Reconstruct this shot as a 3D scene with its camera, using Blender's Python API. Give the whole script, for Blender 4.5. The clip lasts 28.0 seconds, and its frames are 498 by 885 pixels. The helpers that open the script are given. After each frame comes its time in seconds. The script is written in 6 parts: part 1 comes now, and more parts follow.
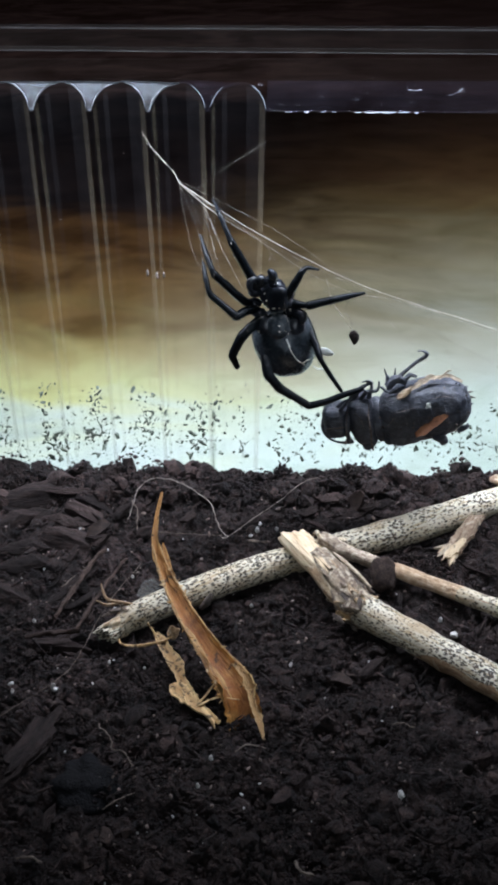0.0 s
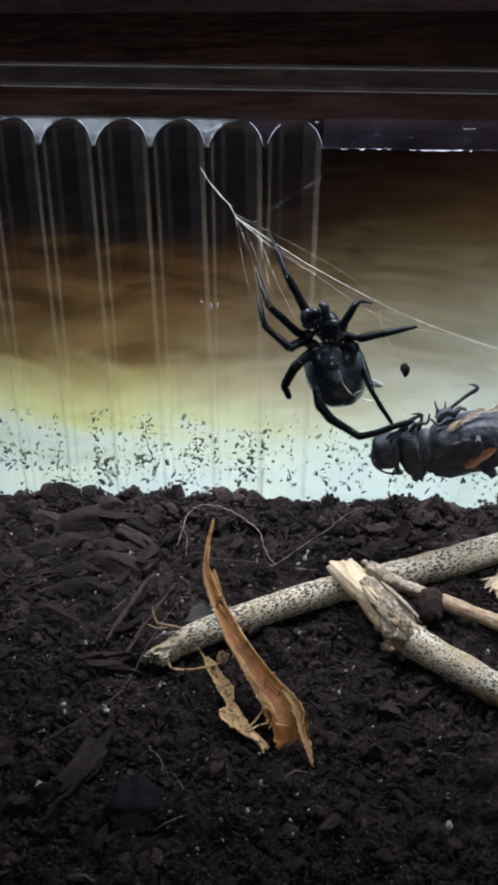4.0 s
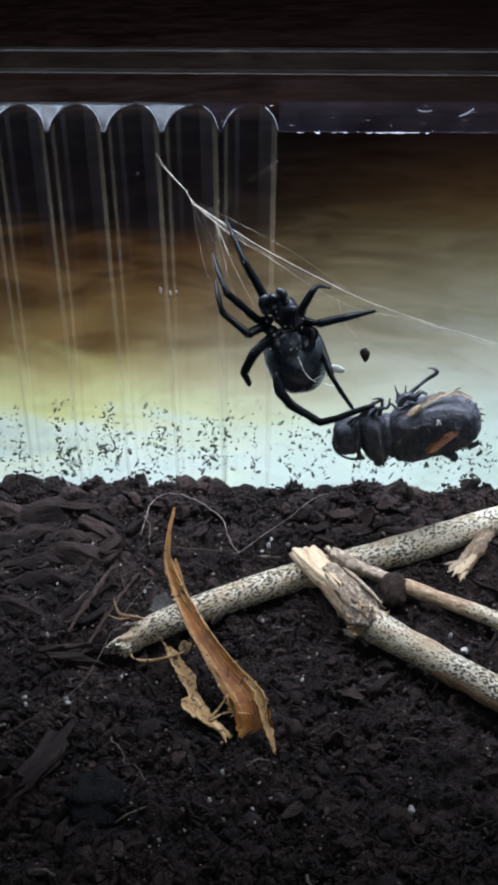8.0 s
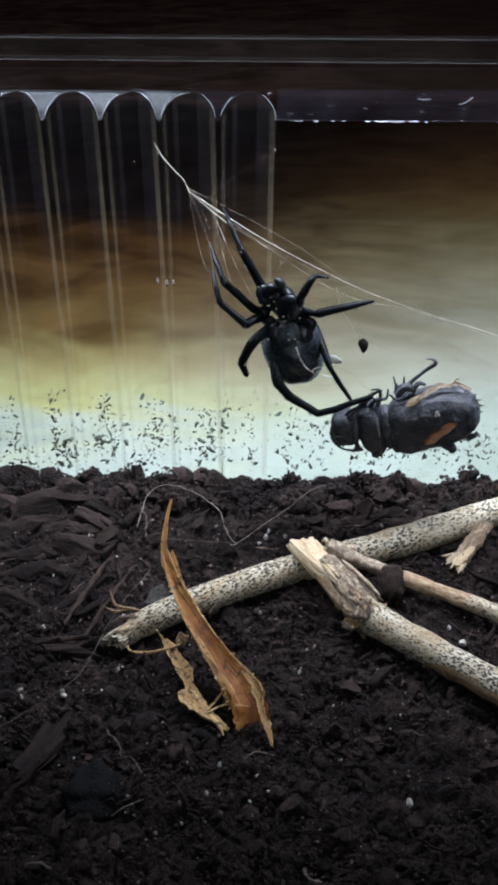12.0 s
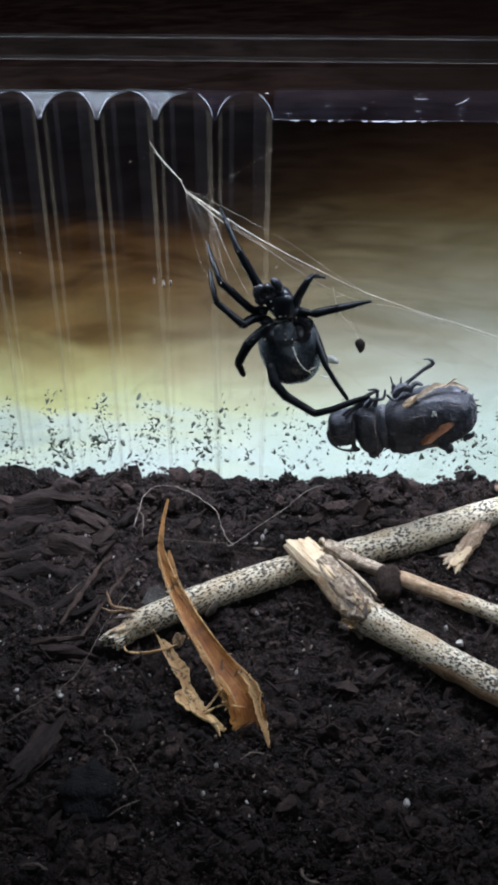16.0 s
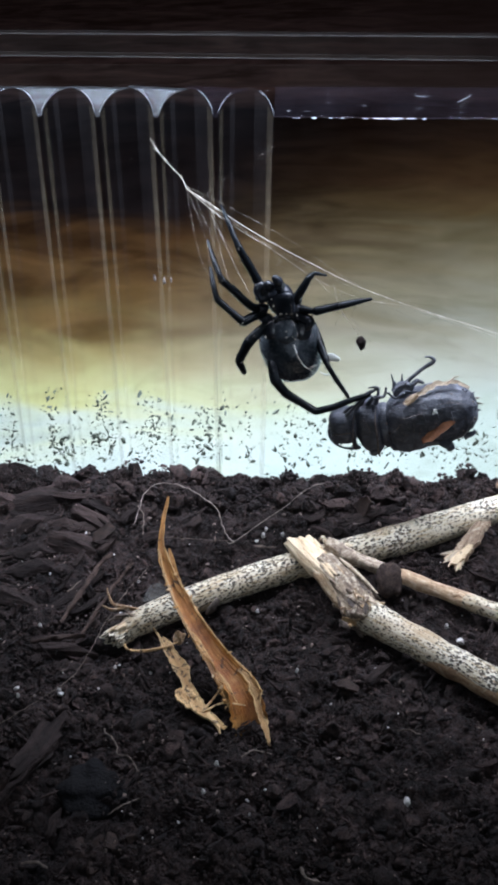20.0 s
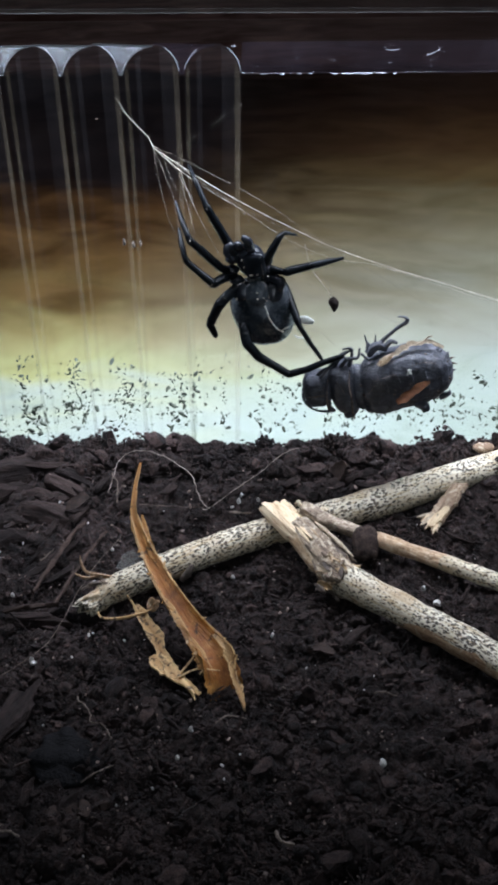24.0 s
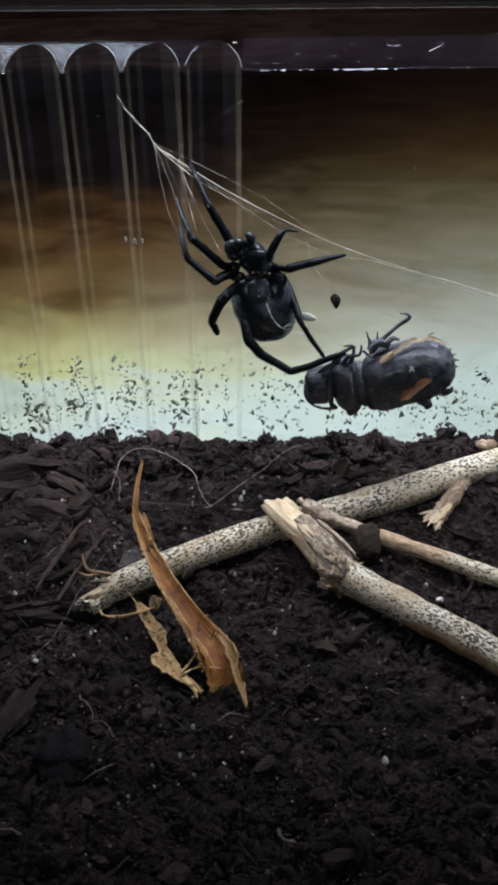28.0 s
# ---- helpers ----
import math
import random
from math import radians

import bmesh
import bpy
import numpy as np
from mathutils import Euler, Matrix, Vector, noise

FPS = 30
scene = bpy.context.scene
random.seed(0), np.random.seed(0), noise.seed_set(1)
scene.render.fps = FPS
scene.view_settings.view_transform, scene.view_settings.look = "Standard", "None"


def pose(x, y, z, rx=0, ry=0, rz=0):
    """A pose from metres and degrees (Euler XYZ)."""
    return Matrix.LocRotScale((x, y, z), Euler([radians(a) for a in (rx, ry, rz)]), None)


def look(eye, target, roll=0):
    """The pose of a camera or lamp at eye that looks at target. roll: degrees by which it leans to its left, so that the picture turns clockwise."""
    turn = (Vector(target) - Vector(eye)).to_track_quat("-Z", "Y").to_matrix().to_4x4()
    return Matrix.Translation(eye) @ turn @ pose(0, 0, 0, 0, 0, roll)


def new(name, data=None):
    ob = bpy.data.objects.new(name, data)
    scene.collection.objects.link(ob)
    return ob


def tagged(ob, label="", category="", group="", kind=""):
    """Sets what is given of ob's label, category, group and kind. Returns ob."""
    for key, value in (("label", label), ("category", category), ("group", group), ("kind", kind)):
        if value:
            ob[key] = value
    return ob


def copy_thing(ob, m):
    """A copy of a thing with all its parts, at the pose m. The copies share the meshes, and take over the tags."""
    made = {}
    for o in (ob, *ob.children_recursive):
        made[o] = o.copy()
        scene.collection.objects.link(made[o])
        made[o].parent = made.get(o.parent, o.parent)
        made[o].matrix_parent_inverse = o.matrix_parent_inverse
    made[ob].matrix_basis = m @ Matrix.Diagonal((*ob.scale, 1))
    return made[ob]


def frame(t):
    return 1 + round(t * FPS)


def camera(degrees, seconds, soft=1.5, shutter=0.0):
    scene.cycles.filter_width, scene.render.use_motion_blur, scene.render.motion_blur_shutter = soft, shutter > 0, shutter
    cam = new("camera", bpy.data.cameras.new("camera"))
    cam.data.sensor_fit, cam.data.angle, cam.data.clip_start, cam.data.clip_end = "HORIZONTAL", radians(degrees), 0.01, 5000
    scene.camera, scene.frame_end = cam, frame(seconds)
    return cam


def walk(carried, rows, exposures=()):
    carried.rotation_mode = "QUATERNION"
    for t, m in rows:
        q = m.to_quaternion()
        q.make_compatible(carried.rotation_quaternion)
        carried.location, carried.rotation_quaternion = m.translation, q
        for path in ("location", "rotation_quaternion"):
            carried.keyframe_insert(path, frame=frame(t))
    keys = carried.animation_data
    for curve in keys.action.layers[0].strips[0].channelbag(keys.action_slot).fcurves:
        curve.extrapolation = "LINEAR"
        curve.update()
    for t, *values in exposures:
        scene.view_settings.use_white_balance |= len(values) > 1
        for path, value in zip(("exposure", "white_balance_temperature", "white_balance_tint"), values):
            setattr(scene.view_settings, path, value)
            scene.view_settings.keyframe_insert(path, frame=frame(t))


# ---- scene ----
# All sizes below are written in millimetres and turned into metres by MM.
MM = 0.001


def mm(*v):
    return Vector(v) * MM


# ---- camera and its path: seconds, eye, target (mm), roll ----
cam = camera(26.9, 28.0, soft=3.5)
PATH = [
    (0, 9.67, -125.84, 77.92, 6.92, -108.66, 68.06, -1.6),
    (0.5, 9.71, -125.82, 77.63, 6.95, -108.63, 67.78, -1.5),
    (1, 8.44, -127.00, 78.57, 5.36, -109.74, 68.95, -1.4),
    (1.5, 8.41, -126.70, 78.53, 5.34, -109.47, 68.84, -1.4),
    (2, 8.36, -126.45, 77.88, 5.40, -109.21, 68.18, -1.2),
    (2.5, 8.83, -126.11, 77.98, 5.94, -108.91, 68.20, -1.3),
    (3, 8.40, -127.05, 78.98, 5.27, -109.81, 69.32, -1.4),
    (3.5, 7.59, -127.91, 79.07, 4.19, -110.59, 69.68, -1.4),
    (5.5, 8.74, -127.90, 79.32, 5.42, -110.54, 69.95, -1.8),
    (6, 8.88, -128.13, 79.35, 5.54, -110.75, 70.03, -1.9),
    (6.5, 9.09, -128.29, 79.48, 5.84, -110.89, 70.16, -1.8),
    (7, 9.20, -127.70, 79.21, 5.93, -110.35, 69.81, -2.0),
    (7.5, 9.22, -127.69, 79.03, 5.94, -110.34, 69.64, -2.0),
    (8, 9.72, -126.76, 78.65, 6.75, -109.47, 69.04, -1.8),
    (8.5, 9.51, -126.92, 78.88, 6.48, -109.62, 69.30, -1.8),
    (9, 9.86, -127.38, 79.23, 6.80, -110.05, 69.73, -1.9),
    (9.5, 9.96, -128.04, 79.55, 6.90, -110.65, 70.15, -2.0),
    (10, 9.47, -126.67, 78.54, 6.44, -109.39, 68.93, -1.8),
    (10.5, 9.44, -126.03, 78.26, 6.55, -108.80, 68.51, -1.7),
    (11, 9.39, -126.05, 78.16, 6.50, -108.82, 68.42, -1.6),
    (11.5, 9.36, -126.00, 77.85, 6.49, -108.76, 68.13, -1.6),
    (12, 9.40, -126.13, 78.18, 6.52, -108.90, 68.43, -1.6),
    (12.5, 9.38, -125.99, 78.09, 6.50, -108.76, 68.34, -1.6),
    (14.5, 9.33, -126.12, 77.63, 6.47, -108.86, 67.93, -1.5),
    (15, 9.23, -126.01, 77.94, 6.38, -108.78, 68.19, -1.5),
    (15.5, 9.35, -125.89, 77.95, 6.49, -108.67, 68.20, -1.6),
    (16, 9.38, -126.06, 77.92, 6.56, -108.81, 68.20, -1.5),
    (16.5, 9.36, -125.93, 77.98, 6.54, -108.71, 68.21, -1.5),
    (17, 9.40, -125.88, 77.96, 6.57, -108.66, 68.19, -1.5),
    (17.5, 9.36, -125.94, 78.01, 6.54, -108.72, 68.24, -1.5),
    (18, 9.34, -125.97, 78.06, 6.53, -108.75, 68.28, -1.5),
    (18.5, 9.36, -125.86, 77.95, 6.54, -108.64, 68.17, -1.5),
    (19, 9.39, -126.00, 77.76, 6.56, -108.76, 68.02, -1.5),
    (19.5, 9.43, -125.90, 77.78, 6.59, -108.66, 68.04, -1.5),
    (20, 9.42, -125.87, 77.92, 6.58, -108.65, 68.15, -1.5),
    (20.5, 9.41, -125.82, 77.85, 6.57, -108.60, 68.08, -1.5),
    (22.5, 9.18, -125.16, 77.17, 6.36, -108.10, 67.13, -1.5),
    (23, 9.14, -124.93, 76.91, 6.36, -107.89, 66.82, -1.5),
    (23.5, 10.97, -124.64, 75.70, 8.34, -107.61, 65.55, -2.1),
    (24, 11.01, -124.81, 75.88, 8.42, -107.79, 65.69, -2.1),
    (24.5, 10.78, -124.93, 75.66, 8.25, -107.89, 65.51, -1.9),
    (25, 11.03, -124.58, 76.02, 8.32, -107.60, 65.80, -2.3),
    (25.5, 10.94, -124.73, 75.78, 8.39, -107.73, 65.57, -2.1),
    (26, 11.33, -124.71, 75.98, 8.72, -107.72, 65.77, -2.3),
    (26.5, 11.37, -124.79, 75.66, 8.75, -107.77, 65.50, -2.4),
    (27, 11.57, -124.70, 75.78, 8.91, -107.70, 65.58, -2.5),
    (27.5, 11.39, -124.54, 75.96, 8.72, -107.58, 65.71, -2.4),
    (28, 11.27, -124.59, 75.82, 8.60, -107.62, 65.59, -2.4),
]
# the clip's camera brightens and darkens a little on the way
STOPS = [(0, 0.25, 6350, 10), (1, 0.20, 6650, 9), (2, 0.04, 6500, 9), (3, 0.05, 6550, 9), (6, 0.06, 6600, 9), (8, 0.13, 6300, 9), (9, 0.0, 6650, 8), (10, 0.10, 6400, 9), (11, 0.08, 6550, 9), (12, 0.06, 6500, 10), (16, 0.14, 6350, 10), (18.5, 0.12, 6400, 10),
         (20, 0.36, 6250, 12), (23, 0.24, 6350, 11), (25, 0.13, 6450, 10), (26, 0.06, 6500, 9), (27, 0.08, 6500, 9), (28, -0.14, 6700, 10)]
walk(cam, [(r[0], look(mm(*r[1:4]), mm(*r[4:7]), r[7])) for r in PATH], STOPS)

# ---- light: one soft lamp above the open tub, two added fills, a dim room round it ----
world = bpy.data.worlds.new("room_light")
scene.world = world
world.use_nodes = True
world.node_tree.nodes["Background"].inputs["Color"].default_value = (0.75, 0.85, 1.0, 1)
world.node_tree.nodes["Background"].inputs["Strength"].default_value = 0.015

lamp_data = bpy.data.lights.new("desk_lamp", "AREA")
lamp_data.shape, lamp_data.size, lamp_data.size_y = "RECTANGLE", 0.18, 0.05
lamp_data.energy, lamp_data.color = 0.43, (0.82, 0.865, 1.0)
lamp = new("desk_lamp", lamp_data)
lamp.matrix_world = look(mm(-1, 6, 86), mm(-3, 82, -10))

# unseen overhead fill, added to lift the far table and the soil
room_data = bpy.data.lights.new("overhead_fill", "AREA")
room_data.shape, room_data.size = "DISK", 1.2
room_data.energy, room_data.color = 0.85, (0.86, 0.93, 1.0)
room = new("overhead_fill", room_data)
room.matrix_world = look((0.2, -0.5, 1.6), (0.1, -0.2, 0))

# unseen fill lamp behind the camera, added for gloss on spider and beetle
front_data = bpy.data.lights.new("front_fill", "AREA")
front_data.shape, front_data.size, front_data.size_y = "RECTANGLE", 0.03, 0.26
front_data.energy, front_data.color = 0.17, (0.80, 0.90, 1.0)
front_lamp = new("front_fill", front_data)
front_lamp.matrix_world = look(mm(70, -420, 190), mm(0, -10, 20))


# ---- materials ----
def graph(name):
    m = bpy.data.materials.new(name)
    m.use_nodes = True
    t = m.node_tree
    return m, t, t.nodes["Principled BSDF"]


def add(t, kind, **values):
    n = t.nodes.new(kind)
    for k, v in values.items():
        n.inputs[k.replace("_", " ")].default_value = v
    return n


def ramp(t, fac, stops, mode="LINEAR"):
    n = t.nodes.new("ShaderNodeValToRGB")
    n.color_ramp.interpolation = mode
    e = n.color_ramp.elements
    while len(e) < len(stops):
        e.new(0.5)
    for el, (p, c) in zip(e, stops):
        el.position, el.color = p, (*c, 1) if len(c) == 3 else c
    t.links.new(fac, n.inputs["Fac"])
    return n.outputs["Color"]


def coords(t, scale=(1, 1, 1), which="Object"):
    c = t.nodes.new("ShaderNodeTexCoord")
    m = add(t, "ShaderNodeMapping", Scale=scale)
    t.links.new(c.outputs[which], m.inputs["Vector"])
    return m.outputs["Vector"]


def noise_tex(t, vec, scale, detail=4.0, rough=0.6, distortion=0.0):
    n = add(t, "ShaderNodeTexNoise", Scale=scale, Detail=detail, Roughness=rough, Distortion=distortion)
    t.links.new(vec, n.inputs["Vector"])
    return n.outputs["Fac"]


def mix(t, fac, a, b, mode="MIX"):
    n = t.nodes.new("ShaderNodeMix")
    n.data_type, n.blend_type = "RGBA", mode
    for sock, v in ((n.inputs[0], fac), (n.inputs[6], a), (n.inputs[7], b)):
        if isinstance(v, (int, float)):
            sock.default_value = v
        elif isinstance(v, tuple):
            sock.default_value = (*v, 1)
        else:
            t.links.new(v, sock)
    return n.outputs[2]


def relief(t, bsdf, height, strength, distance):
    b = add(t, "ShaderNodeBump", Strength=strength, Distance=distance)
    t.links.new(height, b.inputs["Height"])
    t.links.new(b.outputs["Normal"], bsdf.inputs["Normal"])


def grainy(name, dark, light, size, rough=(0.6, 0.9), bump=0.5, stretch=(1, 1, 1), fine=6.0, ob_random=0.0,
           island=0.0, spec=0.4, depth=0.15, dust=0.0, broad=0.0):
    """A grainy surface: two colours over patches of the given size in mm, finer grain on top, relief and uneven gloss."""
    m, t, p = graph(name)
    v = coords(t, stretch)
    big = noise_tex(t, v, 1000 / size, 5, 0.65)
    small = noise_tex(t, v, 1000 * fine / size, 3, 0.7)
    col = ramp(t, big, [(0.32, dark), (0.68, light)])
    speck = ramp(t, small, [(0.3, (0.45, 0.45, 0.45)), (0.7, (1.35, 1.35, 1.35))])
    col = mix(t, 1.0, col, speck, "MULTIPLY")
    if broad:
        wide = noise_tex(t, v, 1000 / broad, 3, 0.6, 0.6)
        col = mix(t, 1.0, col, ramp(t, wide, [(0.32, (0.5, 0.48, 0.5)), (0.5, (0.95, 0.95, 0.95)), (0.68, (1.55, 1.55, 1.6))]), "MULTIPLY")
    if ob_random or island:
        if ob_random:
            r = t.nodes.new("ShaderNodeObjectInfo").outputs["Random"]
        else:
            r = t.nodes.new("ShaderNodeNewGeometry").outputs["Random Per Island"]
        k = ob_random or island
        shade = ramp(t, r, [(0, (1 - k, 1 - k, 1 - k)), (0.8, (1 + k * 0.5, 1 + k * 0.42, 1 + k * 0.36)),
                            (1, (1 + 1.5 * k, 1 + 1.3 * k, 1 + 1.2 * k))])
        col = mix(t, 1.0, col, shade, "MULTIPLY")
    t.links.new(col, p.inputs["Base Color"])
    rr = ramp(t, small, [(0.3, (rough[0],) * 3), (0.7, (rough[1],) * 3)])
    t.links.new(rr, p.inputs["Roughness"])
    p.inputs["Specular IOR Level"].default_value = spec
    if dust:
        p.inputs["Sheen Weight"].default_value = dust
        p.inputs["Sheen Roughness"].default_value = 0.4
        p.inputs["Sheen Tint"].default_value = (0.8, 0.92, 1.0, 1)
    both = add(t, "ShaderNodeMath")
    both.operation = "ADD"
    t.links.new(big, both.inputs[0])
    t.links.new(small, both.inputs[1])
    relief(t, p, both.outputs[0], bump, depth * MM)
    return m


SOIL = grainy("peat_soil", (0.0038, 0.0026, 0.0024), (0.046, 0.0318, 0.0285), 1.5, (0.6, 0.95), 1.0, fine=4, spec=0.15, depth=0.4, broad=8, dust=0.03)
CRUMB = grainy("soil_crumbs", (0.0046, 0.0032, 0.0029), (0.056, 0.0390, 0.0350), 0.8, (0.5, 0.95), 1.0, fine=5, island=0.6, spec=0.17, depth=0.3, broad=8, dust=0.035)
BARK = grainy("bark_flake", (0.008, 0.006, 0.0057), (0.047, 0.0345, 0.0318), 1.2, (0.55, 0.9), 1.0, (1, 4, 4), fine=5, ob_random=0.5, spec=0.14, depth=0.3)
PEBBLE = grainy("dark_stone", (0.0022, 0.0023, 0.0028), (0.0075, 0.0077, 0.0092), 3, (0.6, 0.9), 0.9, fine=6, spec=0.15, depth=0.25)
PERLITE = grainy("perlite", (0.5, 0.5, 0.48), (0.85, 0.85, 0.83), 0.4, (0.3, 0.7), 0.5, ob_random=0.25)
FIBRE = grainy("root_fibre", (0.07, 0.055, 0.045), (0.20, 0.16, 0.13), 1.0, (0.6, 0.9), 0.4)
PALEFIBRE = grainy("pale_fibre", (0.13, 0.11, 0.095), (0.36, 0.31, 0.27), 1.0, (0.5, 0.8), 0.4)
STRAW = grainy("dry_straw", (0.36, 0.22, 0.10), (0.68, 0.50, 0.28), 2.2, (0.5, 0.8), 0.6, (1, 1, 1), fine=7)
SPLINTER = grainy("broken_wood", (0.56, 0.44, 0.27), (0.88, 0.78, 0.58), 1.2, (0.6, 0.9), 0.9, (4, 1, 1))
GREYBARK = grainy("grey_bark", (0.07, 0.055, 0.047), (0.23, 0.185, 0.15), 1.0, (0.7, 0.95), 0.9)
DIRT = grainy("dirt_specks", (0.05, 0.072, 0.055), (0.22, 0.27, 0.21), 0.5, (0.6, 0.9), 0.4, island=0.4)
DUSTY = grainy("dusty_seam", (0.07, 0.056, 0.05), (0.22, 0.18, 0.155), 0.6, (0.7, 0.95), 0.5)
PALESTRAW = grainy("pale_straw", (0.34, 0.26, 0.17), (0.66, 0.56, 0.42), 0.8, (0.6, 0.85), 0.6)
RUST = grainy("rust_flake", (0.14, 0.055, 0.025), (0.30, 0.13, 0.06), 0.8, (0.5, 0.8), 0.5)
GRIT = grainy("soil_glint_grit", (0.05, 0.038, 0.033), (0.26, 0.21, 0.185), 0.5, (0.3, 0.8), 0.6, island=0.75, spec=0.5)
CLOD = grainy("dry_clod", (0.035, 0.024, 0.020), (0.115, 0.080, 0.067), 0.7, (0.6, 0.95), 1.0, fine=4, spec=0.25, depth=0.35)
REDBARK = grainy("red_bark", (0.012, 0.0075, 0.006), (0.048, 0.030, 0.0235), 1.0, (0.6, 0.9), 0.6, spec=0.25)
SLIVER = grainy("brown_sliver", (0.024, 0.016, 0.013), (0.092, 0.062, 0.05), 1.0, (0.6, 0.9), 0.7, spec=0.2)
FLUFF = grainy("pale_dropping", (0.46, 0.50, 0.46), (0.62, 0.66, 0.61), 0.8, (0.4, 0.7), 0.3)


def beetle_shell():
    """Blue-black horn: glossy where it is clean, with dull dust in patches and in fine wrinkles that run along the body."""
    m, t, p = graph("beetle_shell")
    wide = noise_tex(t, coords(t), 620, 5, 0.72, 0.8)
    wrinkle = noise_tex(t, coords(t, (0.35, 1, 1)), 2600, 3, 0.7)
    fine = noise_tex(t, coords(t), 3800, 2, 0.6)
    col = ramp(t, wide, [(0.36, (0.020, 0.0245, 0.034)), (0.52, (0.050, 0.058, 0.076)), (0.66, (0.120, 0.130, 0.155))])
    col = mix(t, 1.0, col, ramp(t, wrinkle, [(0.34, (0.6, 0.6, 0.61)), (0.5, (1, 1, 1)), (0.68, (1.5, 1.46, 1.42))]), "MULTIPLY")
    col = mix(t, ramp(t, fine, [(0.61, (0, 0, 0)), (0.70, (0.6, 0.6, 0.6))]), col, (0.17, 0.165, 0.165))
    t.links.new(col, p.inputs["Base Color"])
    t.links.new(ramp(t, wide, [(0.4, (0.33,) * 3), (0.65, (0.62,) * 3)]), p.inputs["Roughness"])
    p.inputs["Specular IOR Level"].default_value = 0.6
    both = add(t, "ShaderNodeMath")
    both.operation = "ADD"
    t.links.new(wide, both.inputs[0])
    t.links.new(wrinkle, both.inputs[1])
    relief(t, p, both.outputs[0], 0.9, 0.2 * MM)
    return m


BEETLE = beetle_shell()


def spider_skin(name, dark, light, rough, bumps=0.6, spec=0.42):
    m, t, p = graph(name)
    v = coords(t)
    n = noise_tex(t, v, 2200, 4, 0.7)
    b = noise_tex(t, v, 420, 2, 0.5)
    t.links.new(ramp(t, b, [(0.35, dark), (0.7, light)]), p.inputs["Base Color"])
    t.links.new(ramp(t, n, [(0.3, (rough,) * 3), (0.75, (rough + 0.17,) * 3)]), p.inputs["Roughness"])
    p.inputs["Specular IOR Level"].default_value = spec
    relief(t, p, n, bumps, 0.08 * MM)
    return m


SKIN = spider_skin("spider_skin", (0.009, 0.011, 0.015), (0.030, 0.036, 0.046), 0.12, 0.3)
LEGSKIN = spider_skin("spider_legs", (0.0045, 0.006, 0.0073), (0.013, 0.017, 0.0205), 0.15, 0.5, 0.13)
SATIN = spider_skin("spider_abdomen", (0.018, 0.024, 0.029), (0.052, 0.064, 0.076), 0.18, 0.4)


def silk(name, strength):
    m, t, p = graph(name)
    v = coords(t)
    n = noise_tex(t, v, 1500, 3, 0.7)
    t.links.new(ramp(t, n, [(0.3, (0.50, 0.45, 0.36)), (0.7, (0.86, 0.81, 0.69))]), p.inputs["Base Color"])
    p.inputs["Roughness"].default_value = 0.35
    t.links.new(ramp(t, n, [(0.25, (strength * 0.5,) * 3), (0.6, (strength,) * 3)]), p.inputs["Alpha"])
    return m


SILK = silk("spider_silk", 0.95)
FINESILK = silk("fine_silk", 0.34)


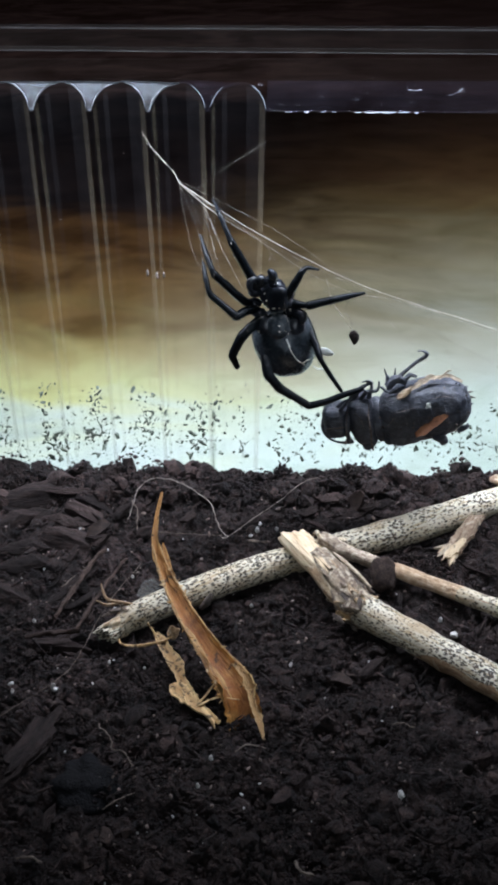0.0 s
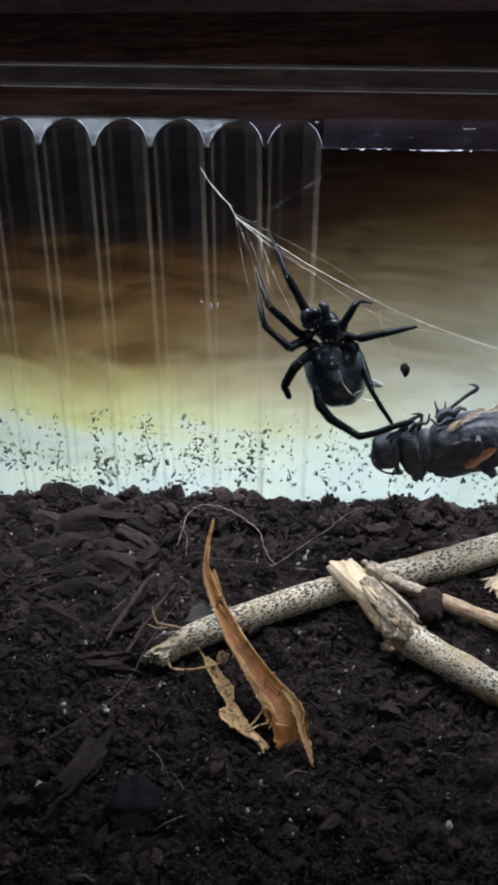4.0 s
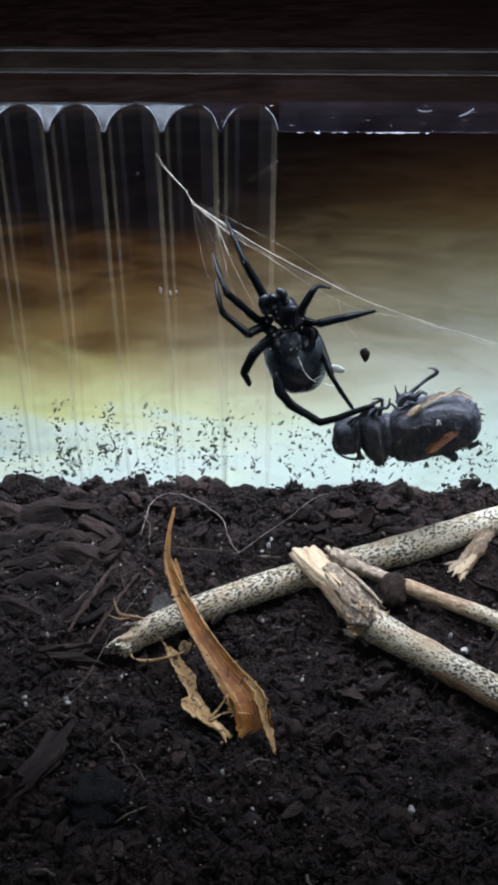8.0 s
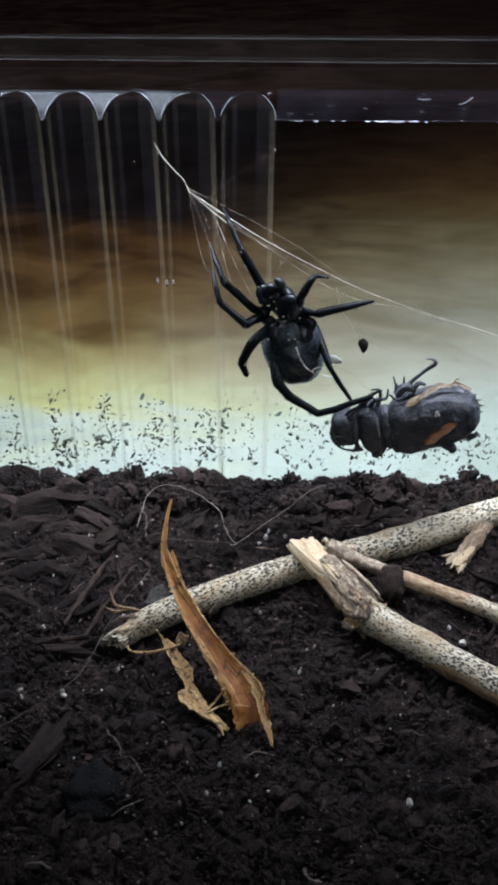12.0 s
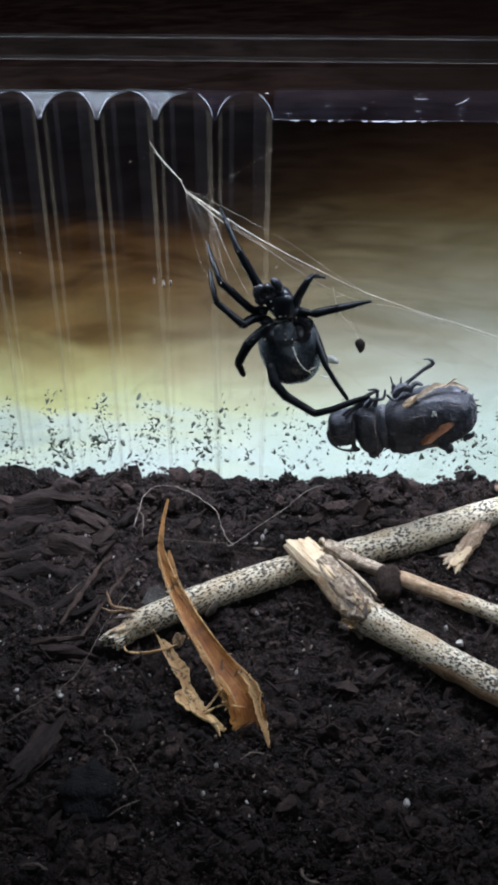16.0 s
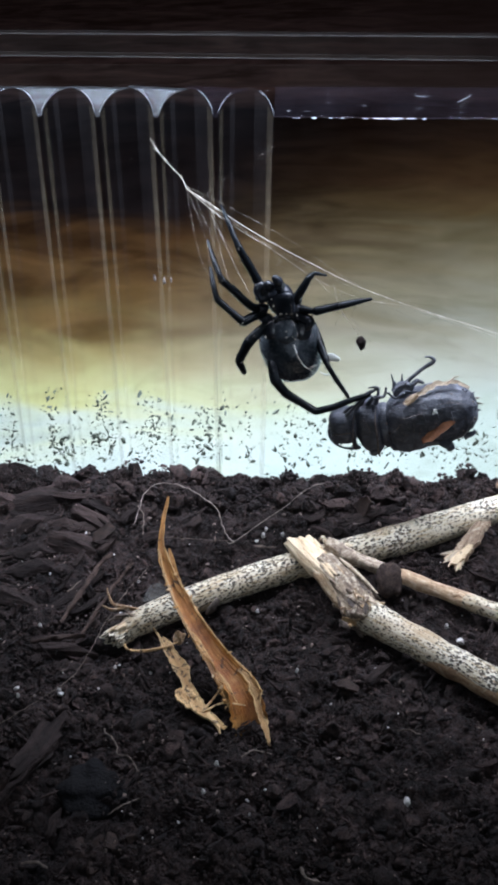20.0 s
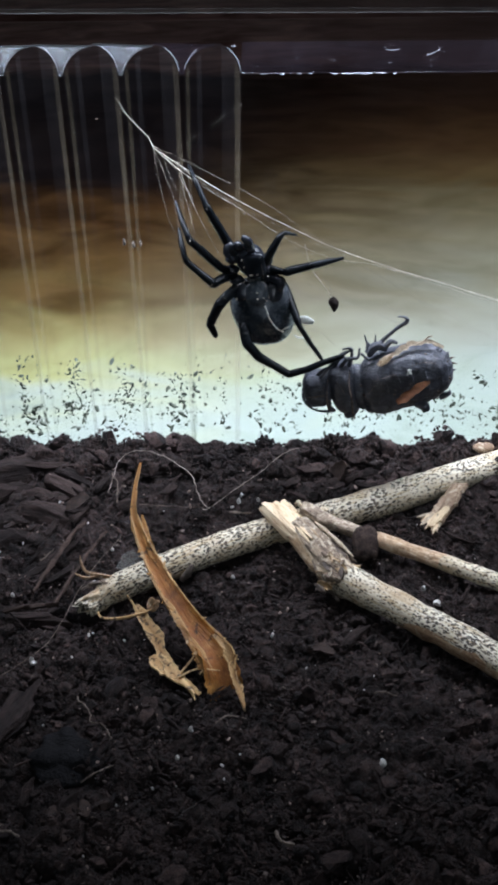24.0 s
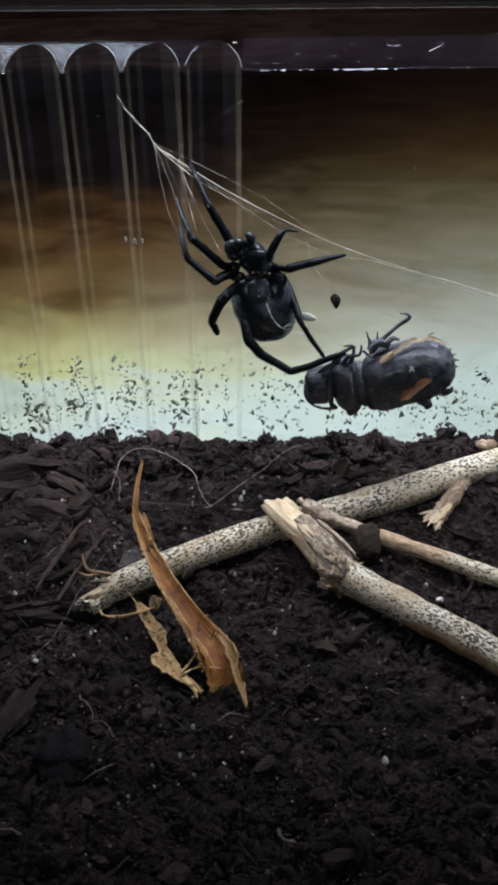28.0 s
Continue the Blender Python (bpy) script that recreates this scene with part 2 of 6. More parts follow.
def stick_bark(name, cell, dense, thin=0.0):
    """Pale straw-coloured bark with short dark flecks of uneven size, in the tube's own unrolled map (mm). cell: how far apart the flecks stand."""
    m, t, p = graph(name)
    uv = coords(t, (1, 1, 1), "UV")
    warp = add(t, "ShaderNodeTexNoise", Scale=0.9, Detail=2.0)
    t.links.new(uv, warp.inputs["Vector"])
    moved = t.nodes.new("ShaderNodeVectorMath")
    moved.operation = "MULTIPLY_ADD"
    t.links.new(warp.outputs["Color"], moved.inputs[0])
    moved.inputs[1].default_value = (0.9, 0.9, 0)
    t.links.new(uv, moved.inputs[2])
    turn = add(t, "ShaderNodeMapping", Scale=(1.5 / cell, 0.85 / cell, 1))
    turn.inputs["Rotation"].default_value = (0, 0, 0.45)
    t.links.new(moved.outputs[0], turn.inputs["Vector"])
    cells = t.nodes.new("ShaderNodeTexVoronoi")
    cells.voronoi_dimensions = "2D"
    cells.inputs["Scale"].default_value = 1.0
    t.links.new(turn.outputs["Vector"], cells.inputs["Vector"])
    patch = noise_tex(t, uv, 0.16, 3, 0.6)
    long = add(t, "ShaderNodeMapping", Scale=(3.0, 0.25, 1))
    t.links.new(uv, long.inputs["Vector"])
    streak = noise_tex(t, long.outputs["Vector"], 1.0, 4, 0.65)
    base = ramp(t, patch, [(0.3, (0.38, 0.28, 0.165)), (0.5, (0.60, 0.555, 0.425)), (0.72, (0.76, 0.735, 0.61))])
    base = mix(t, 1.0, base, ramp(t, streak, [(0.31, (0.48, 0.36, 0.25)), (0.40, (0.82, 0.74, 0.61)), (0.52, (1.06, 1.06, 1.06))]), "MULTIPLY")
    # a fleck's reach: by its cell's own chance and by the patch that it lies in
    pick = t.nodes.new("ShaderNodeSeparateColor")
    t.links.new(cells.outputs["Color"], pick.inputs[0])
    reach = t.nodes.new("ShaderNodeMath")
    reach.operation = "MULTIPLY_ADD"
    t.links.new(pick.outputs[0], reach.inputs[0])
    reach.inputs[1].default_value = 0.30
    t.links.new(patch, reach.inputs[2])
    over = t.nodes.new("ShaderNodeMath")
    over.operation = "SUBTRACT"
    t.links.new(reach.outputs[0], over.inputs[0])
    t.links.new(cells.outputs["Distance"], over.inputs[1])
    grown = over.outputs[0]
    if thin:
        # fewer and smaller flecks towards the far end
        where = t.nodes.new("ShaderNodeSeparateXYZ")
        t.links.new(uv, where.inputs[0])
        far = add(t, "ShaderNodeMapRange")
        for k, val in (("From Min", 24.0), ("From Max", 38.0), ("To Min", 0.0), ("To Max", thin)):
            far.inputs[k].default_value = val
        t.links.new(where.outputs["Y"], far.inputs["Value"])
        less = t.nodes.new("ShaderNodeMath")
        less.operation = "SUBTRACT"
        t.links.new(grown, less.inputs[0])
        t.links.new(far.outputs[0], less.inputs[1])
        grown = less.outputs[0]
    mask = ramp(t, grown, [(dense, (0, 0, 0)), (dense + 0.045, (0.94, 0.94, 0.94))])
    col = mix(t, mask, base, ramp(t, pick.outputs[1], [(0.2, (0.075, 0.052, 0.033)), (0.7, (0.020, 0.017, 0.014))]))
    t.links.new(col, p.inputs["Base Color"])
    t.links.new(ramp(t, streak, [(0.3, (0.85,) * 3), (0.7, (0.55,) * 3)]), p.inputs["Roughness"])
    relief(t, p, streak, 0.5, 0.15 * MM)
    return m


STICK = stick_bark("flecked_bark", 0.49, 0.245, 0.115)
FORK = stick_bark("dotted_bark", 0.45, 0.315)


def stripped_wood(name, tones, weather, flaky=0.0):
    """Bare wood with long tan and brown fibres, grey where it has weathered."""
    m, t, p = graph(name)
    uv = coords(t, (2.0, 0.22, 1), "UV")
    fibre = noise_tex(t, uv, 1.4, 5, 0.7, 0.4)
    patch = noise_tex(t, coords(t), 420, 3, 0.6)
    col = ramp(t, fibre, list(zip((0.3, 0.45, 0.62, 0.78), tones)))
    col = mix(t, ramp(t, patch, [(0.52, (0, 0, 0)), (0.68, (weather,) * 3)]), col, (0.16, 0.13, 0.105))
    if flaky:
        fleck = noise_tex(t, coords(t), 1500, 4, 0.7, 0.5)
        col = mix(t, ramp(t, fleck, [(0.53, (0, 0, 0)), (0.60, (flaky,) * 3)]), col, (0.74, 0.66, 0.50))
        col = mix(t, ramp(t, fleck, [(0.36, (flaky,) * 3), (0.43, (0, 0, 0))]), col, (0.045, 0.027, 0.017))
    t.links.new(col, p.inputs["Base Color"])
    p.inputs["Roughness"].default_value = 0.8
    relief(t, p, fibre, 0.8, 0.3 * MM)
    return m


STRIPPED = stripped_wood("stripped_wood", ((0.05, 0.034, 0.024), (0.16, 0.115, 0.08), (0.36, 0.28, 0.19), (0.60, 0.50, 0.36)), 0.3, 0.6)
TWIGWOOD = stripped_wood("twig_wood", ((0.09, 0.06, 0.042), (0.30, 0.225, 0.165), (0.52, 0.43, 0.325), (0.74, 0.66, 0.53)), 0.3, 0.65)
ORANGEWOOD = stripped_wood("orange_wood", ((0.11, 0.06, 0.032), (0.38, 0.25, 0.145), (0.60, 0.45, 0.295), (0.8, 0.67, 0.49)), 0.05, 0.35)
BROWNCHIP = stripped_wood("chip_wood", ((0.10, 0.065, 0.042), (0.26, 0.175, 0.115), (0.44, 0.33, 0.225), (0.62, 0.49, 0.35)), 0.15, 0.5)
BROWNWOOD = stripped_wood("brown_wood", ((0.10, 0.05, 0.025), (0.26, 0.155, 0.08), (0.42, 0.29, 0.17), (0.60, 0.47, 0.30)), 0.1, 0.3)
PALEWOOD = stripped_wood("fresh_wood", ((0.36, 0.23, 0.12), (0.66, 0.50, 0.31), (0.84, 0.72, 0.50), (0.92, 0.83, 0.64)), 0.0)
TANWOOD = stripped_wood("tan_wood", ((0.13, 0.066, 0.03), (0.40, 0.26, 0.14), (0.68, 0.55, 0.36), (0.84, 0.75, 0.57)), 0.15, 0.55)


def leaf_material(name, dark, mid, light, spotty=0.63, spot=900):
    m, t, p = graph(name)
    uv = coords(t, (3.2, 0.35, 1), "UV")
    veins = noise_tex(t, uv, 1.0, 5, 0.65)
    ob = coords(t)
    patch = noise_tex(t, ob, 260, 3, 0.6)
    spots = noise_tex(t, ob, spot, 3, 0.6)
    col = ramp(t, patch, [(0.3, dark), (0.5, mid), (0.72, light)])
    col = mix(t, 1.0, col, ramp(t, veins, [(0.3, (0.6, 0.55, 0.5)), (0.65, (1.15, 1.15, 1.15))]), "MULTIPLY")
    along = t.nodes.new("ShaderNodeSeparateXYZ")
    t.links.new(coords(t, (1, 1, 1), "UV"), along.inputs[0])
    tip = add(t, "ShaderNodeMapRange")
    for k, val in (("From Min", 3.0), ("From Max", 19.0), ("To Min", 0.6), ("To Max", 0.0)):
        tip.inputs[k].default_value = val
    t.links.new(along.outputs["Y"], tip.inputs["Value"])
    col = mix(t, tip.outputs[0], col, light)
    col = mix(t, ramp(t, spots, [(spotty, (0, 0, 0)), (spotty + 0.07, (0.85,) * 3)]), col, (0.03, 0.018, 0.01))
    fray = add(t, "ShaderNodeMapping", Scale=(5.0, 1.1, 1))
    t.links.new(coords(t, (1, 1, 1), "UV"), fray.inputs["Vector"])
    mealy = noise_tex(t, fray.outputs["Vector"], 1.6, 4, 0.7, 0.6)
    col = mix(t, ramp(t, mealy, [(0.55, (0, 0, 0)), (0.66, (0.55,) * 3)]), col, light)
    col = mix(t, ramp(t, mealy, [(0.32, (0.5,) * 3), (0.42, (0, 0, 0))]), col, dark)
    rim = add(t, "ShaderNodeMath")
    rim.operation = "ABSOLUTE"
    off = t.nodes.new("ShaderNodeMath")
    off.operation = "SUBTRACT"
    t.links.new(along.outputs["X"], off.inputs[0])
    off.inputs[1].default_value = 2.0
    t.links.new(off.outputs[0], rim.inputs[0])
    half = add(t, "ShaderNodeMath")
    half.operation = "MULTIPLY"
    half.inputs[1].default_value = 0.5
    t.links.new(rim.outputs[0], half.inputs[0])
    edge = ramp(t, half.outputs[0], [(0.0, (0.78, 0.70, 0.62)), (0.75, (0.95, 0.95, 0.95)), (0.9, (1.2, 1.28, 1.3))])
    col = mix(t, 1.0, col, edge, "MULTIPLY")
    t.links.new(col, p.inputs["Base Color"])
    p.inputs["Roughness"].default_value = 0.5
    p.inputs["Transmission Weight"].default_value = 0.0
    relief(t, p, veins, 0.9, 0.35 * MM)
    return m


LEAF = leaf_material("dry_leaf", (0.13, 0.042, 0.008), (0.38, 0.148, 0.028), (0.64, 0.34, 0.10), 0.61, 1300)
EDGING = leaf_material("leaf_edge", (0.28, 0.12, 0.035), (0.50, 0.27, 0.09), (0.66, 0.44, 0.20), 0.57, 1900)
CHIP = leaf_material("straw_chip", (0.26, 0.125, 0.04), (0.53, 0.31, 0.12), (0.72, 0.49, 0.235), 0.545, 1500)


def plastic(name, tint, rough, haze=0.0):
    m, t, p = graph(name)
    v = coords(t)
    smear = noise_tex(t, v, 120, 5, 0.7)
    p.inputs["Base Color"].default_value = (*tint, 1)
    p.inputs["Transmission Weight"].default_value = 1.0 - haze
    p.inputs["IOR"].default_value = 1.36
    t.links.new(ramp(t, smear, [(0.4, (rough,) * 3), (0.75, (rough + 0.05,) * 3)]), p.inputs["Roughness"])
    return m


def clear_sheet(name, tint, haze, base=0.0, gloss_rough=0.06, dirt=(0.8, 0.8, 0.78), shine=1.0, top_fade=0.0):
    """Thin clear sheet: seen through, with gloss that grows towards grazing angles and a trace of surface haze."""
    m, t, p = graph(name)
    v = coords(t)
    smear = noise_tex(t, v, 90, 5, 0.7)
    thru = add(t, "ShaderNodeBsdfTransparent", Color=(*tint, 1))
    gloss = add(t, "ShaderNodeBsdfGlossy", Color=(0.9, 0.93, 0.95, 1), Roughness=gloss_rough)
    dust = add(t, "ShaderNodeBsdfDiffuse", Color=(*dirt, 1))
    lw = add(t, "ShaderNodeLayerWeight", Blend=0.5)
    fac = ramp(t, lw.outputs["Facing"], [(0.0, (0.012 * shine,) * 3), (0.45, (0.022 * shine,) * 3), (0.75, (0.17 * shine,) * 3), (1.0, (0.75 * shine,) * 3)])
    a, b = t.nodes.new("ShaderNodeMixShader"), t.nodes.new("ShaderNodeMixShader")
    amount = ramp(t, smear, [(0.35, (base,) * 3), (0.75, (haze,) * 3)])
    if top_fade:
        # the painted gleam fades towards the top of the wall
        where = t.nodes.new("ShaderNodeSeparateXYZ")
        t.links.new(v, where.inputs[0])
        high = add(t, "ShaderNodeMapRange")
        for k, val in (("From Min", 0.052), ("From Max", 0.070), ("To Min", 1.0), ("To Max", 1.0 - top_fade)):
            high.inputs[k].default_value = val
        t.links.new(where.outputs["Z"], high.inputs["Value"])
        amount = mix(t, 1.0, amount, high.outputs[0], "MULTIPLY")
    t.links.new(amount, a.inputs[0])
    t.links.new(thru.outputs[0], a.inputs[1])
    t.links.new(dust.outputs[0], a.inputs[2])
    t.links.new(fac, b.inputs[0])
    t.links.new(a.outputs[0], b.inputs[1])
    t.links.new(gloss.outputs[0], b.inputs[2])
    t.links.new(b.outputs[0], t.nodes["Material Output"].inputs["Surface"])
    return m


HAZY = clear_sheet("scuffed_plastic", (0.90, 0.88, 0.93), 0.0075, 0.001, dirt=(0.40, 0.37, 0.48), shine=0.6)
RIM = clear_sheet("rim_plastic", (0.95, 0.96, 0.95), 0.002, 0.0, 0.25, (0.7, 0.6, 0.52), 0.7)
LIP = clear_sheet("lip_plastic", (0.9, 0.88, 0.86), 0.003, 0.001, 0.5, (0.36, 0.36, 0.30), 0.03)
CLEAR = clear_sheet("clear_plastic", (0.97, 0.985, 0.98), 0.002, dirt=(0.7, 0.6, 0.52), shine=0.75)
BLOT = clear_sheet("cloudy_mark", (0.9, 0.92, 0.9), 0.5, 0.3, 0.4, (0.62, 0.66, 0.62), 0.2)
TROUGH = clear_sheet("trough_plastic", (0.98, 0.985, 0.98), 0.0045, 0.001, dirt=(0.50, 0.50, 0.56), shine=0.3)
SHARD = clear_sheet("cloudy_flake", (0.9, 0.9, 0.9), 0.3, 0.06, 0.12, (0.6, 0.6, 0.58))
# JOINT, STREAK, THINJOINT: pale films that paint light caught and bent by the troughs
JOINT = clear_sheet("joint_gleam", (0.99, 0.99, 0.985), 0.19, 0.085, 0.5, (0.62, 0.52, 0.34), 0.1, 0.8)
STREAK = clear_sheet("soft_gleam", (0.99, 0.99, 0.99), 0.015, 0.004, 0.5, (0.50, 0.49, 0.52), 0.15)
THINJOINT = clear_sheet("thin_joint_gleam", (0.99, 0.99, 0.985), 0.095, 0.045, 0.5, (0.62, 0.52, 0.34), 0.1, 0.78)
BEAD = clear_sheet("bead_plastic", (0.9, 0.9, 0.9), 0.14, 0.06, 0.3, (0.5, 0.54, 0.6), 0.45)
FROST = plastic("frosted_plastic", (0.58, 0.62, 0.65), 0.05, 0.018)
CHALKY = plastic("scratched_plastic", (0.6, 0.6, 0.66), 0.3, 0.45)


def table_material():
    """A worn tabletop: white near the tub, then yellowish, brown and near-black farther back, paler at the far end."""
    m, t, p = graph("worn_tabletop")
    tc = t.nodes.new("ShaderNodeTexCoord")
    xyz = t.nodes.new("ShaderNodeSeparateXYZ")
    t.links.new(tc.outputs["Object"], xyz.inputs[0])
    v = coords(t, (0.75, 1.1, 1))
    wave = noise_tex(t, v, 24, 2, 0.5, 1.6)
    grain = noise_tex(t, coords(t, (0.4, 1, 1)), 26, 2, 0.45, 0.7)
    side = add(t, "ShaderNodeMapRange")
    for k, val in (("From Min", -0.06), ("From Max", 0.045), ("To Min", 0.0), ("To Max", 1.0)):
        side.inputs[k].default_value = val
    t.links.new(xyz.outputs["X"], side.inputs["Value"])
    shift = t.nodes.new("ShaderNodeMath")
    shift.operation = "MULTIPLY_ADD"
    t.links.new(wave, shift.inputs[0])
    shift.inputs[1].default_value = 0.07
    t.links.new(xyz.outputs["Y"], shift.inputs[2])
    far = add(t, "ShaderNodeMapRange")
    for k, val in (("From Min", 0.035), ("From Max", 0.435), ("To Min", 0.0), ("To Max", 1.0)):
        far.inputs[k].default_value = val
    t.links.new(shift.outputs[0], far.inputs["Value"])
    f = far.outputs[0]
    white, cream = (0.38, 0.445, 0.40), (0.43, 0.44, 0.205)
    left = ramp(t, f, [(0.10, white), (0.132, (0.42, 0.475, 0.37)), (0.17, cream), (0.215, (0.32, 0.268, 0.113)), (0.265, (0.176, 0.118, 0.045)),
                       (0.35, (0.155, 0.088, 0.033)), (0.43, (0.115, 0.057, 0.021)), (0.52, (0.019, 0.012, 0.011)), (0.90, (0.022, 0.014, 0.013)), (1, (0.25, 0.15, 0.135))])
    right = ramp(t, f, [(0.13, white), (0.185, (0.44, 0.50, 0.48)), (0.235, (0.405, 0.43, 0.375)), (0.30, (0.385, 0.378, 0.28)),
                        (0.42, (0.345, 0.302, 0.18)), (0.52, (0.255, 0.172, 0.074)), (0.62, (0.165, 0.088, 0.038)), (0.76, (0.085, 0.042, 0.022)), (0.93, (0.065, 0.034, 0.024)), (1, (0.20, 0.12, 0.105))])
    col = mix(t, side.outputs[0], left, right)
    smear = noise_tex(t, coords(t, (0.7, 1, 1)), 75, 5, 0.65, 0.8)
    col = mix(t, 1.0, col, ramp(t, smear, [(0.3, (0.84, 0.85, 0.80)), (0.5, (1.0, 1.0, 0.98)), (0.7, (1.07, 1.06, 1.08))]), "MULTIPLY")
    worn = add(t, "ShaderNodeMapRange")
    for k, val in (("From Min", 0.2), ("From Max", 0.32), ("To Min", 0.0), ("To Max", 0.8)):
        worn.inputs[k].default_value = val
    t.links.new(f, worn.inputs["Value"])
    col = mix(t, worn.outputs[0], col, mix(t, 1.0, col, ramp(t, grain, [(0.34, (0.84, 0.82, 0.79)), (0.66, (1.13, 1.12, 1.10))]), "MULTIPLY"))
    cloud = noise_tex(t, coords(t, (0.8, 1.0, 1)), 30, 4, 0.55, 1.0)
    part_left = add(t, "ShaderNodeMath")
    part_left.operation = "MULTIPLY"
    rest_left = add(t, "ShaderNodeMath")
    rest_left.operation = "SUBTRACT"
    rest_left.inputs[0].default_value = 1.15
    t.links.new(side.outputs[0], rest_left.inputs[1])
    t.links.new(worn.outputs[0], part_left.inputs[0])
    t.links.new(rest_left.outputs[0], part_left.inputs[1])
    col = mix(t, part_left.outputs[0], col, mix(t, 1.0, col, ramp(t, cloud, [(0.36, (0.5, 0.46, 0.42)), (0.52, (1.0, 1.0, 1.0)), (0.66, (1.45, 1.45, 1.4))]), "MULTIPLY"))
    # near-black from the tub's back wall forward
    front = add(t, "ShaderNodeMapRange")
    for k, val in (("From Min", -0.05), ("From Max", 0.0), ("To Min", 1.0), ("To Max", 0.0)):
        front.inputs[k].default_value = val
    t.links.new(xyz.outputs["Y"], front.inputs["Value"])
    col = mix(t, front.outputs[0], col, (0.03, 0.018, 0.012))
    t.links.new(col, p.inputs["Base Color"])
    p.inputs["Roughness"].default_value = 0.9
    p.inputs["Specular IOR Level"].default_value = 0.0
    return m


TABLE = table_material()
PLASTER = grainy("plaster", (0.55, 0.57, 0.60), (0.64, 0.66, 0.68), 150, (0.7, 0.9), 0.2, fine=12, depth=1.0)
DARKWOOD = grainy("dark_panelling", (0.34, 0.20, 0.18), (0.58, 0.37, 0.33), 60, (0.5, 0.8), 0.2, (0.2, 1, 1))

# ---- building helpers ----
ORIGIN = {}


def mesh_of(name, bm, material, smooth=True):
    me = bpy.data.meshes.new(name)
    bm.to_mesh(me)
    bm.free()
    me.materials.append(material)
    if smooth:
        me.polygons.foreach_set("use_smooth", [True] * len(me.polygons))
        me.set_sharp_from_angle(angle=radians(55))
    return me


def settle(bm, origin):
    for v in bm.verts:
        v.co = (v.co - origin) * MM


def thing(name, origin, label, category, group="", kind=""):
    """An Empty at the thing's base that carries its parts."""
    ob = new(name)
    ob.empty_display_size = 0.003
    ob.location = origin * MM
    ORIGIN[ob.name] = origin.copy()
    return tagged(ob, label, category, group, kind)


def part(name, bm, material, parent, label="", smooth=True, kind=""):
    """One mesh object under a thing or under a part."""
    origin = ORIGIN[parent.name]
    settle(bm, origin)
    ob = new(name, mesh_of(name, bm, material, smooth))
    ob.parent = parent
    ORIGIN[ob.name] = origin
    return tagged(ob, label, kind=kind)


def single(name, bm, material, origin, label, category, group="", kind="", smooth=True):
    """A thing that is one mesh."""
    settle(bm, origin)
    ob = new(name, mesh_of(name, bm, material, smooth))
    ob.location = origin * MM
    ORIGIN[ob.name] = origin.copy()
    return tagged(ob, label, category, group, kind)


def smooth_path(pts, steps):
    """A Catmull-Rom line through points (any number of columns)."""
    p = np.array(pts, float)
    p = np.vstack([2 * p[0] - p[1], p, 2 * p[-1] - p[-2]])
    out = []
    for i in range(1, len(p) - 2):
        for s in range(steps):
            u = s / steps
            a, b, c, d = p[i - 1 : i + 3]
            out.append(0.5 * (2 * b + (c - a) * u + (2 * a - 5 * b + 4 * c - d) * u * u + (3 * b - a - 3 * c + d) * u ** 3))
    out.append(p[-2])
    return np.array(out)


def jointed_path(pts):
    """Straight lengths between joints, with the corners rounded a little."""
    p = np.array(pts, float)
    out = np.concatenate([p[i] + (p[i + 1] - p[i]) * np.linspace(0, 1, 11)[:-1, None] for i in range(len(p) - 1)] + [p[-1:]])
    for _ in range(1):
        out[1:-1] = 0.25 * out[:-2] + 0.5 * out[1:-1] + 0.25 * out[2:]
    return out


def tube(bm, rows, sides=10, rough=0.0, seed=0.0, grain=1.0, cap=True):
    """A swept round bar: rows of x, y, z, radius. rough: unevenness as a share of the radius."""
    pts = [Vector(r[:3]) for r in rows]
    uv = bm.loops.layers.uv.verify()
    ring, rings, lengths, far = None, [], [], 0.0
    side = None
    for i, (p, row) in enumerate(zip(pts, rows)):
        way = (pts[min(i + 1, len(pts) - 1)] - pts[max(i - 1, 0)]).normalized()
        if side is None:
            side = way.orthogonal().normalized()
        side = (side - way * side.dot(way)).normalized()
        up = way.cross(side)
        if i:
            far += (p - pts[i - 1]).length
        lengths.append(far)
        ring = []
        for k in range(sides):
            a = 2 * math.pi * k / sides
            d = side * math.cos(a) + up * math.sin(a)
            r = row[3]
            if rough:
                r *= 1 + rough * noise.noise(Vector((d.x * 1.3 + seed, d.y * 1.3, d.z * 1.3)) + p * 0.45 * grain)
            ring.append(bm.verts.new(p + d * r))
        rings.append(ring)
    girth = 2 * math.pi * max(r[3] for r in rows)
    for i in range(len(rings) - 1):
        for k in range(sides):
            n = (k + 1) % sides
            f = bm.faces.new((rings[i][k], rings[i][n], rings[i + 1][n], rings[i + 1][k]))
            for loop, (a, b) in zip(f.loops, ((k, i), (k + 1, i), (k + 1, i + 1), (k, i + 1))):
                loop[uv].uv = (a / sides * girth, lengths[b])
    if cap:
        bm.faces.new(list(reversed(rings[0])))
        bm.faces.new(rings[-1])
    return bm


def limb(pts, sides=10, steps=5, rough=0.0, seed=0.0):
    return tube(bmesh.new(), smooth_path(pts, steps), sides, rough, seed)


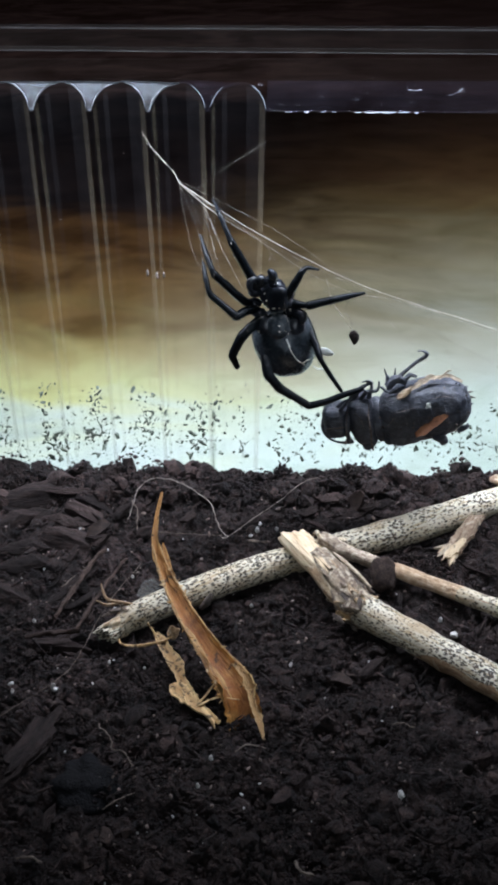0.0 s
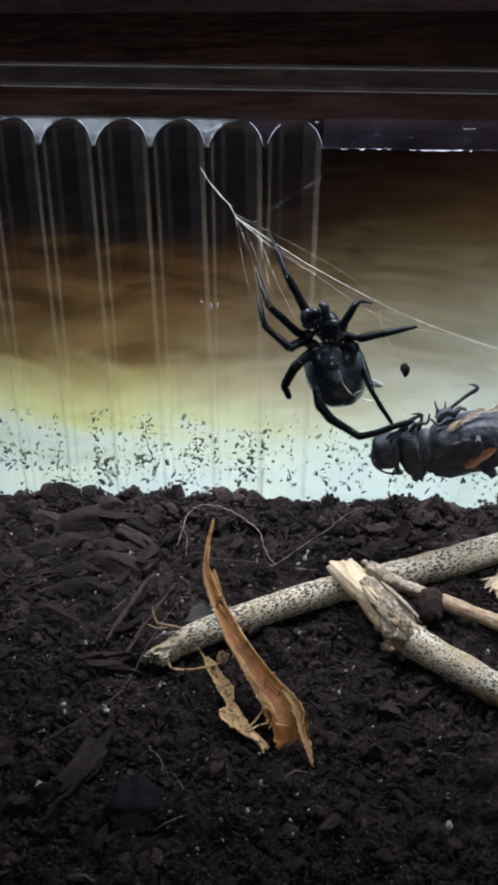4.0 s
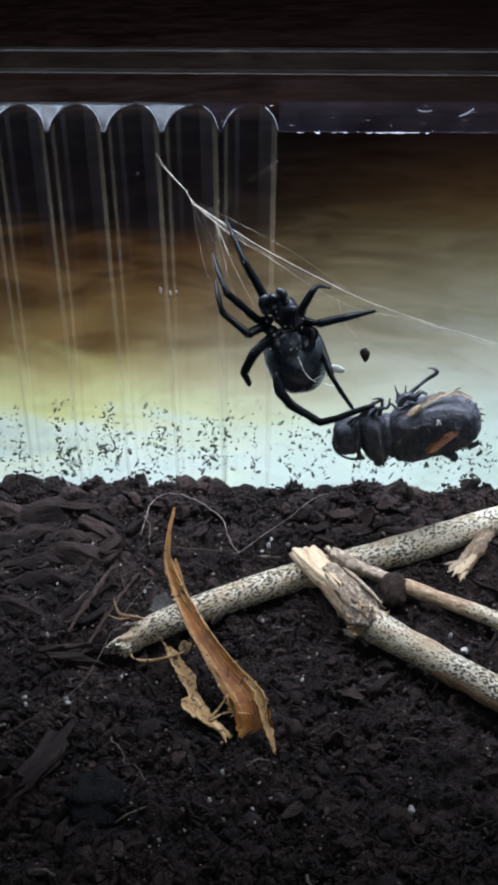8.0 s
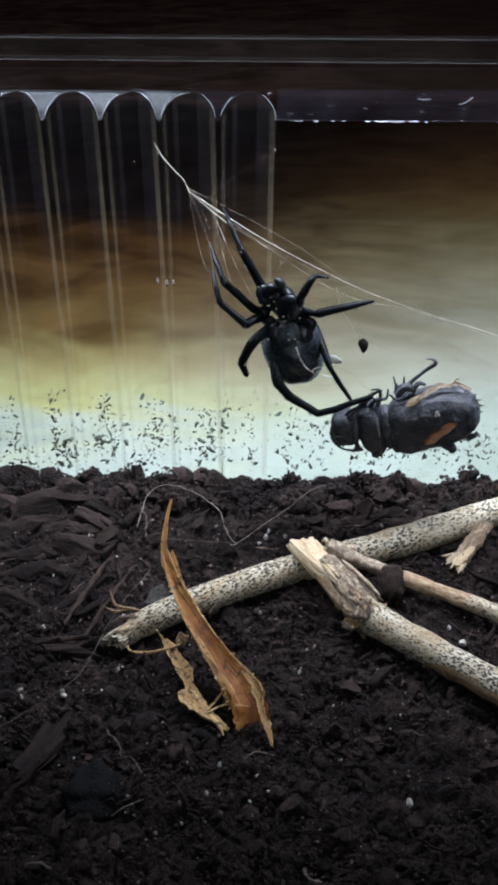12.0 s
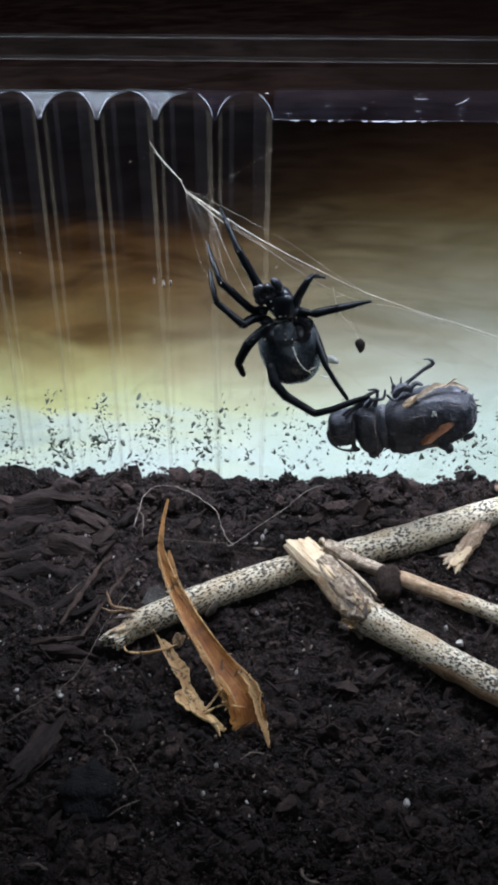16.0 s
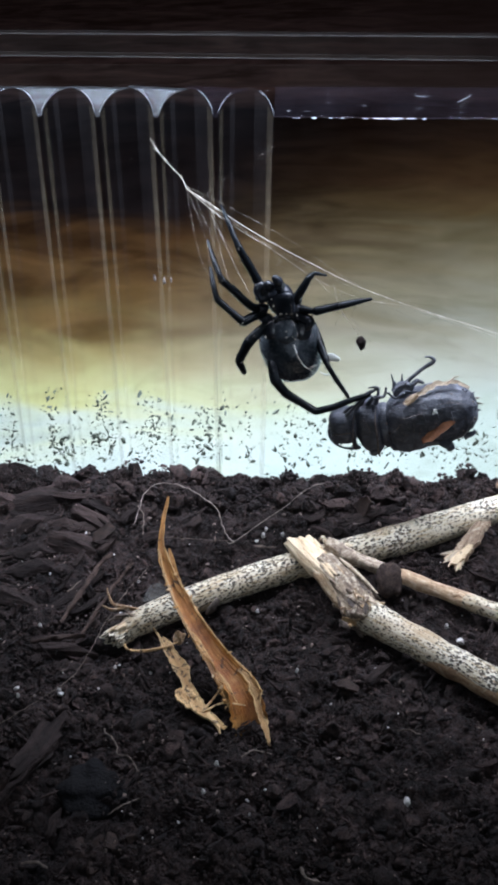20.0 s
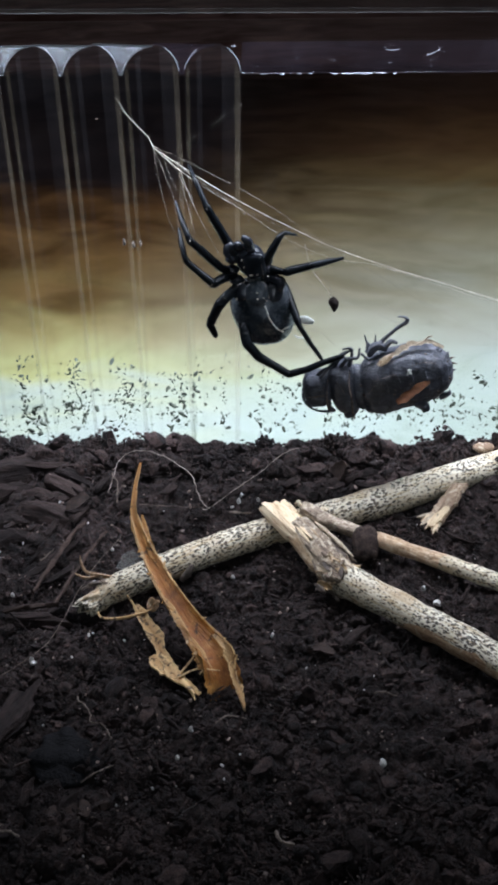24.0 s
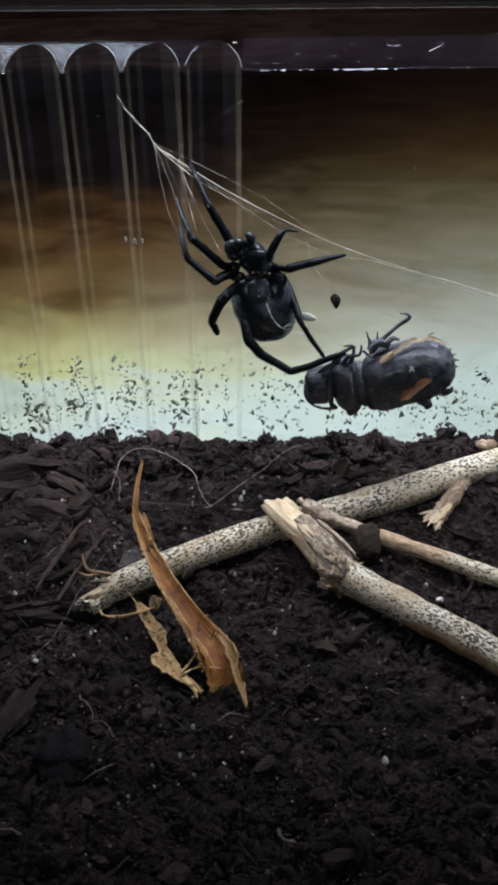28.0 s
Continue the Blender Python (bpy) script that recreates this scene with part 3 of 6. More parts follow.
def blob(bm, centre, radii, turn=(0, 0, 0), detail=3, lumps=0.0, grain=1.0, shape=None):
    made = bmesh.ops.create_icosphere(bm, subdivisions=detail, radius=1.0)["verts"]
    rot = Euler([radians(a) for a in turn]).to_matrix()
    c = Vector(centre)
    for v in made:
        n = v.co.copy()
        co = Vector((n.x * radii[0], n.y * radii[1], n.z * radii[2]))
        if shape:
            co = shape(n, co)
        if lumps:
            co *= 1 + lumps * noise.noise((co + c) * grain)
        v.co = rot @ co + c
    return bm


def slab(bm, x0, x1, y0, y1, z0, z1):
    v = [bm.verts.new((x, y, z)) for x in (x0, x1) for y in (y0, y1) for z in (z0, z1)]
    for q in ((0, 1, 3, 2), (4, 6, 7, 5), (0, 4, 5, 1), (2, 3, 7, 6), (0, 2, 6, 4), (1, 5, 7, 3)):
        bm.faces.new([v[i] for i in q])
    return bm


def sweep(bm, profile, x0, x1, steps=1):
    """A bar along x with the closed outline (y, z)."""
    rings = [[bm.verts.new((x0 + (x1 - x0) * i / steps, y, z)) for y, z in profile] for i in range(steps + 1)]
    n = len(profile)
    for a, b in zip(rings, rings[1:]):
        for k in range(n):
            bm.faces.new((a[k], a[(k + 1) % n], b[(k + 1) % n], b[k]))
    bm.faces.new(list(reversed(rings[0])))
    bm.faces.new(rings[-1])
    bmesh.ops.recalc_face_normals(bm, faces=bm.faces)
    return bm


def ribbon(rows, thick, across=8, ragged=0.0, seed=0.0, twist=0.0):
    """A curled strip: rows of x, y, z, half width, curl (depth of the channel), lean in degrees; solid, with ragged edges."""
    bm = bmesh.new()
    uv = bm.loops.layers.uv.verify()
    rows = smooth_path(rows, 6)
    pts = [Vector(r[:3]) for r in rows]
    grids, far = ([], []), [0.0]
    for i, (p, r) in enumerate(zip(pts, rows)):
        way = (pts[min(i + 1, len(pts) - 1)] - pts[max(i - 1, 0)]).normalized()
        flat = way.cross(Vector((0, 0, 1))).normalized()
        lean = Matrix.Rotation(radians(r[5]), 3, way)
        flat, up = lean @ flat, lean @ flat.cross(way)
        if i:
            far.append(far[-1] + (p - pts[i - 1]).length)
        for layer, grid in enumerate(grids):
            line = []
            for k in range(across + 1):
                s = 2 * k / across - 1
                u = Vector((far[-1], seed + (s > 0) * 7, 0.3))
                w = r[3] * (1 + ragged * (noise.noise(u * 0.55) + 0.5 * noise.noise(u * 2.3) + 0.35 * noise.noise(u * 5.1)) * abs(s))
                lift = r[4] * s * s + 0.12 * noise.noise(p * 0.8 + Vector((s, seed, 0)))
                line.append(bm.verts.new(p + flat * (s * w) + up * (lift - layer * thick)))
            grid.append(line)
    n = len(pts)
    for i in range(n - 1):
        for k in range(across):
            for grid, order in ((grids[0], 1), (grids[1], -1)):
                f = bm.faces.new([grid[i][k], grid[i][k + 1], grid[i + 1][k + 1], grid[i + 1][k]][::order])
                for loop, (a, b) in zip(f.loops, ((k, i), (k + 1, i), (k + 1, i + 1), (k, i + 1))[::order]):
                    loop[uv].uv = (a / across * 4, far[b])
        for k in (0, across):
            bm.faces.new((grids[0][i][k], grids[0][i + 1][k], grids[1][i + 1][k], grids[1][i][k]))
    for i in (0, n - 1):
        for k in range(across):
            bm.faces.new((grids[0][i][k], grids[0][i][k + 1], grids[1][i][k + 1], grids[1][i][k]))
    bmesh.ops.recalc_face_normals(bm, faces=bm.faces)
    return bm


# ---- soil surface: a gentle slope up to the wall, lumps and grains ----
def soil_height(x, y):
    near = max(0.0, min(1.0, 1 + y / 38))
    base = near * (1.6 + 0.06 * (x + 11)) - 0.35
    p = Vector((x, y, 0.0))
    h = 0.9 * noise.noise(p * 0.11) + 1.05 * noise.noise(p * 0.27 + Vector((9, 0, 0))) + 0.42 * noise.noise(p * 0.85)
    low = max(0.0, min(1.0, (-36 - y) / 14))
    return base + h * 0.95 + low * (1.1 * noise.noise(p * 0.2 + Vector((3, 7, 0))) + 0.7 * noise.noise(p * 0.5 + Vector((1, 2, 0))))


# ---- the setting: table, panelling, tub ----
desk = thing("table", Vector((0, 0, -22)), "worn wooden table, white near the tub, brown to near-black farther back", "table")
ORIGIN[desk.name] = Vector((0, 0, 0))
desk.location = (0, 0, 0)
part("tabletop", slab(bmesh.new(), -700, 700, -500, 900, -50, -22), TABLE, desk, "worn top, white going over into brown and near-black", smooth=False)
for x in (-650, 590):
    for y in (-450, 790):
        part("leg", slab(bmesh.new(), x, x + 60, y, y + 60, -750, -50.1), DARKWOOD, desk, smooth=False)
for name, box, skin in (("wall_north", (-1500, 1500, 1300, 1350, -750, 1650), DARKWOOD), ("wall_south", (-1500, 1500, -1350, -1300, -750, 1650), PLASTER), ("wall_west", (-1550, -1500, -1300, 1300, -750, 1650), PLASTER),
                        ("wall_east", (1500, 1550, -1300, 1300, -750, 1650), PLASTER), ("floor", (-1550, 1550, -1350, 1350, -800, -750), DARKWOOD), ("ceiling", (-1550, 1550, -1350, 1350, 1650, 1700), PLASTER)):
    single(name, slab(bmesh.new(), *box), skin, Vector((0, 0, 0)), "dark wooden boards" if skin is DARKWOOD else "plain painted plaster", name.split("_")[0], kind="structure", smooth=False)

TUB = thing("plastic_tub", Vector((0, 0, -21.9)), "clear plastic tub with a fluted wall, half filled with soil", "container")
PITCH, FLUTE, DEEP, FIRST = 7.34, 6.74, 1.5, -10.7
LEDGE_Z, LEDGE_RISE, TOP_Y = 51.1, 2.0, 1.6
LEFT, RIGHT, FRONT, BOTTOM = -112, 112, -118, -20


def ledge_z(y):
    return LEDGE_Z + LEDGE_RISE * y


def trough_y(u):
    return DEEP * max(0.0, 1 - u * u) ** 0.6


def flute():
    """One rounded trough of the wall, cut off at the top by the slanting ledge. Its long edges meet the flat strips."""
    bm = bmesh.new()
    n, rings = 26, []
    for k in range(n + 1):
        u = -math.cos(math.pi * k / n)
        x, y = u * FLUTE / 2, trough_y(u)
        rings.append([bm.verts.new((x, y + d, z)) for d in (0.0, 0.6) for z in (BOTTOM, ledge_z(y))])
    for a, b in zip(rings, rings[1:]):
        for q in ((0, 1), (1, 3), (3, 2), (2, 0)):
            bm.faces.new((a[q[0]], a[q[1]], b[q[1]], b[q[0]]))
    return bm


def strip(x0, x1, foot0=0.0, foot1=0.0):
    """A flat upright strip, open at its two long edges where the next piece carries on; its foot may stand to the side."""
    bm = bmesh.new()
    a, b = ([bm.verts.new((x + (foot if z == BOTTOM else 0), y, z)) for y in (0.0, 0.6) for z in (BOTTOM, LEDGE_Z)] for x, foot in ((x0, foot0), (x1, foot1)))
    for q in ((0, 1), (1, 3), (3, 2), (2, 0)):
        bm.faces.new((a[q[0]], a[q[1]], b[q[1]], b[q[0]]))
    return bm


def ledge_tooth():
    bm = bmesh.new()
    rows = []
    for i in range(13):
        y = DEEP * (1 - (1 - i / 12) ** 2)
        w = (PITCH - FLUTE * math.sqrt(max(0, 1 - (y / DEEP) ** (1 / 0.6)))) / 2 - 0.03
        rows.append([bm.verts.new((s * w, y, ledge_z(y) - 0.12 + d)) for s in (-1, 1) for d in (0, 0.25)])
    for a, b in zip(rows, rows[1:]):
        for p, q in ((0, 2), (2, 3), (3, 1), (1, 0)):
            bm.faces.new((a[p], a[q], b[q], b[p]))
    for r, flip in ((rows[0], 1), (rows[-1], -1)):
        bm.faces.new([r[i] for i in (0, 1, 3, 2)][::flip])
    bmesh.ops.recalc_face_normals(bm, faces=bm.faces)
    return bm


def pane(ob):
    ob.visible_shadow = False
    return ob


def lean(i):
    """How far the foot of a trough stands to the side of its top, over 28 mm."""
    return (1.05, 0.5, 0.15)[i] if i < 3 else 0.2


def rib_row(name, bm, material, first, count, label=""):
    """The same piece again and again along the wall, on one mesh."""
    ob = pane(part(name, bm, material, TUB, label))
    for i in range(count):
        if i:
            ob = pane(ob.copy())
            scene.collection.objects.link(ob)
        ob.matrix_basis = pose(*mm(first - PITCH * i, 0, LEDGE_Z + 21.9), 0, math.degrees(lean(i) / 28)) @ pose(*mm(0, 0, -LEDGE_Z - 21.9))


DROP = (LEDGE_Z - BOTTOM) / 28
rib_row("rib", flute(), TROUGH, FIRST, 14, "half-round trough in the clear wall")
for i in range(13):
    x = FIRST - PITCH * (i + 0.5)
    pane(part("wall_strip", strip(x - (PITCH - FLUTE) / 2, x + (PITCH - FLUTE) / 2, -lean(i + 1) * DROP, -lean(i) * DROP), TROUGH, TUB))
rib_row("ledge_tooth", ledge_tooth(), HAZY, FIRST - PITCH / 2, 1, "dull cusp of ledge between two troughs")
rib_row("ledge_tooth", ledge_tooth(), FROST, FIRST - PITCH * 1.5, 12, "frosted cusp of ledge between two troughs")
for i in range(2):
    # fine upright grooves in the dull cusps
    for k in range(7):
        u = (k - 3) / 3
        y0 = 0.45 + 0.75 * abs(u)
        x = FIRST - PITCH * (i + 0.5) + u * 1.5
        part("groove", limb([(x, y, ledge_z(y) + 0.15, 0.03) for y in (y0, (y0 + 1.5) / 2, 1.5)], 5, 3, 0.5, k), HAZY, TUB)
EDGE = FIRST + FLUTE / 2
for s0, s1 in ((0.45, 0.99), (-0.99, -0.6)):
    bead = []
    for i in range(9):
        u = s0 + (s1 - s0) * i / 8
        bead.append((u * FLUTE / 2, trough_y(u) - 0.06, ledge_z(trough_y(u)) + 0.14, 0.06))
    rib_row("trough_bead", tube(bmesh.new(), bead, 7), BEAD, FIRST, 9, "pale beaded edge of the trough")


def band(u0, u1, top=0.15):
    """A thin film on the trough's face that paints a gleam of light, from bottom to top."""
    bm = bmesh.new()
    rows = []
    for k in range(7):
        u = u0 + (u1 - u0) * k / 6
        y = trough_y(u)
        rows.append([bm.verts.new((u * FLUTE / 2, y - 0.06, z)) for z in (BOTTOM, ledge_z(y) - top)])
    for p, q in zip(rows, rows[1:]):
        bm.faces.new((p[0], p[1], q[1], q[0]))
    return bm


# streaks of caught light, painted as pale films on each trough
for u0, u1, skin, top in ((0.25, 0.97, STREAK, 0.15), (0.74, 0.955, JOINT, 0.6), (-0.955, -0.85, THINJOINT, 0.6), (-0.62, -0.45, STREAK, 0.6)):
    rib_row("gleam_line", band(u0, u1, top), skin, FIRST, 9, "pale gleam painted along the trough's side")
pane(part("back_wall", strip(EDGE, RIGHT, -lean(0) * DROP), CLEAR, TUB, smooth=False))
profile = [(-0.1, LEDGE_Z + 0.02), (-0.14, LEDGE_Z + 0.08), (0.05, LEDGE_Z + 0.16)] + [(y, ledge_z(y) + 0.12) for y in (0.3, 0.8, 1.55)]
profile += [(2.1, ledge_z(1.55)), (1.0, ledge_z(0.4)), (0.6, LEDGE_Z + 0.02)]
pane(part("ledge", sweep(bmesh.new(), profile, EDGE, RIGHT), HAZY, TUB, "scuffed frosted ledge", smooth=False))
rnd = random.Random(31)
for x, w, h in ((-4.6, 0.8, 0.06), (-2.5, 0.6, 0.18), (-0.5, 0.5, 0.1), (0.8, 0.5, 0.1), (3.6, 0.7, 0.1), (5.2, 1.6, 0.14), (7.0, 1.9, 0.2), (8.9, 1.2, 0.14), (10.4, 0.4, 0.18)):
    bar = limb([(x - w / 2, -0.16, LEDGE_Z + 0.02, 0.04), (x, -0.2, LEDGE_Z + rnd.uniform(-0.05, 0.05), h * 0.5), (x + w / 2, -0.16, LEDGE_Z + 0.02, 0.04)], 6, 4, 0.6, x)
    part("scuff", bar, CHALKY, TUB, "white scuff on the edge of the ledge")
for q in ([(9.3, 1.15, 0.0), (10.0, 1.1, 0.0), (10.8, 1.15, 0.0)], [(14.0, 0.85, 0.0), (14.9, 1.0, 0.0), (15.6, 1.25, 0.0)], [(-8.5, 1.35, 0), (-8.2, 1.4, 0), (-7.9, 1.35, 0)]):
    part("scuff", limb([(x, y - 0.2, ledge_z(y) + 0.1, 0.022) for x, y, z in q], 6, 4, 0.6), CHALKY, TUB)
for k in range(26):
    x, y = rnd.uniform(-7, 24), rnd.uniform(0.15, 1.4)
    w = rnd.uniform(0.08, 0.6) ** 1.5
    part("scuff", limb([(x - w, y, ledge_z(y) + 0.12, 0.008), (x, y + rnd.uniform(-0.06, 0.06), ledge_z(y) + 0.13, rnd.uniform(0.015, 0.04)), (x + w, y + rnd.uniform(-0.1, 0.1), ledge_z(y) + 0.12, 0.008)], 5, 3, 0.6, k), BEAD, TUB)
pane(part("upper_wall", slab(bmesh.new(), LEFT, RIGHT, TOP_Y, TOP_Y + 0.8, ledge_z(1.55) + 0.14, 56.7), CLEAR, TUB, smooth=False))
rim = pane(part("rim", slab(bmesh.new(), LEFT, RIGHT, TOP_Y + 0.2, TOP_Y + 1.0, 57.42, 60.0), RIM, TUB, "rim of the tub", smooth=False))
for z, r in ((60.15, 0.24), (57.7, 0.24)):
    pane(part("lip", tube(bmesh.new(), [(LEFT + 4 * k, TOP_Y + 0.3, z, r * (1 + 0.25 * noise.noise(Vector((k * 0.9, z, 0))))) for k in range(57)], 10), LIP, rim, "rolled lip of the rim"))
rim.matrix_basis = pose(*mm(-8, 0, 58.5), 0, 0.5) @ pose(*mm(8, 0, -58.5))
for x in (LEFT - 0.8, RIGHT):
    pane(part("side_wall", slab(bmesh.new(), x, x + 0.8, FRONT, 0, BOTTOM, 58), CLEAR, TUB, smooth=False))
pane(part("front_wall", slab(bmesh.new(), LEFT, RIGHT, FRONT - 0.8, FRONT, BOTTOM, 56), CLEAR, TUB, smooth=False))
part("base", slab(bmesh.new(), LEFT, RIGHT, FRONT, 0, -21.9, BOTTOM), CLEAR, TUB, smooth=False)


def lumps(p):
    """Crevices between clumps of soil at two sizes: 0 on a clump, down to -1 in a crevice."""
    warp = p + Vector((noise.noise(p * 0.5), noise.noise(p * 0.5 + Vector((5, 5, 5))), 0)) * 1.6
    out = 0.0
    for size, deep in ((5.2, 0.62), (2.1, 0.38)):
        near, second = noise.voronoi(warp / size)[0][:2]
        out -= deep * max(0.0, 1 - (second - near) * 4.5) ** 1.5
    return out


def soil_bed():
    """One sheet of soil with its sides going down to the tub's base; finer where the camera looks."""
    xs = np.concatenate([np.linspace(-111, -56, 30), np.linspace(-55, 40, 330), np.linspace(41, 111, 40)])
    ys = np.concatenate([np.linspace(-117.5, -76, 26), np.linspace(-75, -0.15, 270)])
    verts = []
    for y in ys:
        for x in xs:
            z = soil_height(x, y)
            p = Vector((x, y, 0))
            z += 0.26 * noise.noise(p * 2.1) + 0.16 * abs(noise.noise(p * 4.3)) + 1.05 * lumps(p)
            verts.append((x * MM, y * MM, z * MM))
    nx, ny = len(xs), len(ys)
    faces = [(j * nx + i, j * nx + i + 1, (j + 1) * nx + i + 1, (j + 1) * nx + i) for j in range(ny - 1) for i in range(nx - 1)]
    edge = [i for i in range(nx)] + [j * nx + nx - 1 for j in range(1, ny)]
    edge += [(ny - 1) * nx + i for i in range(nx - 2, -1, -1)] + [j * nx for j in range(ny - 2, 0, -1)]
    start = len(verts)
    verts += [(verts[e][0], verts[e][1], -0.0199) for e in edge]
    for k in range(len(edge)):
        n = (k + 1) % len(edge)
        faces.append((edge[n], edge[k], start + k, start + n))
    faces.append([start + k for k in range(len(edge))][::-1])
    me = bpy.data.meshes.new("ground")
    me.from_pydata(verts, [], faces)
    me.materials.append(SOIL)
    me.polygons.foreach_set("use_smooth", [True] * len(me.polygons))
    return tagged(new("ground", me), "dark brown moist peat soil, loose and crumbly", "soil", kind="structure")


soil_bed()


def scatter(name, spots, material, label, category, seed, flat=0.75, detail=1, long=1.0, soft=False, cuts=0):
    """Many small lumps in one mesh: spots of x, y, z, size."""
    rng = np.random.default_rng(seed)
    bm = bmesh.new()
    bmesh.ops.create_icosphere(bm, subdivisions=detail, radius=1.0)
    base = np.array([v.co[:] for v in bm.verts])
    tris = np.array([[v.index for v in f.verts] for f in bm.faces])
    bm.free()
    verts, faces = [], []
    for i, (x, y, z, s) in enumerate(spots):
        q = rng.normal(size=(3, 3))
        turn = np.linalg.qr(q)[0]
        if cuts:
            body = base.copy()
            for _ in range(cuts):
                n = rng.normal(size=3)
                n /= np.linalg.norm(n)
                off = body @ n
                body -= np.maximum(0, off - rng.uniform(0.35, 0.8))[:, None] * n
            body *= 1 + 0.11 * rng.normal(size=(len(base), 1)).clip(-1.5, 1.5)
        elif soft:
            way, lag = rng.normal(size=(3, 3)) * 1.3, rng.uniform(0, 6.28, 3)
            body = base * (1 + 0.17 * np.sin(base @ way * 1.6 + lag).sum(axis=1, keepdims=True) + 0.07 * rng.normal(size=(len(base), 1)))
        else:
            body = base * (1 + 0.36 * rng.normal(size=(len(base), 1)).clip(-1.5, 1.5))
        body = body * rng.uniform(0.5, 1.3, 3) * (long, 1, 1)
        body = body @ turn.T * s
        body[:, 2] *= flat
        verts.append((body + (x, y, z)) * MM)
        faces.append(tris + i * len(base))
    me = bpy.data.meshes.new(name)
    me.from_pydata(np.concatenate(verts).tolist(), [], np.concatenate(faces).tolist())
    me.materials.append(material)
    if soft:
        me.polygons.foreach_set("use_smooth", [True] * len(me.polygons))
        me.set_sharp_from_angle(angle=radians(38 if cuts else 75))
    return tagged(new(name, me), label, category, kind="stuff")


rng = np.random.default_rng(4)


def crumbly(x, y):
    """Where the surface is loose (1) and where it is pressed flat (0)."""
    return max(0.0, min(1.0, 0.5 + 1.7 * noise.noise(Vector((x * 0.09, y * 0.09, 4.0))) + 0.012 * (-30 - y)))


spots = []
while len(spots) < 4000:
    x, y = rng.uniform(-56, 42), -0.9 - 76 * rng.random()
    if rng.random() > 0.25 + 0.75 * crumbly(x, y):
        continue
    s = 0.34 + 0.85 * rng.random() ** 2.6 + (0.9 * rng.random() if rng.random() < 0.07 else 0)
    s = min(s, -y * 0.7)
    spots.append((x, y, soil_height(x, y) - rng.uniform(-0.15, 0.6) * s, s))
scatter("soil_lumps", spots, CRUMB, "broken angular lumps of dark soil", "soil", 15, 0.8, 2, soft=True, cuts=6)
spots = []
while len(spots) < 27000:
    x, y = rng.uniform(-56, 42), -0.6 - 76 * rng.random()
    if rng.random() > 0.3 + 0.7 * crumbly(x, y):
        continue
    s = min(0.10 + 0.26 * rng.random() ** 2.4, -y * 0.7)
    spots.append((x, y, soil_height(x, y) + rng.uniform(-0.35, 0.25) * s + 0.1, s))
scatter("soil_crumbs", spots, CRUMB, "loose dark soil crumbs", "soil", 5, 0.9, soft=True, cuts=3)
spots = []
for _ in range(2600):
    x, y = rng.uniform(-56, 42), -1.2 - 75 * rng.random()
    s = 0.08 + 0.17 * rng.random() ** 2
    spots.append((x, y, soil_height(x, y) + 0.4, s))
scatter("soil_fibres", spots, CRUMB, "fine dark plant fibres mixed into the soil", "soil", 8, 0.7, long=6.0, soft=True)
spots, bits = [], []
for _ in range(520):
    x, y = rng.uniform(-56, 40), -1.6 - 6.5 * rng.random() ** 1.5
    s = 0.45 + 1.5 * rng.random() ** 2.4
    z = soil_height(x, y) + 0.5 * s
    spots.append((x, y - 0.5 * s, z, s))
    for _ in range(int(20 * s)):
        d = rng.normal(size=3)
        d *= 0.92 * s / np.linalg.norm(d)
        bits.append((x + d[0], min(y - 0.5 * s + d[1], -0.35), z + abs(d[2]) * 0.85, 0.09 + 0.26 * rng.random() ** 2))
for x, z, s in ((-45.3, 0.9, 2.6), (-27.5, 2.0, 2.3), (-34.9, 0.9, 2.0), (-17.4, 2.1, 1.7), (-5.4, 2.6, 1.3), (18.6, 4.9, 1.6), (9.2, 3.6, 1.4), (-23.5, 1.6, 1.8), (-40.5, 0.3, 2.0), (4.0, 3.0, 1.3)):
    spots.append((x, -2.3, z, s))
    for _ in range(26):
        d = rng.normal(size=3)
        d *= 0.9 * s / np.linalg.norm(d)
        bits.append((x + d[0], min(-2.3 + d[1], -0.4), z + 0.85 * abs(d[2]), 0.12 + 0.25 * rng.random() ** 2))
# pale specks: grit, and the wet soil's glints put in as colour
grit = np.random.default_rng(31)
pale = []
for _ in range(1500):
    x, y = grit.uniform(-56, 42), -2.0 - 73 * grit.random()
    pale.append((x, y, soil_height(x, y) + grit.uniform(0.15, 0.5), 0.06 + 0.15 * grit.random() ** 2.2))
scatter("soil_glint_grit", pale, GRIT, "fine tan and grey specks in the dark soil, as grit and wet glints", "grit", 9, 0.9, long=1.6)
scatter("soil_clods", spots, CRUMB, "rounded soil clods heaped along the clear wall", "soil", 6, 0.85, 2, soft=True, cuts=5)
scatter("clod_crumbs", bits, CRUMB, "small crumbs clinging to the clods", "soil", 16, 0.9, soft=True)


def rest(x, y, up=0.0):
    return Vector((x, y, soil_height(x, y) + up))


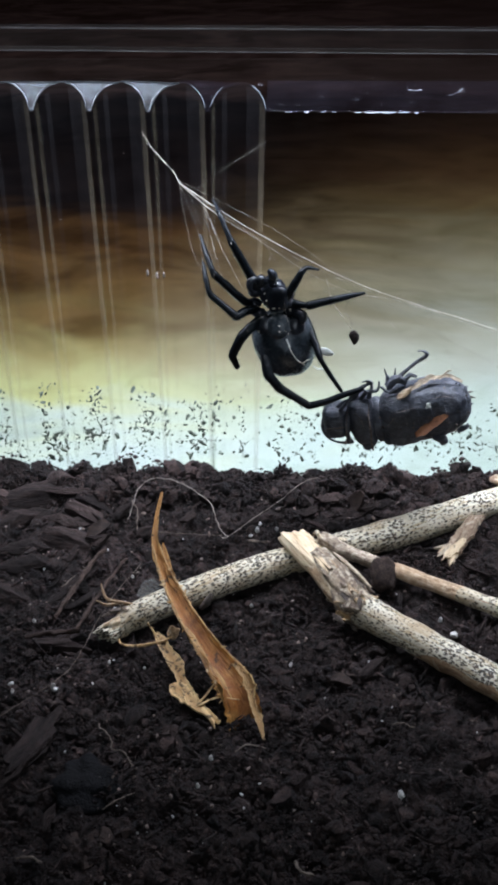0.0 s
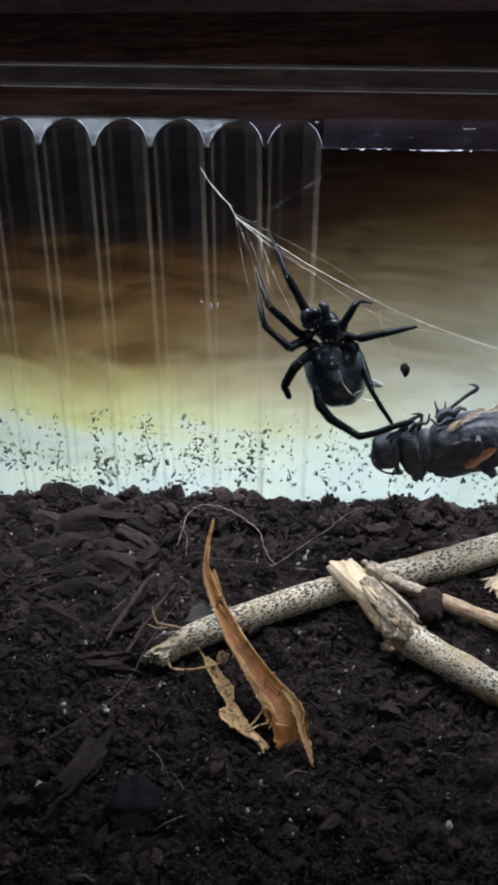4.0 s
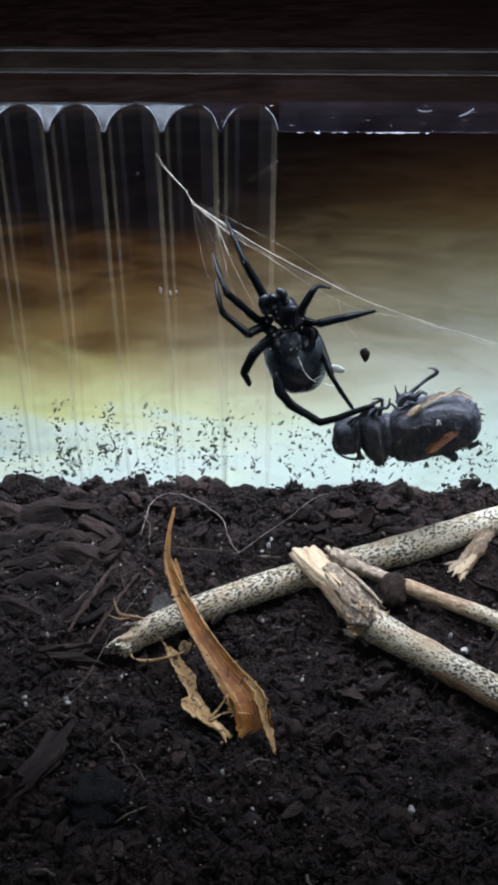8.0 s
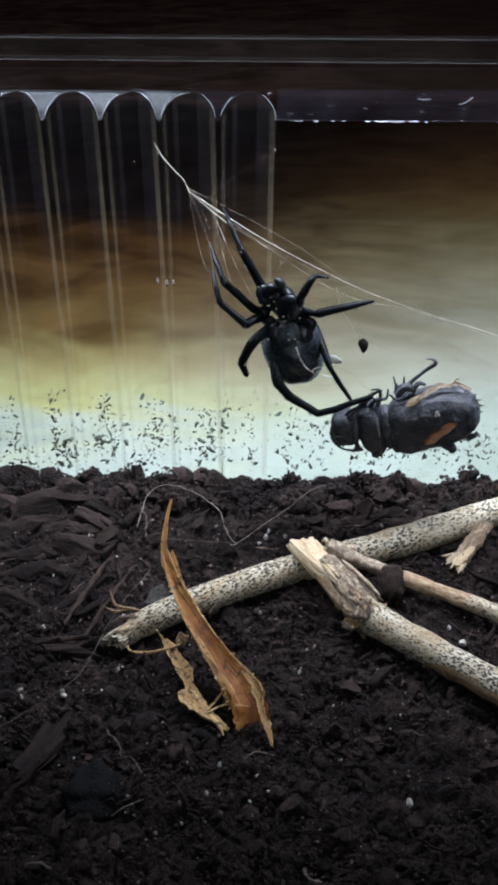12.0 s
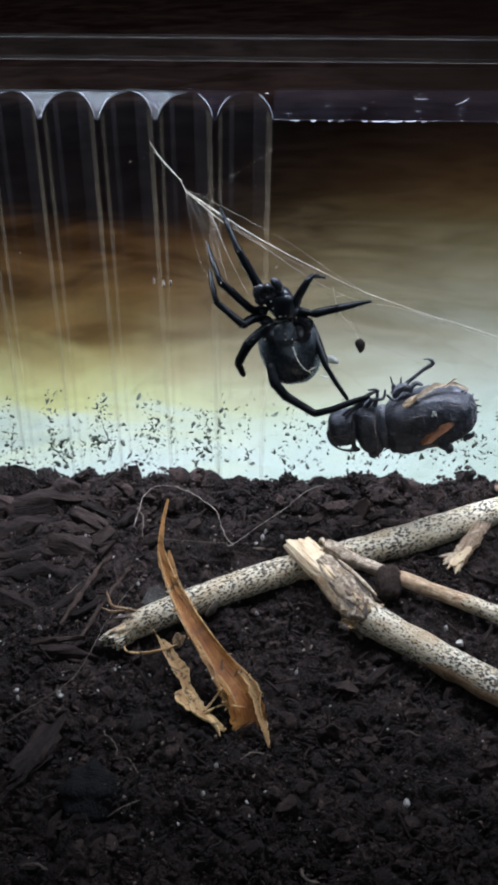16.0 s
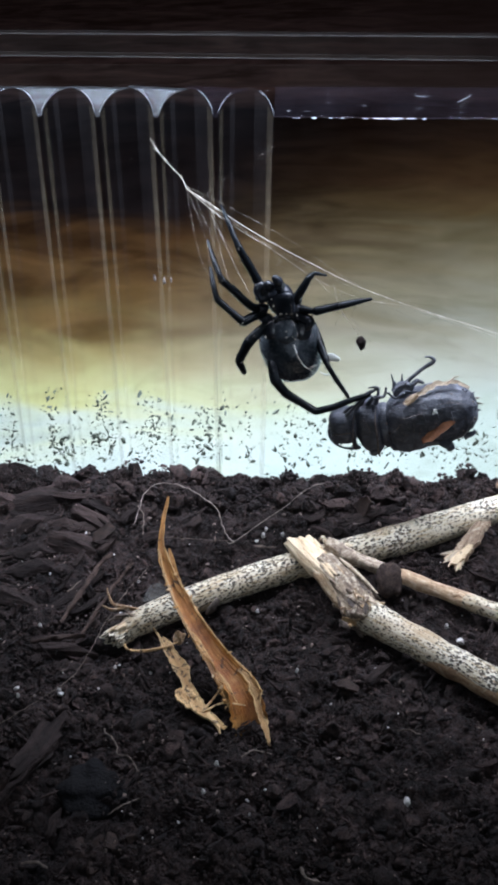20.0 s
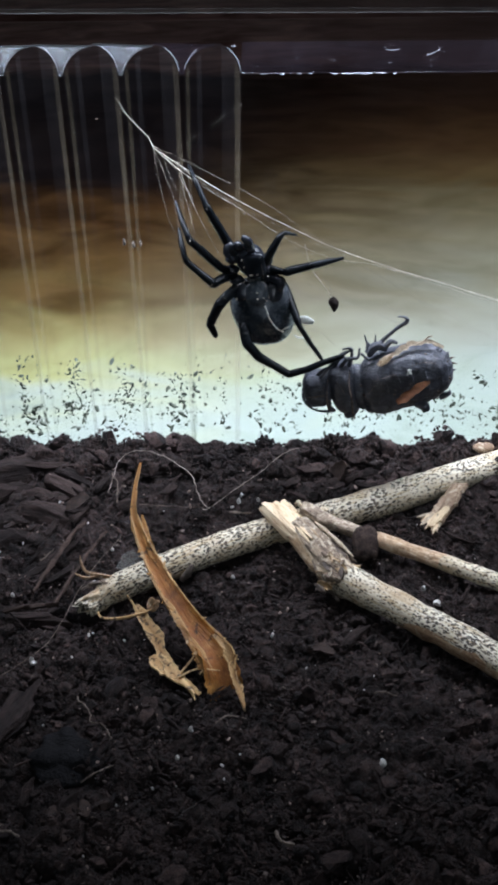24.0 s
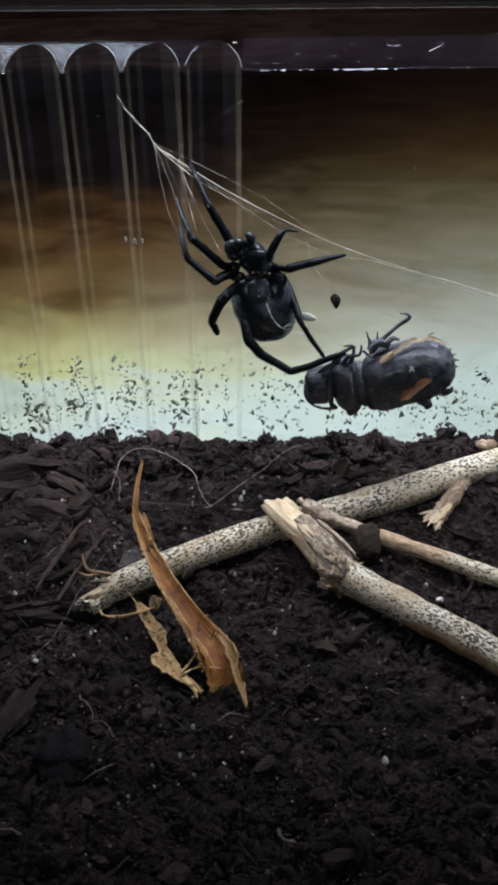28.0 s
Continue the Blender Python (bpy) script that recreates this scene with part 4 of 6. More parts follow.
# ---- sticks ----
def broken(foot, way, side, over, w, h, length):
    """A split stump of wood: long ridges, and an end that breaks off at a different height all round."""
    bm = bmesh.new()
    uv = bm.loops.layers.uv.verify()
    n, m, rings = 44, 16, []
    for i in range(m + 1):
        t, ring = i / m, []
        for k in range(n):
            a = 2 * math.pi * k / n
            c, d = math.cos(a), math.sin(a)
            c, d = math.copysign(abs(c) ** 0.7, c), math.copysign(abs(d) ** 0.8, d)
            tip = 0.8 * noise.noise(Vector((c * 2.2, d * 2.2, 4.0))) + 0.5 * noise.noise(Vector((c * 7, d * 7, 1.0))) - 0.55 * c
            ridge = 1 + 0.13 * noise.noise(Vector((c * 5, d * 5, t * 0.9))) + 0.07 * noise.noise(Vector((c * 13, d * 13, t * 1.6)))
            ring.append(bm.verts.new(foot + way * (t * (length + tip)) + side * (c * w * ridge * (0.9 + 0.16 * t) * min(1, 0.7 + 1.5 * t)) + over * (d * h * ridge * (1.05 - 0.3 * t) * min(1, 0.7 + 1.5 * t))))
        rings.append(ring)
    for i in range(m):
        for k in range(n):
            j = (k + 1) % n
            f = bm.faces.new((rings[i][k], rings[i][j], rings[i + 1][j], rings[i + 1][k]))
            for loop, (p, q) in zip(f.loops, ((k, i), (k + 1, i), (k + 1, i + 1), (k, i + 1))):
                loop[uv].uv = (p / n * 9, q / m * length)
    for ring, flip, deep in ((rings[0], -1, 0), (rings[-1], 1, 0.25)):
        c = bm.verts.new(sum((v.co for v in ring), Vector()) / n - way * deep)
        for k in range(n):
            f = bm.faces.new((c, ring[k], ring[(k + 1) % n])[::flip])
            for loop in f.loops:
                loop[uv].uv = (loop.vert.co.dot(side) * 1.7, loop.vert.co.dot(over) * 0.5)
    bmesh.ops.recalc_face_normals(bm, faces=bm.faces)
    return bm


def gnarl(pts, sides, steps, deep, seed):
    """A length of bare wood with ridges and hollows that run along it."""
    bm = tube(bmesh.new(), smooth_path(pts, steps), sides, 0.16, seed)
    line = smooth_path(pts, steps)
    for i, row in enumerate(line):
        c = Vector(row[:3])
        for k in range(sides):
            bm.verts.ensure_lookup_table()
            v = bm.verts[i * sides + k]
            a = 2 * math.pi * k / sides + 0.05 * i
            q = Vector((math.cos(a), math.sin(a), 0))
            f = noise.noise(q * 2.6 + Vector((seed, 0, i * 0.035))) + 0.7 * noise.noise(q * 6 + Vector((0, seed, i * 0.03)))
            v.co = c + (v.co - c) * (1 + deep * f)
    return bm


def back_stick():
    st = thing("long_stick", rest(0, -21), "pale flecked straw-coloured stick with a frayed end on the soil", "stick")
    rows = [(-20.3, -36.2, 1.42, 1.0), (-19.9, -35.8, 1.5, 1.3), (-18.7, -34.5, 1.7, 1.6), (-13.6, -30.3, 2.0, 1.72), (-5.0, -24.2, 2.2, 1.75), (5.6, -18.6, 2.6, 1.9), (12.5, -14.9, 3.0, 2.0),
            (22.7, -8.3, 3.25, 1.85), (31.8, -3.4, 3.6, 1.8)]
    body = part("shaft", limb(rows, 20, 7, 0.07, 3), STICK, st)
    way = Vector((-0.70, -0.69, -0.18)).normalized()
    side = Vector((0.70, -0.71, 0.0)).normalized()
    part("frayed_end", broken(Vector((-19.3, -35.2, 1.55)), way, side, side.cross(way), 1.2, 1.15, 3.2), STICK, body, "frayed broken end of the stick")
    rnd = random.Random(8)
    for k in range(15):
        a = rnd.uniform(0, 6.28)
        off = Vector((-0.4 * math.sin(a), 0.5 * math.sin(a), math.cos(a))) * 0.95
        p = Vector((-20.6, -36.6, 1.4)) + off
        d = Vector((-0.75, -0.6, rnd.uniform(-0.25, 0.3))) * rnd.uniform(0.4, 1.5)
        part("splinter", limb([(*(p - d * 0.9), 0.36), (*p, rnd.uniform(0.18, 0.36)), (*(p + d * 0.6), 0.18), (*(p + d), 0.06)], 6, 3, 0.4, k), (PALEWOOD, TANWOOD, SPLINTER)[k % 3], body)
    for k, q in enumerate([[(-18.9, -34.2, 3.0, 0.3), (-20.4, -34.2, 3.3, 0.28), (-22.1, -33.9, 3.4, 0.22), (-22.9, -33.0, 4.0, 0.16), (-23.1, -32.5, 4.6, 0.06)],
                           [(-20.4, -34.2, 3.2, 0.22), (-22.0, -34.6, 3.1, 0.2), (-23.3, -34.3, 3.4, 0.08)],
                           [(-19.5, -34.6, 3.0, 0.35), (-21.5, -35.4, 2.6, 0.3), (-22.4, -35.8, 2.3, 0.1)]]):
        part("bark_fringe", limb([(*r[:3], r[3] * 0.75) for r in q], 7, 5, 0.6, k), GREYBARK if k == 2 else BROWNWOOD, body, "torn strip of bark")
    for k in range(14):
        p = Vector((-18.6 - rnd.uniform(0, 1.6), -34.0 - rnd.uniform(0, 1.5), 2.7 + rnd.uniform(-0.2, 0.3)))
        d = Vector((-rnd.uniform(0.5, 1.6), rnd.uniform(-0.6, 0.6), rnd.uniform(-0.3, 0.5)))
        part("bark_shred", limb([(*p, 0.12), (*(p + d * 0.5 + Vector((0, 0, rnd.uniform(-0.1, 0.2)))), rnd.uniform(0.12, 0.26)), (*(p + d), 0.04)], 5, 4, 0.7, k), (GREYBARK, TWIGWOOD, STRIPPED)[k % 3], body)
    # a loose stub of bark under the shaft
    part("bark_scar", limb([(-11.6, -31.6, 1.2, 0.3), (-11.0, -31.5, 2.0, 0.45), (-10.4, -30.9, 2.9, 0.3)], 8, 4, 0.3), GREYBARK, body)


def forked_stick():
    st = thing("forked_stick", rest(6, -30), "pale flecked forked stick with a broken end, over another stick", "stick")
    rows = [(1.1, -24.5, 4.6, 1.5), (2.9, -26.3, 4.0, 1.6), (4.6, -28.4, 3.2, 1.65), (5.8, -30.4, 2.6, 1.95), (7.6, -31.6, 2.4, 1.9), (10.2, -33.3, 2.2, 1.8), (15.8, -37.0, 2.1, 1.65),
            (21.0, -40.7, 2.1, 1.55), (29.0, -47.2, 2.0, 1.5)]
    body = part("shaft", limb([(5.2, -29.7, 2.8, 1.3), (5.8, -30.3, 2.65, 1.75), *rows[4:]], 24, 7, 0.10, 1), FORK, st)
    # browner along the underside of the shaft
    low = [(x - 0.2, y - 0.3, z - 0.34, r - (0.9 if k == 0 else 0.24)) for k, (x, y, z, r) in enumerate(rows[5:])]
    part("under_strip", limb(low, 18, 7, 0.16, 7), BROWNWOOD, body, "brown strip along the underside")
    neck = part("neck", gnarl(rows[:5], 40, 9, 0.17, 5), STRIPPED, st, "brown knotted wood where the bark has come off")
    part("pale_side", limb([(0.7, -25.6, 4.4, 1.0), (2.0, -27.1, 3.75, 1.0), (3.4, -28.8, 2.95, 0.85), (4.4, -30.0, 2.3, 0.6)], 16, 6, 0.22, 2), TANWOOD, neck, "pale bare wood down one side")
    rnd = random.Random(3)
    way = Vector((-0.60, 0.78, 0.16)).normalized()
    side = Vector((0.78, 0.62, 0.0)).normalized()
    over = side.cross(way)
    end = part("broken_end", broken(Vector((1.9, -26.4, 4.15)), way, side, over, 1.62, 1.25, 6.2), PALEWOOD, st, "pale split wood")
    for k in range(9):
        u = rnd.uniform(-1.3, 1.3)
        p = Vector((1.9, -26.4, 4.15)) + way * rnd.uniform(4.4, 5.6) + side * u + over * rnd.uniform(-0.6, 0.9)
        d = (way + side * rnd.uniform(-0.3, 0.3)) * rnd.uniform(0.5, 1.1)
        part("splinter", limb([(*(p - d * 1.6), 0.3), (*p, 0.26), (*(p + d), 0.05)], 5, 3, 0.4, k), PALEWOOD, end)
    for k, (x, y, z, s) in enumerate([(4.7, -30.2, 2.1, 1.25), (5.9, -31.6, 2.0, 1.2), (6.8, -30.3, 3.7, 1.1), (5.0, -29.4, 4.2, 1.0), (3.6, -29.3, 2.0, 0.8), (7.0, -31.6, 2.6, 0.9)]):
        part("knot", blob(bmesh.new(), (x, y, z), (s * 0.9, s * 0.6, s * 0.5), (0, 30, 40), 3, 1.0, 1.6), STRIPPED, neck)
    for k in range(20):
        a = k / 20 * 6.28 + rnd.uniform(-0.3, 0.3)
        off = Vector((0.55 * math.cos(a), 0.8 * math.cos(a), math.sin(a))) * rnd.uniform(2.0, 2.4)
        p = Vector((6.3 + rnd.uniform(-0.8, 1.2), -30.9 - rnd.uniform(-0.8, 0.9), 2.5)) + off
        d = Vector((0.72, -0.62, -0.1)) * rnd.uniform(0.3, 1.0) + off.normalized().cross(Vector((0.72, -0.62, -0.1))) * rnd.gauss(0, 0.5)
        part("bark_shred", limb([(*(p - d), 0.08), (*p, rnd.uniform(0.18, 0.42)), (*(p + d + off * rnd.uniform(0, 0.15)), 0.05)], 6, 3, 0.6, k), (STRIPPED, TANWOOD, GREYBARK, STRAW)[k % 4], neck)
    along = Vector((0.72, -0.62, -0.1)).normalized()
    for k in range(22):
        a = k / 22 * 6.28 + rnd.uniform(-0.2, 0.2)
        off = Vector((0.62 * math.cos(a), 0.72 * math.cos(a), math.sin(a))).normalized()
        p = Vector((6.2, -30.75, 2.55)) + along * rnd.uniform(-0.6, 1.1) + off * 1.85
        r, w = rnd.uniform(0.5, 1.3), rnd.uniform(0.18, 0.42)
        pts = [(p + along * 0.9, w), (p + off * 0.18, w * 1.1), (p - along * r * 0.6 + off * rnd.uniform(0.25, 0.5), w), (p - along * r + off * rnd.uniform(0.3, 1.0), w * 0.3)]
        lean = math.degrees(math.acos(max(-1, min(1, off.z)))) * (1 if off.x > 0 else -1)
        part("bark_curl", ribbon([(*q, h, 0.1, lean) for q, h in pts], 0.16, 4, 0.6, k), (TANWOOD, STRAW, STRIPPED, GREYBARK, PALESTRAW)[k % 5], neck)
    # torn strips that run from the pale end down over the neck
    for k in range(16):
        a = rnd.uniform(-0.2, 3.0)
        off = side * math.cos(a) + over * abs(math.sin(a))
        p = Vector((2.0, -26.0, 4.2)) + off * 1.42 + way * rnd.uniform(-1.6, 0.9)
        r, w = rnd.uniform(0.8, 1.8), rnd.uniform(0.14, 0.34)
        part("torn_strip", limb([(*(p + way * r), 0.06), (*p, w), (*(p - way * r + off * 0.05), 0.06)], 6, 4, 0.6, k), (PALEWOOD, TWIGWOOD, TANWOOD, STRIPPED)[k % 4], neck)
    # the ragged top of the fork and its thin branch
    part("branch_stub", limb([(1.5, -20.9, 4.9, 0.75), (3.2, -21.9, 4.6, 0.95), (5.0, -22.6, 4.0, 0.85), (7.0, -23.0, 3.5, 0.78), (9.4, -23.4, 3.0, 0.75)], 20, 7, 0.5, 4), TWIGWOOD, st)
    for k in range(16):
        u = rnd.random()
        p = Vector((0.6 + 4.2 * u, -20.3 - 2.2 * u, 5.4 - 0.8 * u)) + Vector((rnd.gauss(0, 0.3), rnd.gauss(0, 0.3), rnd.gauss(0, 0.15)))
        d = Vector((rnd.uniform(-0.8, 0.9), rnd.uniform(-0.6, 0.5), rnd.uniform(-0.1, 0.3)))
        part("splinter", limb([(*(p - d), 0.2), (*p, rnd.uniform(0.2, 0.38)), (*(p + d), 0.05)], 6, 3, 0.4, k), (SPLINTER, STRIPPED, GREYBARK, TWIGWOOD)[k % 4], st)
    twig = part("branch", limb([(10.2, -23.4, 2.7, 0.85), (11.5, -23.9, 2.6, 0.9), (16.6, -26.3, 2.4, 0.92), (21.7, -28.6, 2.2, 0.95), (27.0, -31.2, 2.0, 0.9)], 16, 7, 0.2, 6), ORANGEWOOD, st)
    part("bark", limb([(17.8, -26.9, 2.36, 0.65), (18.4, -27.2, 2.36, 0.95), (21.7, -28.6, 2.2, 1.0), (27.0, -31.2, 2.0, 0.95)], 14, 7, 0.15, 6), FORK, twig, "pale flecked bark left on the branch")
    part("knot", blob(bmesh.new(), (17.2, -26.6, 2.6), (0.85, 0.65, 0.65), (0, 0, 0), 3, 0.4, 1.4), ORANGEWOOD, twig)
    plate = part("bark_plate", ribbon([(3.4, -25.0, 4.5, 0.4, -0.1, 8), (4.8, -26.5, 4.2, 0.85, -0.15, 10), (6.2, -28.1, 3.7, 1.0, -0.15, 12), (7.3, -29.3, 3.2, 0.7, -0.1, 12)], 0.7, 10, 0.3, 4), GREYBARK, st, "flat grey plate of bark along the fork")
    part("pale_edge", limb([(3.2, -23.9, 4.9, 0.12), (4.6, -25.3, 4.7, 0.22), (6.4, -27.1, 4.25, 0.22), (7.9, -28.7, 3.7, 0.12)], 7, 4, 0.4, 2), PALESTRAW, plate)


back_stick()
forked_stick()
single("soil_clod", blob(bmesh.new(), (9.2, -24.3, 2.5), (1.55, 0.95, 2.05), (-32, 0, 12), 4, 0.14, 1.3, lambda n, co: co * (abs(n.x) ** 3.2 + abs(n.y) ** 3.2 + abs(n.z) ** 3.2) ** -0.22), CLOD, Vector((9.2, -24.3, 0.4)),
       "dark rounded disc of caked soil stuck between two twigs", "soil clod")

# ---- dry leaf and straw pieces ----
def dry_leaf():
    lf = thing("dry_leaf", rest(-6, -46), "curled orange-brown dry leaf leaning over a stick", "leaf")
    rows = [(-16.9, -25.3, 13.0, 0.10, 0.05, 0), (-17.05, -28.3, 11.0, 0.26, 0.1, 10), (-16.7, -30.8, 9.2, 0.40, 0.2, 12), (-15.5, -32.8, 7.2, 0.62, 0.4, 10), (-13.7, -35.2, 5.4, 0.9, 0.7, 6), (-11.3, -38.6, 4.0, 1.1, 1.0, 0),
            (-8.6, -41.7, 2.7, 1.35, 1.2, -5), (-6.2, -44.2, 1.7, 1.85, 1.2, -8), (-5.1, -45.7, 0.8, 2.0, 0.9, -8), (-4.6, -46.7, -0.4, 1.8, 0.8, -8), (-4.3, -47.3, -1.4, 1.4, 0.4, -8)]
    blade = part("blade", ribbon(rows, 0.14, 16, 0.34, 2.0), LEAF, lf)
    # the pale rims of the trough
    for turn, name in ((1, "rim"), (-1, "rim")):
        edge = []
        for p, q in zip(rows[2:9], rows[3:10]):
            flat = (Vector(q[:3]) - Vector(p[:3])).cross(Vector((0, 0, 1))).normalized() * turn
            edge.append((*(Vector(p[:3]) + flat * (p[3] * 0.95) + Vector((0, 0, p[4] + 0.04))), (0.10, 0.11 + 0.02 * len(edge))[turn > 0]))
        part(name, limb(edge, 6, 6, 0.95, turn), EDGING, blade, "pale rim of the leaf")
    # paler tissue along one side of the trough
    pale = []
    for p, q in zip(rows[5:10], rows[6:11]):
        flat = (Vector(q[:3]) - Vector(p[:3])).cross(Vector((0, 0, 1))).normalized()
        pale.append((*(Vector(p[:3]) + flat * (p[3] * 0.62) + Vector((0, 0, p[4] * 0.42 + 0.1))), p[3] * 0.3, 0.08, -p[4] * 22))
    part("pale_tissue", ribbon(pale, 0.08, 8, 0.7, 8.0), EDGING, blade, "pale worn tissue along the leaf")
    rnd = random.Random(21)
    for k in range(30):
        i = rnd.uniform(3, 8.2)
        p, q = rows[int(i)], rows[int(i) + 1]
        f = i - int(i)
        c = [u + (v - u) * f for u, v in zip(p, q)]
        way = (Vector(q[:3]) - Vector(p[:3])).normalized()
        flat = way.cross(Vector((0, 0, 1))).normalized() * (1 if k % 3 else -1)
        foot = Vector(c[:3]) + flat * (c[3] * 0.93) + Vector((0, 0, c[4]))
        tip = foot + flat * rnd.uniform(0.15, 0.5) + way * rnd.uniform(-0.6, 0.5) + Vector((0, 0, rnd.uniform(-0.1, 0.4)))
        w = rnd.uniform(0.08, 0.2)
        part("torn_tooth", limb([(*(foot - flat * 0.15), w), (*foot.lerp(tip, 0.5), w * 0.8), (*tip, 0.03)], 5, 3, 0.6, k), (EDGING, LEAF, STRAW)[k % 3], blade)
    part("rolled_edge", ribbon([(-6.0, -42.5, 3.0, 0.12, 0, 30), (-4.6, -43.7, 2.8, 0.4, 0.2, 40), (-3.7, -44.9, 2.3, 0.6, 0.3, 50), (-3.3, -46.4, 1.6, 0.35, 0.2, 30), (-2.7, -48.2, 1.0, 0.42, 0.2, 10), (-2.1, -49.6, 0.7, 0.34, 0.1, 0), (-1.6, -50.6, 0.5, 0.12, 0, 0)], 0.2, 6, 1.1, 3), EDGING, blade, "pale curled edge of the leaf")
    part("side_sliver", ribbon([(-15.9, -30.4, 9.3, 0.1, 0, 0), (-15.4, -31.6, 8.3, 0.3, 0.1, 20), (-14.3, -33.6, 6.6, 0.4, 0.1, 20), (-13.0, -35.0, 5.6, 0.2, 0.1, 20)], 0.12, 4, 0.4, 5), LEAF, blade)


def straw_chip():
    ch = thing("straw_chip", rest(-11, -44), "torn pale strip of dry straw on the soil", "straw")
    rows = [(-15.7, -37.5, 2.1, 0.3, 0.05, 0), (-14.9, -38.5, 2.0, 0.65, 0.2, 10), (-13.6, -40.3, 1.7, 0.9, 0.3, 10), (-12.4, -42.0, 1.5, 1.0, 0.3, 8), (-11.5, -43.7, 1.3, 0.7, 0.2, 5), (-10.7, -45.2, 1.2, 0.85, 0.2, 0),
            (-9.7, -46.6, 1.0, 0.95, 0.2, 0), (-8.3, -47.7, 0.8, 0.6, 0.1, 0), (-6.5, -48.8, 0.6, 0.25, 0.0, 0)]
    strip = part("strip", ribbon([(*r[:3], r[3] * 0.74, *r[4:]) for r in rows], 0.2, 10, 0.5, 6.0), CHIP, ch)
    part("strip_lobe", ribbon([(-12.4, -44.6, 1.3, 0.3, 0, 0), (-11.6, -45.3, 1.3, 0.8, 0.1, 0), (-10.4, -46.2, 1.1, 0.9, 0.1, 0), (-9.4, -47.0, 0.9, 0.3, 0.1, 0)], 0.18, 6, 0.5, 2), CHIP, strip)
    for q in ([(-9.0, -47.2, 1.0, 0.12), (-7.2, -46.3, 1.5, 0.1), (-4.8, -46.4, 1.6, 0.05)], [(-9.2, -47.2, 0.9, 0.14), (-8.2, -45.6, 1.6, 0.1), (-7.6, -44.2, 2.0, 0.05)],
              [(-8.6, -47.4, 0.8, 0.3), (-7.4, -48.6, 0.6, 0.24), (-6.9, -49.6, 0.45, 0.07)], [(-16.8, -36.4, 2.4, 0.12), (-15.6, -38.0, 2.3, 0.12), (-14.6, -39.6, 1.9, 0.08)]):
        part("straw_fibre", limb(q, 6, 4, 0.3), CHIP, strip)
    part("curled_fibre", limb([(-20.0, -37.6, 1.0, 0.08), (-19.3, -38.9, 1.2, 0.13), (-17.2, -39.4, 1.6, 0.16), (-15.2, -39.2, 2.1, 0.16), (-13.6, -38.3, 2.3, 0.1)], 7, 5, 0.2), CHIP, strip)
    part("pale_lump", blob(bmesh.new(), (-13.6, -37.4, 2.2), (0.75, 0.5, 0.6), (20, 30, 40), 4, 0.9, 1.9), TANWOOD, strip)


def wood_chip():
    ch = thing("wood_chip", rest(18.5, -15.5), "torn pale wood chip with a splintered end under the long stick", "wood chip")
    body = part("chip_body", ribbon([(20.6, -12.6, 4.0, 0.8, 0.1, 20), (19.7, -14.4, 3.6, 1.15, 0.12, 20), (18.6, -16.6, 3.1, 1.2, 0.12, 15), (17.8, -18.2, 2.8, 1.05, 0.1, 10), (17.2, -19.2, 2.6, 0.8, 0, 10)], 0.5, 12, 0.45, 3), BROWNCHIP, ch)
    part("pale_face", ribbon([(18.9, -16.9, 3.35, 0.35, 0, 15), (18.2, -18.0, 3.1, 0.6, 0.1, 10), (17.3, -19.4, 2.85, 0.7, 0.1, 10), (16.9, -20.2, 2.6, 0.4, 0, 10)], 0.3, 8, 0.7, 9), PALEWOOD, body, "pale fresh split")
    rnd = random.Random(12)
    for k, (x, y) in enumerate([(15.2, -18.2), (15.7, -19.2), (15.6, -20.0), (16.2, -20.4), (17.0, -20.6), (17.1, -21.5), (17.6, -21.0)]):
        p, q = Vector((17.2 + 0.14 * k, -17.9 - 0.08 * k, 2.75)), Vector((x, y, 2.3 + rnd.uniform(-0.2, 0.4)))
        part("splinter", limb([(*p, 0.34), (*p.lerp(q, 0.6), 0.3), (*q, 0.06)], 5, 3, 0.6, k), PALEWOOD if k % 2 else PALESTRAW, body)


dry_leaf()
straw_chip()
wood_chip()

